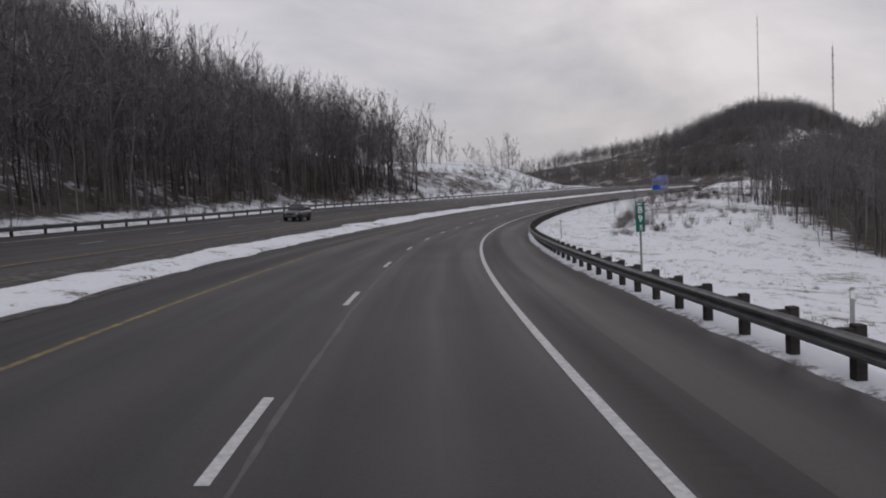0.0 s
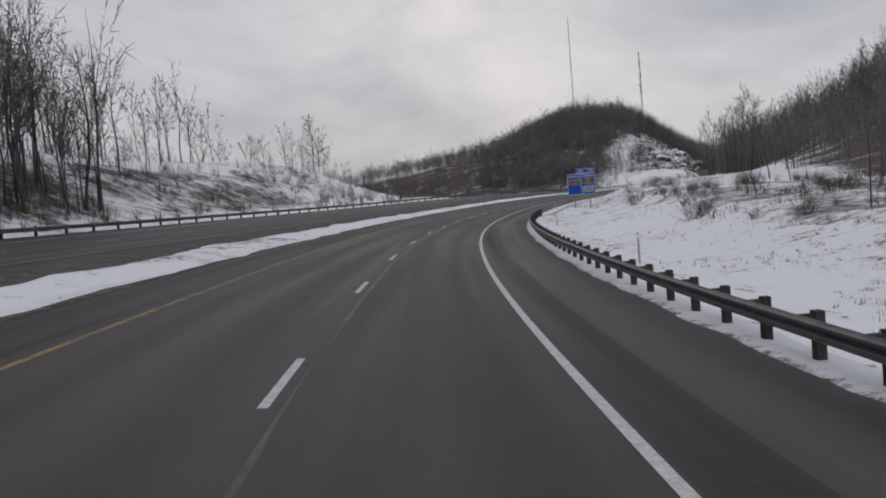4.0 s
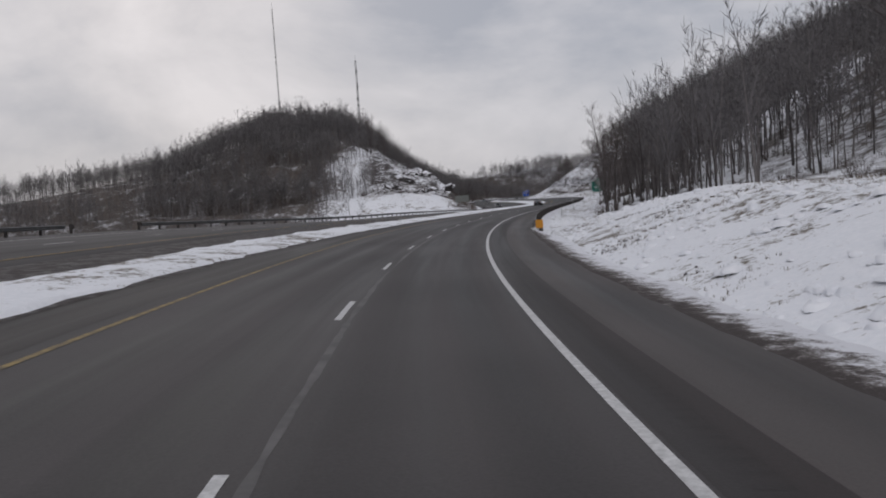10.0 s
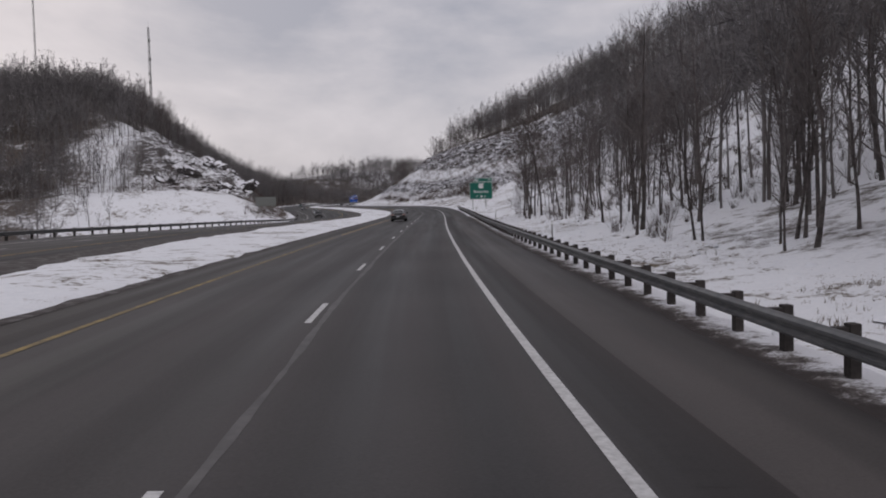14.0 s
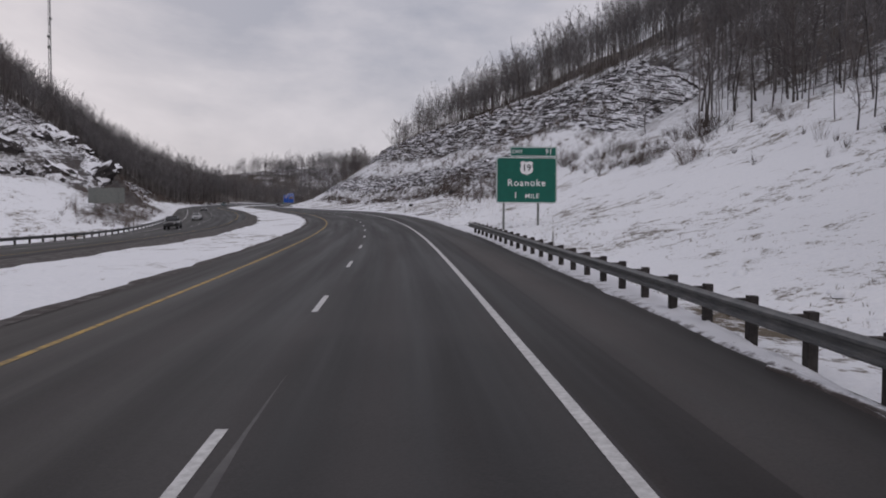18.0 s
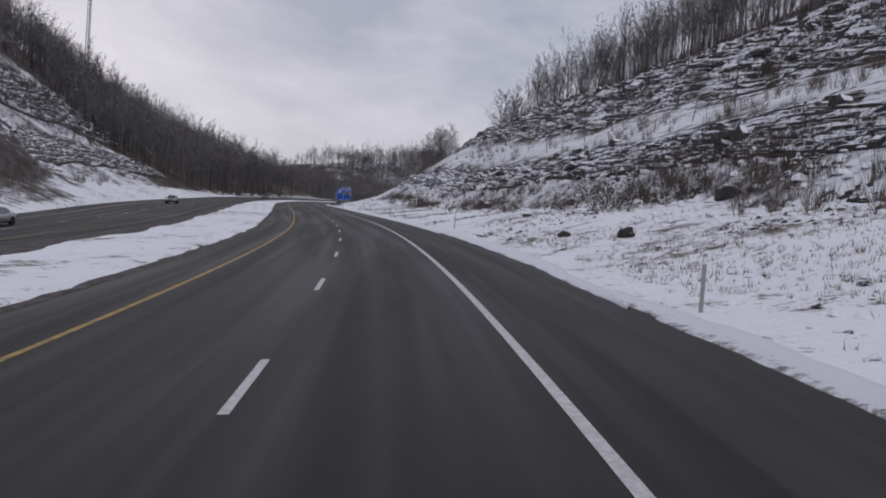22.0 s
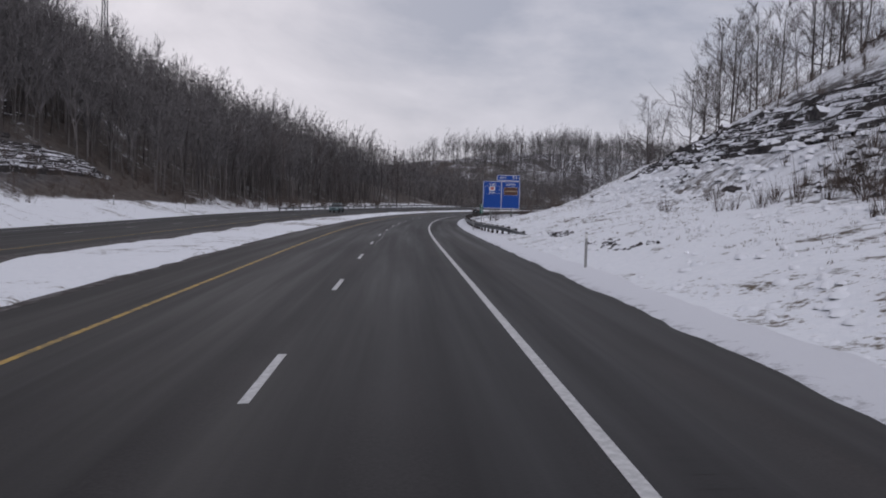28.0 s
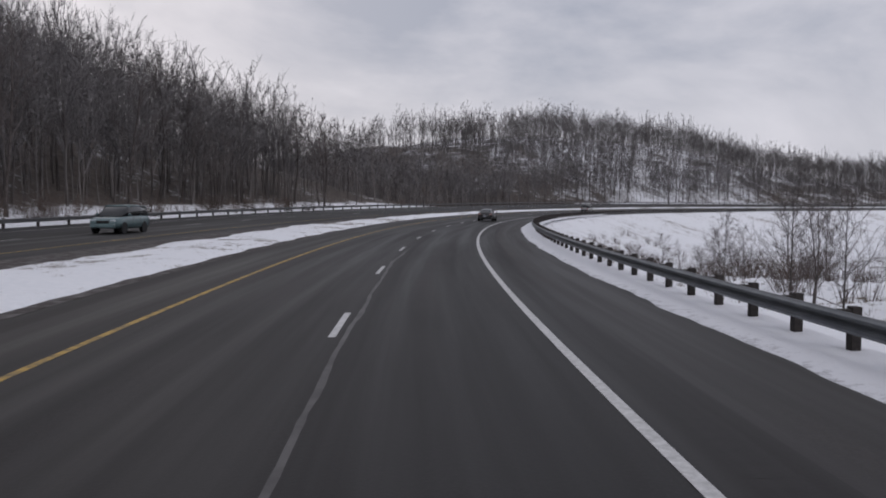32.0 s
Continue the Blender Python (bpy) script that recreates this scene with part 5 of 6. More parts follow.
def rocky_material(name, lo, hi, size=1.3):
    """Bedded grey rock with snow lying on what faces up."""
    m = bpy.data.materials.new(name)
    m.use_nodes = True
    nd, ln = m.node_tree.nodes, m.node_tree.links
    b = nd["Principled BSDF"]
    b.inputs["Roughness"].default_value, b.inputs["Specular IOR Level"].default_value = 0.9, 0.2
    co, geo, sep = nd.new("ShaderNodeTexCoord"), nd.new("ShaderNodeNewGeometry"), nd.new("ShaderNodeSeparateXYZ")
    ln.new(geo.outputs["Normal"], sep.inputs[0])
    n = nd.new("ShaderNodeTexNoise")
    n.inputs["Scale"].default_value, n.inputs["Detail"].default_value, n.inputs["Roughness"].default_value = size, 9, 0.72
    ln.new(geo.outputs["Position"], n.inputs["Vector"])
    rp = nd.new("ShaderNodeValToRGB")
    rp.color_ramp.elements[0].position, rp.color_ramp.elements[0].color = 0.35, (0.021, 0.021, 0.024, 1)
    rp.color_ramp.elements[1].position, rp.color_ramp.elements[1].color = 0.68, (0.108, 0.096, 0.092, 1)
    ln.new(n.outputs["Fac"], rp.inputs["Fac"])
    ad = nd.new("ShaderNodeMath")
    ad.operation = "MULTIPLY_ADD"
    ad.inputs[1].default_value = 1.6
    ln.new(n.outputs["Fac"], ad.inputs[0])
    ln.new(sep.outputs["Z"], ad.inputs[2])
    mr = nd.new("ShaderNodeMapRange")
    mr.inputs["From Min"].default_value, mr.inputs["From Max"].default_value = lo, hi
    ln.new(ad.outputs[0], mr.inputs["Value"])
    mx = nd.new("ShaderNodeMix")
    mx.data_type = "RGBA"
    mx.inputs["B"].default_value = (0.80, 0.81, 0.85, 1)
    ln.new(mr.outputs["Result"], mx.inputs["Factor"])
    ln.new(rp.outputs["Color"], mx.inputs["A"])
    ln.new(mx.outputs["Result"], b.inputs["Base Color"])
    bp = nd.new("ShaderNodeBump")
    bp.inputs["Strength"].default_value, bp.inputs["Distance"].default_value = 0.8, 0.15
    ln.new(n.outputs["Fac"], bp.inputs["Height"])
    ln.new(bp.outputs["Normal"], b.inputs["Normal"])
    return m


M_ROCK = rocky_material("bedded_rock", 0.99, 1.13, 2.3)
M_UPPER_ROCK = rocky_material("speckled_rock", 1.06, 1.20, 3.2)
M_BOULDER = rocky_material("boulder_rock", 1.58, 1.70)


def slab_mesh(seed, length, depth, height):
    """A long broken ledge of bedded rock."""
    rng = np.random.default_rng(seed)
    n = 7
    xs = np.linspace(-length / 2, length / 2, n) + rng.normal(0, length * 0.03, n)
    v = []
    for i, x in enumerate(xs):
        e = 0.35 if i in (0, n - 1) else 1.0
        fr, h = -depth * 0.5 * e * rng.uniform(0.5, 1.1), height * e * rng.uniform(0.55, 1.1)
        v += [(x, fr * 0.8, -height * 0.6), (x + rng.normal(0, .1), fr, h * 0.1), (x, fr * rng.uniform(.85, 1.0), h), (x, depth * 0.8, h * rng.uniform(1.05, 1.35)), (x, depth * 0.8, -height * 0.6)]
    f = []
    for i in range(n - 1):
        for j in range(5):
            a, b = i * 5 + j, i * 5 + (j + 1) % 5
            f.append((a, b, b + 5, a + 5))
    f += [(0, 4, 3, 2, 1), tuple((n - 1) * 5 + k for k in range(5))]
    return mesh_of("ledge", v, f, (M_ROCK,))


LEDGES = [slab_mesh(40 + k, L, D, H) for k, (L, D, H) in enumerate(((3.6, .5, .16), (2.2, .6, .22), (4.5, .5, .13), (1.6, .7, .30), (3.0, .6, .18), (1.9, .5, .20)))]


def broken(s, k, seed):
    """Blocks of uneven length along a bed: one level for each, 0..1."""
    cell = 1.2 + 3.5 * ((k * 0.618 + seed * 0.37) % 1)
    return lattice(np.floor(s / cell + k * 7.3 + 0.6 * lattice(s / 9, s * 0 + k, seed)), s * 0 + k * 5.0, seed)


def strata(label, s0, s1, off0, off1, beds, seed, ragged, lean=0.5, thing_name="rock_cut", mat=M_ROCK):
    """A cut face of bedded rock: a riser and a snow-catching tread for each bed, broken into blocks along the road."""
    rng = np.random.default_rng(seed)
    s = np.arange(s0, s1 + .1, 0.55)
    a, b = off0(s), off1(s)
    za, zb = land_z(s, a), land_z(s, b)
    # smooth the land's own bumps out of the face
    ker = np.ones(15) / 15
    za, zb = (np.convolve(np.pad(z, 7, "edge"), ker, "valid") for z in (za, zb))
    ends = np.clip(np.minimum(s - s0, s1 - s) / 14, 0, 1)
    hk = rng.uniform(.5, 1.7, beds)
    hk = np.concatenate([[0], np.cumsum(hk)]) / hk.sum()
    tk = np.stack([0.12 + ragged * broken(s, k, seed) ** 2 + 0.25 * k / beds for k in range(beds)], 1)
    tk = np.concatenate([np.zeros((len(s), 1)), np.cumsum(tk, 1)], 1) / tk.sum(1)[:, None]
    wob = np.stack([0.30 * (lattice(s / 7, s * 0 + k * 3.3, seed + 2) - .5) + 0.16 * (broken(s, k + 40, seed) - .5) for k in range(beds + 1)], 1)
    cols_o, cols_z = [], []
    for k in range(beds):
        z0, z1 = za + (zb - za) * hk[k] + wob[:, k], za + (zb - za) * hk[k + 1] + wob[:, k + 1]
        o0 = a + (b - a) * tk[:, k]
        lip = np.sign(b - a) * (0.12 * (broken(s, k + 80, seed) - .4) - lean * (z1 - z0) * broken(s, k + 120, seed))
        cols_o += [o0, o0 - lip]
        cols_z += [z0 + (.04 if k else -.8), np.maximum(z1, z0 + .08)]
    cols_o.append(b + .8 * np.sign(b - a))
    cols_z.append(zb - .25)
    o, z = np.stack(cols_o, 1), np.stack(cols_z, 1) - 1.5 * (1 - ends[:, None]) ** 2
    ss = np.repeat(s[:, None], o.shape[1], 1)
    x, y = plan(ss, o)
    f = grid_faces(len(s), o.shape[1])
    if b[0] > a[0]:
        f = f[:, ::-1]
    return tagged(new(thing_name, mesh_of(thing_name, np.stack([x, y, z], 2).reshape(-1, 3), f, (mat,))), label, "rock cut", "benches of the rock cut")


def beyond(d):
    return lambda s: far_edge(s) - d


def at_offset(o):
    return lambda s: np.full_like(s, o)


lower_right = strata("thin dark rock beds with snow on every ledge", 598, 854, at_offset(23.6), at_offset(28.0), 24, 11, 1.6)
upper_right = strata("upper bench of speckled brown-grey rock under snow", 600, 834, at_offset(38.6), at_offset(52.2), 44, 12, 2.6, 0.7, mat=M_UPPER_ROCK)
lower_left = strata("lower bench of dark icy rock beside the far carriageway", 702, 882, beyond(15.2), beyond(21.2), 22, 13, 1.5, 0.2)
upper_left = strata("upper bench of dark rock and snow below the woods", 702, 882, beyond(30.6), beyond(46.2), 36, 14, 2.2, 0.45, mat=M_UPPER_ROCK)


def ledges(face, side, s0, s1, o0, o1, count, seed):
    """Loose ledges and blocks that stand out of a cut face."""
    rng = np.random.default_rng(seed)
    for i in range(count):
        s, o = rng.uniform(s0, s1), rng.uniform(o0, o1)
        x, y = plan(s, o)
        ob = new("ledge", LEDGES[int(rng.integers(len(LEDGES)))])
        ob.parent = face
        k = rng.uniform(0.7, 1.3)
        ob.matrix_local = pose(float(x), float(y), float(land_z(s, o)) + rng.uniform(-.1, .15), 0, rng.normal(0, 2), heading(s) + (90 if side > 0 else -90) + rng.normal(0, 6)) @ Matrix.Diagonal((k, k, k * rng.uniform(.8, 1.5), 1))


ledges(lower_right, 1, 606, 840, 24.2, 28.4, 90, 5)
ledges(upper_right, 1, 606, 824, 40, 53, 130, 6)
ledges(lower_left, -1, 712, 870, -55, -49, 60, 7)
ledges(upper_left, -1, 716, 866, -80, -66, 60, 8)


def boulder(s, o, size, seed):
    bm = bmesh.new()
    bmesh.ops.create_icosphere(bm, subdivisions=2, radius=size)
    rng = np.random.default_rng(seed)
    for v in bm.verts:
        n = noise.noise(v.co * (1.4 / size) + Vector((seed * 3.1, 0, 0)))
        v.co *= 1 + 0.45 * n
        v.co.z *= 0.72
    me = bpy.data.meshes.new("boulder")
    bm.to_mesh(me)
    bm.free()
    me.materials.append(M_BOULDER)
    ob = new("boulder", me)
    ob.matrix_basis = place(s, o, size * 0.3, rng.uniform(0, 360))
    return tagged(ob, "grey boulder half sunk in snow below the rock cut", "boulder", "fallen boulders")


for i, (s, o, size) in enumerate(((691.3, 16.4, .95), (668, 19.5, .7), (640, 20, .8), (715, 20, .6), (747, 19, .6), (655, 12, .35), (628, 10, .4), (634, 9, .3), (772, 20, .7), (800, 19, .5), (604, 19, .7), (612, 23, .9), (692.6, 17.0, .7))):
    boulder(s, o, size, i)


def outcrop(s, d, size, seed):
    """A jagged rib of rock in the bluff."""
    bm = bmesh.new()
    bmesh.ops.create_icosphere(bm, subdivisions=3, radius=1.0)
    for v in bm.verts:
        p = v.co * 1.3 + Vector((seed * 2.7, seed, 0))
        n = noise.noise(p) * .55 + noise.noise(p * 2.6) * .3 + noise.noise(p * 6) * .12
        v.co = Vector((v.co.x * 1.7, v.co.y, v.co.z * .8)) * (1 + n) * size
    me = bpy.data.meshes.new("outcrop")
    bm.to_mesh(me)
    bm.free()
    me.materials.append(M_ROCK)
    ob = new("outcrop", me)
    ob.matrix_basis = place(s, float(far_edge(s)) - d, -size * .25, seed * 47 % 360) @ pose(0, 0, 0, 0, 25, 0)
    return tagged(ob, "jagged dark rock outcrop streaked with snow", "outcrop", "rock outcrops of the bluff")


orng = np.random.default_rng(91)
for i in range(18):
    outcrop(orng.uniform(676, 722), orng.uniform(9, 46), orng.uniform(1.2, 3.4), i)


def shrub_mesh(seed, height, stems, spread):
    rng = np.random.default_rng(seed)
    vs, fs, base = [], [], 0
    for i in range(stems):
        a, r = rng.uniform(0, 6.28), rng.uniform(0, spread * 0.35)
        w = np.array([math.cos(a) * rng.uniform(.1, .8), math.sin(a) * rng.uniform(.1, .8), 1.0])
        p, w2 = sweep(rng, (r * math.cos(a), r * math.sin(a), -0.1), w / np.linalg.norm(w), height * rng.uniform(.6, 1.1), .18, 0, 2)
        v, f = tube(p, np.linspace(.018, .005, 3), 3)
        vs.append(v), fs.append(f + base)
        base += len(v)
        for j in range(7):
            g = rng.uniform(.25, 1)
            at = np.array([np.interp(g, np.linspace(0, 1, 3), p[:, c]) for c in range(3)])
            d = w2 + rng.normal(0, .7, 3)
            d /= np.linalg.norm(d)
            sd = np.cross(d, rng.normal(0, 1, 3))
            sd /= np.linalg.norm(sd) + 1e-9
            e = at + d * height * rng.uniform(.15, .4)
            vs.append(np.array([at - sd * .010, at + sd * .010, e + sd * .004, e - sd * .004]))
            fs.append(np.array([[0, 1, 2, 3]]) + base)
            base += 4
    return mesh_of("stems", np.concatenate(vs), np.concatenate(fs), (M_SHRUB,))


SHRUBS = [shrub_mesh(70 + k, h, n, w) for k, (h, n, w) in enumerate(((1.8, 34, 1.6), (2.4, 40, 2.0), (1.3, 30, 1.8), (2.0, 36, 2.4)))]
srng = np.random.default_rng(23)


def shrubs(count, s0, s1, o0, o1, lo, hi, edge=None):
    for i in range(count):
        s, o = srng.uniform(s0, s1), srng.uniform(o0, o1)
        if edge:
            o = edge(s) - o
        ob = new("shrub", SHRUBS[int(srng.integers(4))])
        k = srng.uniform(lo, hi)
        ob.matrix_basis = place(s, o, -0.1, srng.uniform(0, 360)) @ Matrix.Diagonal((k, k, k, 1))
        tagged(ob, "leafless brown shrub poking through the snow", "shrub", "leafless shrubs")


shrubs(16, 890, 1000, 3, 7, .8, 1.3, far_edge)
shrubs(50, 596, 790, 16.5, 23.5, .5, 1.2)
shrubs(30, 610, 820, 36, 50, .6, 1.3)
shrubs(20, 130, 205, 14, 30, .5, 1.0)
shrubs(14, 225, 330, 16, 24, .5, .9)
shrubs(26, 560, 600, 24, 40, .6, 1.1)
for s, o in ((110, 15.7), (101.7, 15.4), (101.9, 18), (91.3, 14.6), (93.1, 18.9), (112, 17), (179.5, 30.3), (174.2, 36), (589, 31.8), (576.3, 34.4), (575, 27.6), (575, 31), (852, 13.5)):
    shrubs(4, s - 1.6, s + 1.6, o - 1.0, o + 1.0, .35, .75)
shrubs(5, 840, 862, 13, 20, .4, .7)
shrubs(22, 880, 985, 13, 30, .6, 1.3)


def brush(label, s0, s1, o0, o1, count, seed, lo, hi, edge=None, stems=26):
    """A thicket: many thin stems, joined."""
    rng = np.random.default_rng(seed)
    s, o = rng.uniform(s0, s1, count), rng.uniform(o0, o1, count)
    if edge:
        o = edge(s) - o
    keep = rough(s, o, 12, 3, 80 + seed) > rng.normal(-.05, .08, count)
    s, o = s[keep], o[keep]
    x, y = plan(s, o)
    z = land_z(s, o)
    n = len(s)
    h = rng.uniform(lo, hi, n)[:, None] * rng.uniform(.35, 1.1, (n, stems))
    a = rng.uniform(0, 6.28, (n, stems))
    r = rng.uniform(0, .8, (n, stems)) * h
    foot = np.stack([x[:, None] + .4 * r * np.cos(a), y[:, None] + .4 * r * np.sin(a), z[:, None] - .1 + 0 * r + .45 * h * rng.random((n, stems)) * (rng.random((n, stems)) > .45)], 2)
    tip = np.stack([x[:, None] + r * np.cos(a), y[:, None] + r * np.sin(a), z[:, None] + h], 2) + rng.normal(0, .12, (n, stems, 3)) * h[..., None]
    q = rng.uniform(0, 6.28, (n, stems))
    side = np.stack([np.cos(q), np.sin(q), 0 * q], 2) * .016
    v = np.stack([foot - side, foot + side, tip], 2).reshape(-1, 3)
    return tagged(new("brush", mesh_of("brush", v, np.arange(len(v)).reshape(-1, 3), (M_SHRUB,))), label, "brush", kind="stuff")


brush("thicket of brown brush on a bank past the far lanes", 100, 290, 3, 22, 420, 1, 1.6, 3.2, far_edge)
brush("brown saplings and brush on a snowy bank", 105, 280, 2, 16, 420, 21, .8, 2.2, far_edge)
brush("brown brush along the foot of the far rock cut", 700, 884, 8, 15, 260, 2, 1.2, 2.4, far_edge)
brush("brush on the bench of the far rock cut", 705, 884, 21, 31, 260, 3, 1.4, 2.8, far_edge)
brush("brush and saplings on a snowy bluff", 668, 718, 12, 58, 760, 4, 1.5, 3.0, far_edge)
brush("brown brush at the foot of a bluff", 640, 712, 3, 16, 320, 17, 1.0, 2.4, far_edge)
brush("brown brush at the foot of a rock cut", 596, 800, 14.5, 24.0, 800, 5, .6, 1.6)
brush("dark brown thicket against a rock face", 628, 658, 19, 25, 170, 15, 1.2, 2.3)
brush("dark brown thicket against a rock face", 700, 715, 19, 24, 60, 16, 1.0, 2.0)
brush("brush on the bench of a rock cut", 600, 840, 28, 40, 650, 6, .8, 2.2)
brush("brush between rock ledges", 604, 834, 39, 53, 760, 7, .9, 2.2)
brush("brown brush on a snowy slope behind the guardrail", 95, 215, 16, 40, 300, 12, .8, 2.0)
brush("undergrowth under bare trees", 350, 520, 12, 45, 850, 8, .6, 1.8)
brush("brush at the rim of a rock cut", 560, 860, 51, 60, 480, 9, 1.5, 3.2)
brush("brush on a snowy slope", 530, 600, 24, 46, 70, 10, .8, 1.8)
brush("brown brush round a snowy hollow", 885, 1010, 12, 42, 340, 18, .7, 1.8)
brush("dark brush on a snowy slope below a rock cut", 576, 594, 25, 34, 60, 19, .8, 1.8)
brush("undergrowth at the foot of woods past the far lanes", 0, 185, 3, 13, 380, 20, 1.0, 2.6, far_edge)
brush("dark brush at the end of the far rock cut", 838, 895, 7, 24, 320, 22, 1.2, 2.8, far_edge)
brush("undergrowth at the foot of a wooded hill", 885, 1150, 4, 10, 260, 11, 1.2, 2.6, far_edge)


def weeds(label, s0, s1, o0, o1, count, seed, edge=None, tall=0.15):
    """Dry grass and weeds that stand out of the snow, joined."""
    rng = np.random.default_rng(seed)
    s = rng.uniform(s0, s1, count)
    o = rng.uniform(o0, o1, count)
    if edge:
        o = edge(s) - o
    clump = rough(s, o * 1.0, 6, 3, 40)
    keep = clump > rng.normal(0.02, .06, count)
    s, o = s[keep], o[keep]
    x, y = plan(s, o)
    z = land_z(s, o)
    n, blades = len(s), 6
    ang = rng.uniform(0, 6.28, (n, blades))
    r = rng.uniform(0, .16, (n, blades))
    bx, by = x[:, None] + r * np.cos(ang), y[:, None] + r * np.sin(ang)
    h = tall * rng.uniform(.4, 1.2, (n, blades))
    lean = rng.normal(0, .35, (n, blades, 2)) * h[..., None]
    w = .011
    a2 = rng.uniform(0, 6.28, (n, blades))
    v = np.stack([np.stack([bx - w * np.cos(a2), by - w * np.sin(a2), z[:, None] - .04 + 0 * h], 2), np.stack([bx + w * np.cos(a2), by + w * np.sin(a2), z[:, None] - .04 + 0 * h], 2),
                  np.stack([bx + lean[..., 0], by + lean[..., 1], z[:, None] + h], 2)], 2).reshape(-1, 3)
    f = np.arange(len(v)).reshape(-1, 3)
    return tagged(new("weeds", mesh_of("weeds", v, f, (M_WEED,))), label, "weeds", kind="stuff")


weeds("dry weeds poking through roadside snow", 590, 760, 7.2, 21, 17000, 1, tall=0.16)
weeds("few dry weeds on a snowy bank", 750, 850, 10, 21, 2600, 8, tall=0.10)
weeds("dry weeds on a snowy bank", 205, 335, 7, 24, 12000, 2, tall=0.11)
weeds("dry grass on a snowy slope behind the guardrail", -20, 200, 7, 34, 6000, 3)
weeds("dry grass in the snow beside the guardrail", 335, 590, 7, 16, 4000, 4)
weeds("dry grass round a snowy hollow", 850, 960, 8, 32, 4500, 5)
weeds("dry weeds along the far verge", 130, 330, 2, 14, 1600, 6, far_edge)
weeds("dry weeds along the foot of the far rock cut", 690, 890, 2, 14, 1800, 7, far_edge)


def stones(label, s0, s1, o0, o1, count, seed, big=.13):
    """Small dark stones and clods in the snow, joined."""
    rng = np.random.default_rng(seed)
    s, o = rng.uniform(s0, s1, count), rng.uniform(o0, o1, count)
    keep = rough(s, o, 8, 3, 60 + seed) > rng.normal(0.09, .03, count)
    s, o = s[keep], o[keep]
    x, y = plan(s, o)
    z = land_z(s, o)
    base = np.array([(1, 0, 0), (0, 1, 0), (-1, 0, 0), (0, -1, 0), (0, 0, 1), (0, 0, -1)], float)
    tri = np.array([(0, 1, 4), (1, 2, 4), (2, 3, 4), (3, 0, 4), (1, 0, 5), (2, 1, 5), (3, 2, 5), (0, 3, 5)])
    k = rng.uniform(.03, big, len(s)) * rng.uniform(.6, 1.3, len(s))
    v = base[None] * (1 + rng.normal(0, .3, (len(s), 6, 1))) * k[:, None, None] * np.array([1.5, 1.0, .7])
    a = rng.uniform(0, 6.28, len(s))
    ca, sa = np.cos(a)[:, None], np.sin(a)[:, None]
    v = np.stack([v[..., 0] * ca - v[..., 1] * sa + x[:, None], v[..., 0] * sa + v[..., 1] * ca + y[:, None], v[..., 2] + z[:, None] - .01], 2).reshape(-1, 3)
    f = (tri[None] + 6 * np.arange(len(s))[:, None, None]).reshape(-1, 3)
    return tagged(new("stones", mesh_of("stones", v, f, (M_BOULDER,))), label, "stones", kind="stuff")


stones("small dark stones and clods in roadside snow", 590, 745, 6.8, 20, 12000, 1)
stones("line of dark clods along a ditch", 745, 802, 8.3, 9.5, 900, 5, .16)
stones("clods and stones on a snowy bank", 205, 340, 6.5, 20, 7000, 2, .085)
stones("stones in the snow of a ditch", 340, 560, 7, 14, 600, 3)


def tussocks(label, s0, s1, o0, o1, count, seed, lo, hi):
    """Snow-covered tussocks and clods, joined."""
    rng = np.random.default_rng(seed)
    s, o = rng.uniform(s0, s1, count), rng.uniform(o0, o1, count)
    keep = rough(s, o, 9, 3, 90 + seed) > rng.normal(-.04, .07, count)
    s, o = s[keep], o[keep]
    x, y = plan(s, o)
    z = land_z(s, o)
    n = len(s)
    w = np.arange(6) * math.pi / 3
    dome = np.concatenate([np.stack([np.cos(w), np.sin(w), 0 * w - .25], 1), np.stack([.72 * np.cos(w + .3), .72 * np.sin(w + .3), 0 * w + .42], 1), [[0, 0, .66]]])
    size = rng.uniform(lo, hi, n)[:, None, None]
    v = dome[None] * size * (1 + rng.normal(0, .16, (n, 13, 1))) * np.stack([rng.uniform(.8, 1.7, n), rng.uniform(.7, 1.2, n), rng.uniform(.5, 1.0, n)], 1)[:, None]
    v = v + np.stack([x, y, z], 1)[:, None]
    tri = []
    for i in range(6):
        j = (i + 1) % 6
        tri += [(i, j, 6 + i), (j, 6 + j, 6 + i), (6 + i, 6 + j, 12)]
    f = (np.array(tri)[None] + 13 * np.arange(n)[:, None, None]).reshape(-1, 3)
    return tagged(new("snow_clods", mesh_of("snow_clods", v.reshape(-1, 3), f, (M_SNOW,), True)), label, "snow", kind="stuff")


tussocks("lumpy snow over grass tussocks", 592, 850, 6.6, 19, 4600, 1, .06, .24)
tussocks("snow-capped rubble below a rock cut", 598, 852, 18, 24.2, 2600, 5, .10, .45)
stones("dark rubble below a rock cut", 598, 852, 18, 24.4, 5200, 4, .26)
tussocks("lumpy snow on a bank", 205, 340, 7, 18, 1100, 2, .10, .32)
tussocks("lumpy snow in a ditch behind the guardrail", 340, 590, 6.8, 14, 1100, 3, .10, .30)
tussocks("lumpy snow round a hollow", 850, 960, 7, 24, 700, 4, .12, .34)

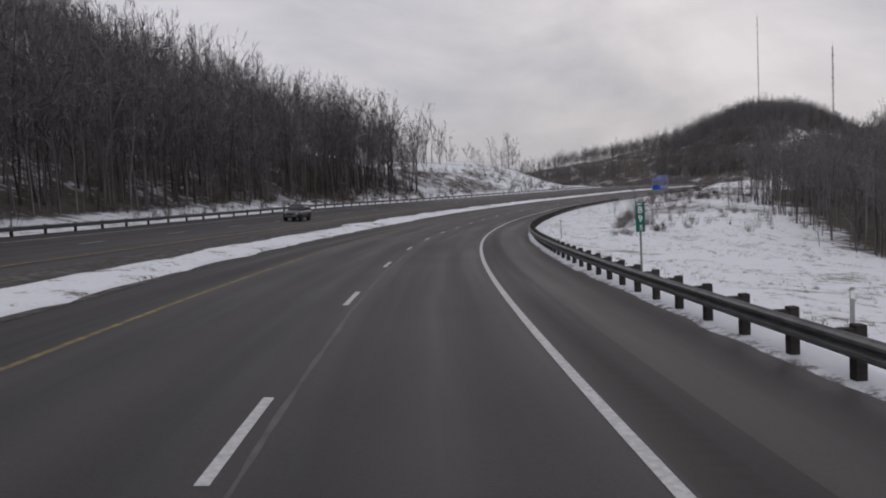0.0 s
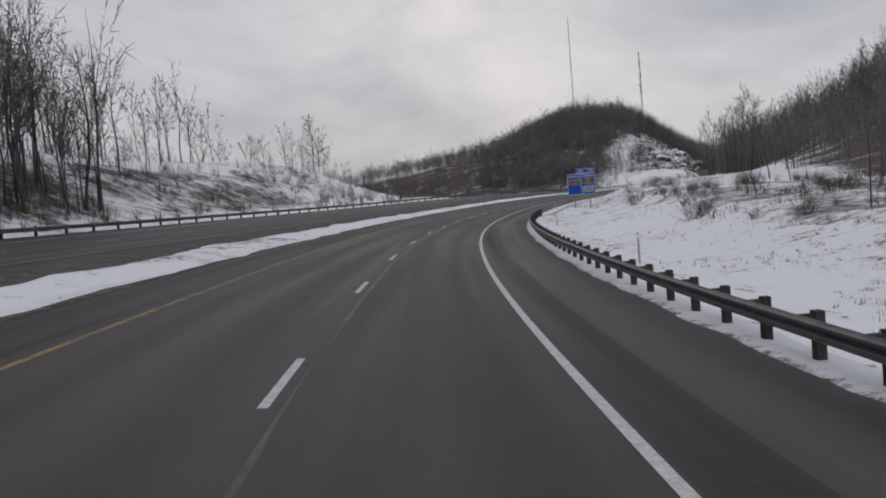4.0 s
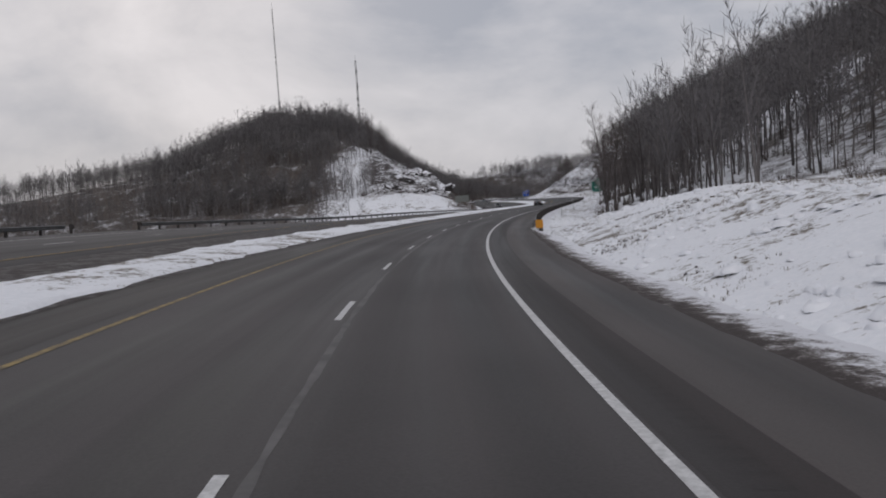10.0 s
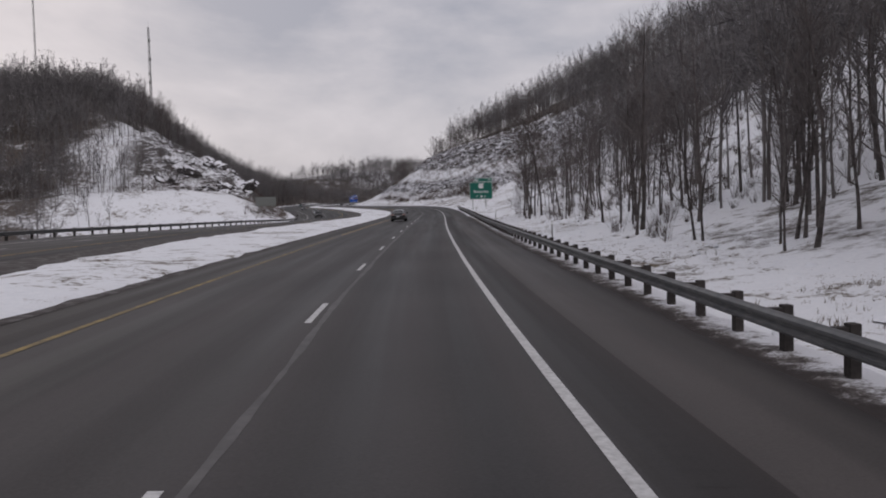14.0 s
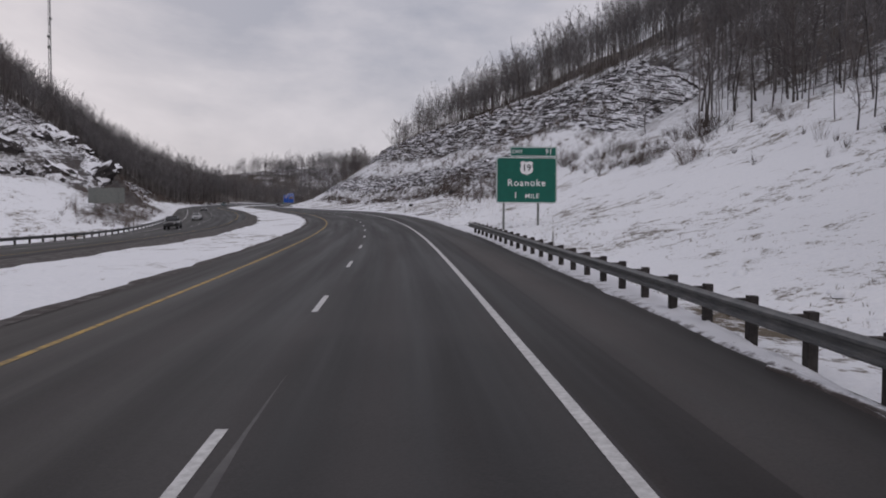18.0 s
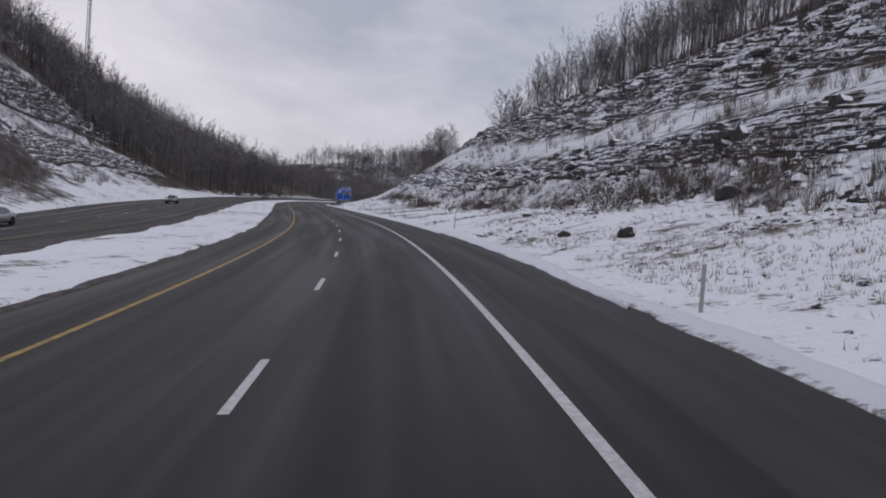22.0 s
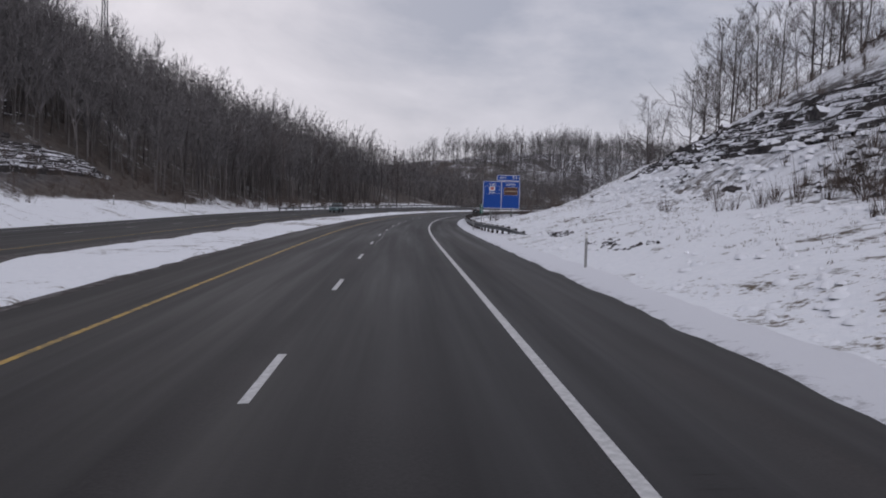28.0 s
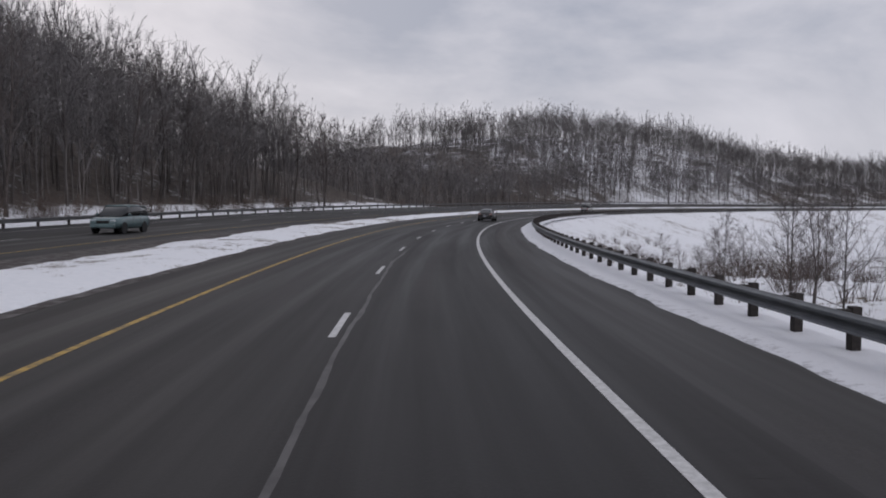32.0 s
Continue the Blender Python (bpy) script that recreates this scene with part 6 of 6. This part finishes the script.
# ---- vehicles on the road ----
M_GLASS = bpy.data.materials.new("car_glass")
M_GLASS.use_nodes = True
_g = M_GLASS.node_tree.nodes["Principled BSDF"]
_g.inputs["Base Color"].default_value, _g.inputs["Roughness"].default_value, _g.inputs["Specular IOR Level"].default_value = (0.012, 0.014, 0.016, 1), 0.08, 0.6
M_CHROME = material("chrome_trim", (0.55, 0.55, 0.56), 0.25, metal=0.9, second=(0.48, 0.48, 0.5), scale=4)
M_RIM = material("alloy_rim", (0.35, 0.35, 0.36), 0.35, metal=0.7, second=(0.28, 0.28, 0.29), scale=8)
M_TRIM = material("black_plastic", (0.015, 0.015, 0.016), 0.6)
M_TAIL = material("tail_lamp_red", (0.22, 0.02, 0.02), 0.25, second=(0.30, 0.05, 0.05), scale=9)
M_PALE_TAIL = material("tail_lamp_pale", (0.30, 0.16, 0.15), 0.2, second=(0.36, 0.30, 0.29), scale=6)
M_HEAD = material("head_lamp_clear", (0.62, 0.64, 0.66), 0.15, second=(0.45, 0.47, 0.5), scale=7)
M_PLATE = material("plate_white", (0.5, 0.5, 0.5), 0.5, second=(0.42, 0.42, 0.43), scale=12)


def paint(name, c):
    m = material(name, c, 0.28, second=[k * 0.72 for k in c], scale=2.2, spec=0.5)
    m.node_tree.nodes["Principled BSDF"].inputs["Coat Weight"].default_value = 0.5
    return m


def loft(rings):
    """A closed skin over rings of equal point count, capped at both ends."""
    bm = bmesh.new()
    vs = [[bm.verts.new(p) for p in r] for r in rings]
    n = len(rings[0])
    for a, b in zip(vs, vs[1:]):
        for i in range(n):
            bm.faces.new((a[i], a[(i + 1) % n], b[(i + 1) % n], b[i]))
    bm.faces.new(vs[0][::-1])
    bm.faces.new(vs[-1])
    bmesh.ops.recalc_face_normals(bm, faces=bm.faces[:])
    for f in bm.faces:
        f.smooth = True
    return bm


def body_ring(y, w, z0, z1):
    half = [(w * 0.80, z0), (w * 0.96, z0 + 0.08), (w, z0 + (z1 - z0) * 0.45), (w * 0.985, z0 + (z1 - z0) * 0.75), (w * 0.93, z1 - 0.04), (w * 0.80, z1)]
    return [(x, y, z) for x, z in half] + [(-x, y, z) for x, z in half[::-1]]


def cabin_ring(y, wb, zb, wt, zt):
    half = [(wb, zb), (wb * 0.6 + wt * 0.4, zb * 0.45 + zt * 0.55), (wt, zt - 0.03), (wt * 0.85, zt)]
    return [(x, y, z) for x, z in half] + [(-x, y, z) for x, z in half[::-1]]


def eased(rows, n):
    """Rows of a shape's measures, spread evenly and rounded off."""
    a = np.array(rows, float)
    u = np.linspace(0, len(a) - 1, n)
    m = np.stack([np.interp(u, np.arange(len(a)), a[:, c]) for c in range(a.shape[1])], 1)
    for k in range(2):
        m[1:-1] = .25 * m[:-2] + .5 * m[1:-1] + .25 * m[2:]
    return m


def sheet(points):
    """A skin through a grid of points."""
    bm = bmesh.new()
    vs = [[bm.verts.new(q) for q in row] for row in points]
    for a, b in zip(vs, vs[1:]):
        for i in range(len(a) - 1):
            bm.faces.new((a[i], a[i + 1], b[i + 1], b[i])).smooth = True
    return bm


def sedan_shell(thing, mat):
    """Rounded body, arched cabin and curved glass of a sedan."""
    rows = eased([(-2.42, .70, .30, .88), (-2.37, .83, .23, 1.0), (-2.2, .89, .2, 1.08), (-1.8, .915, .19, 1.09), (-1.0, .92, .19, 1.0), (0, .92, .2, .96), (.9, .92, .2, .94), (1.6, .91, .22, .87), (2.1, .86, .26, .77), (2.35, .76, .32, .67), (2.43, .6, .4, .57)], 30)
    rings = []
    for y, w, z0, z1 in rows:
        half = [(w * math.cos(a) ** .42, (z0 + z1) / 2 + (z1 - z0) / 2 * math.copysign(abs(math.sin(a)) ** .55, a)) for a in np.radians(np.linspace(-86, 86, 10))]
        rings.append([(x, y, z) for x, z in half] + [(-x, y, z) for x, z in half[::-1]])
    body = part("body", loft(rings), mat, thing)
    cab = eased([(-2.0, .70, 1.03, .58, 1.07), (-1.6, .77, 1.0, .58, 1.24), (-1.1, .80, .97, .57, 1.38), (-.5, .81, .94, .56, 1.455), (.1, .81, .92, .56, 1.46), (.6, .80, .91, .57, 1.37), (1.1, .78, .9, .6, 1.12), (1.45, .74, .86, .64, .90)], 22)

    def ring(y, wb, zb, wt, zt, grow=0.0):
        half = [(wb, zb - .06), (wb * .97, zb + .03), (wb * .55 + wt * .45, zb * .5 + zt * .5), (wt * 1.06, zt - .07), (wt * .9, zt - .015), (wt * .5, zt), (0, zt + .006)]
        half = [(x * (1 + grow), z + grow) for x, z in half]
        return [(x, y, z) for x, z in half] + [(-x, y, z) for x, z in half[-2::-1]]
    part("roof", loft([ring(*c) for c in cab]), mat, thing)
    for name, y0, y1 in (("rear_window", -1.86, -1.12), ("windscreen", .42, 1.28)):
        grid = []
        for y in np.linspace(y0, y1, 8):
            c = [np.interp(y, cab[:, 0], cab[:, k]) for k in range(5)]
            q = ring(*c)
            grid.append([(x * .98, yy, z + .014) for x, yy, z in q[4:9]])
        part(name, sheet(grid), M_GLASS, thing, "dark sloping window glass")
    for sx in (1, -1):
        for y0, y1 in ((-1.28, -.42), (-.34, .62)):
            grid = []
            for y in np.linspace(y0, y1, 6):
                c = [np.interp(y, cab[:, 0], cab[:, k]) for k in range(5)]
                q = ring(*c)
                grid.append([(sx * (x + .012), yy, z + .004) for x, yy, z in q[1:4]])
            part("side_window", sheet(grid), M_GLASS, thing, "dark side window")
    return body


def wheel_parts(thing, x, y, r):
    side = 1 if x > 0 else -1
    bm = bmesh.new()
    prof = [(0.62, -0.11), (0.92, -0.115), (1.0, -0.08), (1.0, 0.08), (0.92, 0.115), (0.62, 0.11)]
    n = 22
    rings = [[bm.verts.new((x + q, y + r * k * math.cos(2 * math.pi * i / n), r + r * k * math.sin(2 * math.pi * i / n))) for k, q in prof] for i in range(n)]
    for i in range(n):
        a, b = rings[i], rings[(i + 1) % n]
        for j in range(len(prof)):
            bm.faces.new((a[j], a[(j + 1) % len(prof)], b[(j + 1) % len(prof)], b[j]))
    bmesh.ops.recalc_face_normals(bm, faces=bm.faces[:])
    wheel = part("wheel", bm, M_RUBBER, thing, "black tyre")
    bm = bmesh.new()
    bmesh.ops.create_cone(bm, cap_ends=True, segments=20, radius1=r * 0.63, radius2=r * 0.60, depth=0.05, matrix=Matrix.Translation((x + side * 0.06, y, r)) @ pose(0, 0, 0, 0, 90 * side, 0))
    for k in range(5):
        a = 2 * math.pi * k / 5
        m = Matrix.Translation((x + side * 0.10, y, r)) @ Matrix.Rotation(a, 4, "X") @ Matrix.Translation((0, 0, r * 0.33)) @ Matrix.Diagonal((0.03, r * 0.16, r * 0.56, 1))
        bmesh.ops.create_cube(bm, size=1, matrix=m)
    part("rim", bm, M_RIM, wheel, "alloy rim with five spokes")


def vehicle(name, s, o, turn, mat, label, kind):
    """kind: sedan, van, suv or pickup; its front points along +y."""
    thing = new(name)
    x, y = plan(s, o)
    thing.matrix_basis = pose(float(x), float(y), float(road_z(s, o)) + 0.02, 0, 0, heading(s) + turn) @ pose(0, 0, 0, 0, float(glide(BANK, s)) * (1 if abs(turn) < 90 else -1), 0)
    tagged(thing, label, "pickup truck" if kind == "pickup" else "car", "vehicles on the road")
    tall = {"sedan": 0.0, "van": 0.13, "suv": 0.17, "pickup": 0.2}[kind]
    L = {"sedan": 2.45, "van": 2.5, "suv": 2.35, "pickup": 2.85}[kind]
    W = {"sedan": 0.92, "van": 0.97, "suv": 0.93, "pickup": 0.98}[kind]
    r = {"sedan": 0.33, "van": 0.34, "suv": 0.37, "pickup": 0.40}[kind]
    belt = 0.98 + tall
    low = 0.22 + tall * 0.6
    nose = 0.78 + tall
    tail = belt + (0.03 if kind == "sedan" else 0.0)
    if kind == "sedan":
        sedan_shell(thing, mat)
    else:
        rings = [body_ring(-L, W * 0.80, low + 0.22, tail - 0.22), body_ring(-L + 0.09, W * 0.93, low + 0.06, tail - 0.05), body_ring(-L + 0.5, W * 0.99, low, tail), body_ring(-1.0, W, low, belt), body_ring(0, W, low, belt - 0.01),
                 body_ring(1.0, W, low, belt - 0.03), body_ring(L - 0.7, W * 0.985, low, nose + 0.10), body_ring(L - 0.18, W * 0.92, low + 0.05, nose), body_ring(L, W * 0.74, low + 0.18, nose - 0.16)]
        body = part("body", loft(rings), mat, thing)
        cab = {"van": [(-2.42, .86, belt - .02, .70, belt + .35), (-2.2, .88, belt - .03, .72, 1.74), (-1.0, .90, belt - .03, .74, 1.78), (.5, .90, belt - .03, .74, 1.74), (1.65, .84, belt - .06, .70, belt - .01)],
               "suv": [(-2.25, .82, belt - .02, .66, belt + .30), (-2.0, .84, belt - .03, .68, 1.66), (-.8, .86, belt - .03, .70, 1.72), (.3, .86, belt - .03, .70, 1.69), (1.15, .80, belt - .06, .68, belt - .01)],
               "pickup": [(-.85, .86, belt - .03, .70, belt + .2), (-.7, .88, belt - .03, .72, 1.80), (.0, .90, belt - .03, .74, 1.85), (.7, .90, belt - .03, .74, 1.82), (1.5, .84, belt - .06, .70, belt - .01)]}[kind]
        glass = part("window_band", loft([cabin_ring(*c) for c in cab]), M_GLASS, thing, "dark tinted windows")
        roof = [cab[1], cab[2], cab[3]]
        bm = loft([[(px, c[0] + k, pz + 0.012) for px, pz in ((c[3] * 1.02, c[4] - .06), (c[3] * 0.95, c[4] + .0), (0, c[4] + .02), (-c[3] * 0.95, c[4] + .0), (-c[3] * 1.02, c[4] - .06), (0, c[4] - .08))] for c, k in zip(roof, (-0.02, 0, 0.05))])
        part("roof", bm, mat, thing)
        pil = bmesh.new()
        for c in (cab[1], cab[2], cab[3]):
            for sx in (-1, 1):
                v = [(sx * (c[1] + .006), c[0] - .05, c[2]), (sx * (c[1] + .006), c[0] + .05, c[2]), (sx * (c[3] + .012), c[0] + .04, c[4] - .03), (sx * (c[3] + .012), c[0] - .04, c[4] - .03)]
                q = [pil.verts.new(p) for p in v] + [pil.verts.new((p[0] - sx * .03, p[1], p[2])) for p in v]
                for f in ((0, 1, 2, 3), (7, 6, 5, 4), (0, 4, 5, 1), (1, 5, 6, 2), (2, 6, 7, 3), (3, 7, 4, 0)):
                    pil.faces.new([q[i] for i in f])
        bmesh.ops.recalc_face_normals(pil, faces=pil.faces[:])
        part("pillars", pil, mat, thing)
    if kind == "pickup":
        part("bed_rail", box(bmesh.new(), -W * .9, W * .9, -L + .15, -.95, belt - .02, belt + .06, .02), M_TRIM, thing)
    for sx in (-1, 1):
        for wy in (-L + 1.05, L - 0.95):
            wheel_parts(thing, sx * (W - 0.12), wy, r)
            bm = bmesh.new()
            bmesh.ops.create_cone(bm, cap_ends=True, segments=20, radius1=r * 1.16, radius2=r * 1.16, depth=0.05, matrix=Matrix.Translation((sx * (W - 0.02), wy, r)) @ pose(0, 0, 0, 0, 90, 0))
            part("wheel_arch", bm, M_TRIM, thing)
        zt = tail - 0.20
        lamp_x = W * (.72 if kind == "sedan" else .62)
        part("tail_lamp", box(bmesh.new(), sx * lamp_x - .17, sx * lamp_x + .17, -L - .0, -L + .12, zt - (.16 if kind in ("van", "suv") else .08), zt + .08, .025), M_PALE_TAIL if kind == "sedan" else M_TAIL, thing, "pale red tail lamp" if kind == "sedan" else "red tail lamp")
        part("head_lamp", box(bmesh.new(), sx * W * .62 - .17, sx * W * .62 + .17, L - .22, L - .06, nose - .20, nose - .07, .025), M_HEAD, thing, "clear headlamp")
        part("mirror", box(bmesh.new(), sx * (W + .08) - .09, sx * (W + .08) + .09, .95, 1.06, belt + .0, belt + .14, .03), mat, thing)
        for hy in (-.75, .25):
            part("door_handle", box(bmesh.new(), sx * W - .012, sx * W + .018, hy - .1, hy + .1, belt - .17, belt - .13, .006), M_CHROME, thing)
    part("rear_bumper", box(bmesh.new(), -W * .86, W * .86, -L - .05, -L + .16, low + .08, low + .30, .05), M_TRIM if kind in ("van", "pickup") else mat, thing)
    part("front_bumper", box(bmesh.new(), -W * .82, W * .82, L - .12, L + .05, low + .05, low + .28, .05), mat, thing)
    part("grille", box(bmesh.new(), -W * .42, W * .42, L - .12, L + .012, low + .32, nose - .12, .02), M_TRIM, thing)
    pl = part("number_plate", box(bmesh.new(), -.16, .16, -L - .075, -L - .05, low + .28, low + .43, .004), M_PLATE, thing)
    part("bar", box(bmesh.new(), -.11, .11, -L - .079, -L - .075, low + .33, low + .38), M_INK, pl)
    if kind == "sedan":
        part("chrome_strip", box(bmesh.new(), -.45, .45, -L - .02, -L + .05, tail - .33, tail - .28, .01), M_CHROME, thing, "chrome strip across the boot")
    return thing


P_BLACK, P_SILVER, P_TEAL, P_DARK, P_GREY = paint("paint_black", (0.006, 0.0065, 0.007)), paint("paint_silver", (0.36, 0.36, 0.36)), paint("paint_grey_blue", (0.10, 0.16, 0.17)), paint("paint_dark_grey", (0.03, 0.032, 0.035)), paint("paint_pale_grey", (0.28, 0.29, 0.30))
vehicle("sedan", 957, -0.1, 0, P_BLACK, "black sedan driving ahead on the near carriageway", "sedan")
vehicle("sedan", 483.2, -3.75, 0, P_BLACK, "black sedan in the passing lane beside the median", "sedan")
vehicle("minivan", 1052, -0.2, 0, P_SILVER, "silver minivan far ahead round the bend", "van")
vehicle("minivan", 910, -21.0, 180, P_TEAL, "grey-blue minivan coming the other way with dim headlamps", "van")
vehicle("suv", 85.5, -19.6, 180, P_DARK, "dark grey sport utility vehicle on the far carriageway", "suv")
vehicle("pickup_truck", 612, -26.8, 180, P_BLACK, "black pickup truck on the far carriageway", "pickup")
vehicle("sedan", 660, -27.0, 180, P_GREY, "pale grey sedan on the far carriageway", "sedan")
vehicle("sedan", 742, -25.6, 180, P_DARK, "dark sedan coming round the bend on the far carriageway", "sedan")

# ---- wear on the pavement: sealed seam between the lanes, rumble strip, patches ----
M_SEAL = material("crack_sealant", (0.115, 0.110, 0.110), 0.6, second=(0.060, 0.057, 0.058), scale=1.1)
# edge asphalt a little darker: the grooves' shade put into the colour
M_GROOVE_SHADE = asphalt("rumble_groove_shade", 0.0085, 0.031, (1.16, 0.95, 0.92))


def seam(s0, s1, o, width, amp, seed):
    s = np.arange(s0, s1, 0.35)
    c = dash_at(s) + o + amp * (rough(s, s * 0, 7, 4, seed)) * 2
    w = width * (0.4 + 0.8 * lattice(s / 1.3, s * 0, seed + 9) + 0.5 * lattice(s / .45, s * 0, seed + 12)) * np.clip(np.minimum(s - s0, s1 - s) / min(6, .45 * (s1 - s0)), .03, 1)
    ob = ribbon("crack_seal", s, [lambda q: c - w, lambda q: c + w], [0.003, 0.003], M_SEAL)
    ob.parent = road
    return ob


seam(-40, 120, 0.25, 0.035, 0.06, 3)
seam(120, 300, 0.25, 0.055, 0.07, 4)
seam(300, 500, 0.25, 0.058, 0.07, 5)
seam(796, 900, 0.25, 0.045, 0.20, 8)
for k in range(9):
    seam(813.2 + .45 * k, 814.6 + .45 * k, .14 + .02 * (k % 3), 0.035 + .03 * math.sin(math.pi * (k + .5) / 9) * (1 + k % 2), 0.16, 30 + k)
# rumble strip: short grooves across the shoulder's edge, flat quads with shade painted in
gv, gf, guv, base = [], [], [], 0
for s in np.arange(-20, 960, 0.36):
    x, y = plan([s - .06, s - .06, s + .06, s + .06], [2.40, 2.75, 2.75, 2.40])
    z = road_z(np.array([s - .06, s - .06, s + .06, s + .06]), np.array([2.40, 2.75, 2.75, 2.40])) + 0.0015
    gv.append(np.stack([x, y, z], 1))
    guv += [(s - .06, 2.40), (s - .06, 2.75), (s + .06, 2.75), (s + .06, 2.40)]
    gf.append((base, base + 1, base + 2, base + 3))
    base += 4
grooves = tagged(new("rumble_strip", mesh_of("rumble_strip", np.concatenate(gv), gf, (M_GROOVE_SHADE,), uv=guv)), "rumble grooves along the shoulder, flat marks with their shade as darker colour", "rumble strip", kind="stuff")
# slush, grit and old snow thrown to the pavement's edge


def thrown(name, mud_first, mud, grey, blot):
    """Dirt near the pavement that breaks up into snow: the strip's width runs 0 to 1 in the second coordinate."""
    m = bpy.data.materials.new(name)
    m.use_nodes = True
    nd, ln = m.node_tree.nodes, m.node_tree.links
    b = nd["Principled BSDF"]
    b.inputs["Roughness"].default_value, b.inputs["Specular IOR Level"].default_value = 0.85, 0.2
    at = nd.new("ShaderNodeAttribute")
    at.attribute_name = "across"
    co = nd.new("ShaderNodeTexCoord")
    big, small = nd.new("ShaderNodeTexNoise"), nd.new("ShaderNodeTexNoise")
    for n, k, d in ((big, blot, 6), (small, 17.0, 6)):
        n.inputs["Scale"].default_value, n.inputs["Detail"].default_value, n.inputs["Roughness"].default_value = k, d, 0.7
        ln.new(co.outputs["Object"], n.inputs["Vector"])
    s1 = nd.new("ShaderNodeMath")
    s1.operation = "MULTIPLY_ADD"
    s1.inputs[1].default_value = 1.5
    ln.new(big.outputs["Fac"], s1.inputs[0])
    ln.new(at.outputs["Fac"], s1.inputs[2])
    s2 = nd.new("ShaderNodeMath")
    s2.operation = "MULTIPLY_ADD"
    s2.inputs[1].default_value = 0.8
    ln.new(small.outputs["Fac"], s2.inputs[0])
    ln.new(s1.outputs[0], s2.inputs[2])
    rp = nd.new("ShaderNodeValToRGB")
    half = nd.new("ShaderNodeMath")
    half.operation = "MULTIPLY"
    half.inputs[1].default_value = 1 / 3.0
    ln.new(s2.outputs[0], half.inputs[0])
    e = rp.color_ramp.elements
    e[0].position, e[0].color = mud_first, (*mud, 1)
    e[1].position, e[1].color = mud_first + 0.13, (0.74, 0.75, 0.79, 1)
    g = e.new(mud_first + 0.05)
    g.color = (*grey, 1)
    ln.new(half.outputs[0], rp.inputs["Fac"])
    ln.new(rp.outputs["Color"], b.inputs["Base Color"])
    bp = nd.new("ShaderNodeBump")
    bp.inputs["Strength"].default_value, bp.inputs["Distance"].default_value = 0.8, 0.05
    ln.new(s2.outputs[0], bp.inputs["Height"])
    ln.new(bp.outputs["Normal"], b.inputs["Normal"])
    return m


M_SLUSH = thrown("dirty_slush", 0.33, (0.055, 0.048, 0.046), (0.24, 0.23, 0.24), 3.2)
M_MUD = thrown("mud_and_snow", 0.45, (0.062, 0.053, 0.051), (0.17, 0.155, 0.15), 2.0)
M_CRUST = thrown("snow_crust", 0.30, (0.26, 0.25, 0.26), (0.46, 0.46, 0.49), 3.0)


def slush(s0, s1, o0, o1, seed, lift=0.02, mat=M_SLUSH):
    s = np.arange(s0, s1, 0.3)
    a = o0 + 0.16 * (lattice(s / 1.9, s * 0, seed) - 0.5) + 0.10 * (lattice(s / .7, s * 0, seed + 8) - 0.5)
    b = o1 + 0.5 * (lattice(s / 2.6, s * 0, seed + 3) - 0.5)
    b = a + (b - a) * np.clip(np.minimum(s - s0, s1 - s) / 14, 0.05, 1)
    k = [0, .2, .4, .6, .8, 1]
    lifts = [-.03] + [(lambda c: lambda q: lift * (.5 + c) + .07 * c * lattice(q / .7, q * 0 + c * 9, seed + 5))(c) for c in k[1:-1]] + [-.10]
    ob = ribbon("slush", s, [(lambda c: lambda q: a + (b - a) * c)(c) for c in k], lifts, mat)
    at = ob.data.attributes.new("across", "FLOAT", "POINT")
    at.data.foreach_set("value", np.tile(k, len(s)))
    return tagged(ob, "grey slush and grit along the pavement's edge", "slush", kind="stuff")


slush(-60, 215, 5.12, 6.3, 61)
slush(205, 340, 5.0, 6.9, 62, 0.02, M_MUD)
slush(335, 500, 5.05, 6.5, 63, 0.02, M_MUD)
slush(495, 560, 5.1, 6.5, 66)
slush(552, 622, 5.1, 6.3, 68, 0.02, M_SLUSH)
slush(612, 675, 5.05, 6.2, 64, 0.04, M_CRUST)
slush(650, 755, 4.84, 6.2, 67, 0.045, M_CRUST)
slush(745, 1050, 4.93, 6.8, 65, 0.04, M_CRUST)
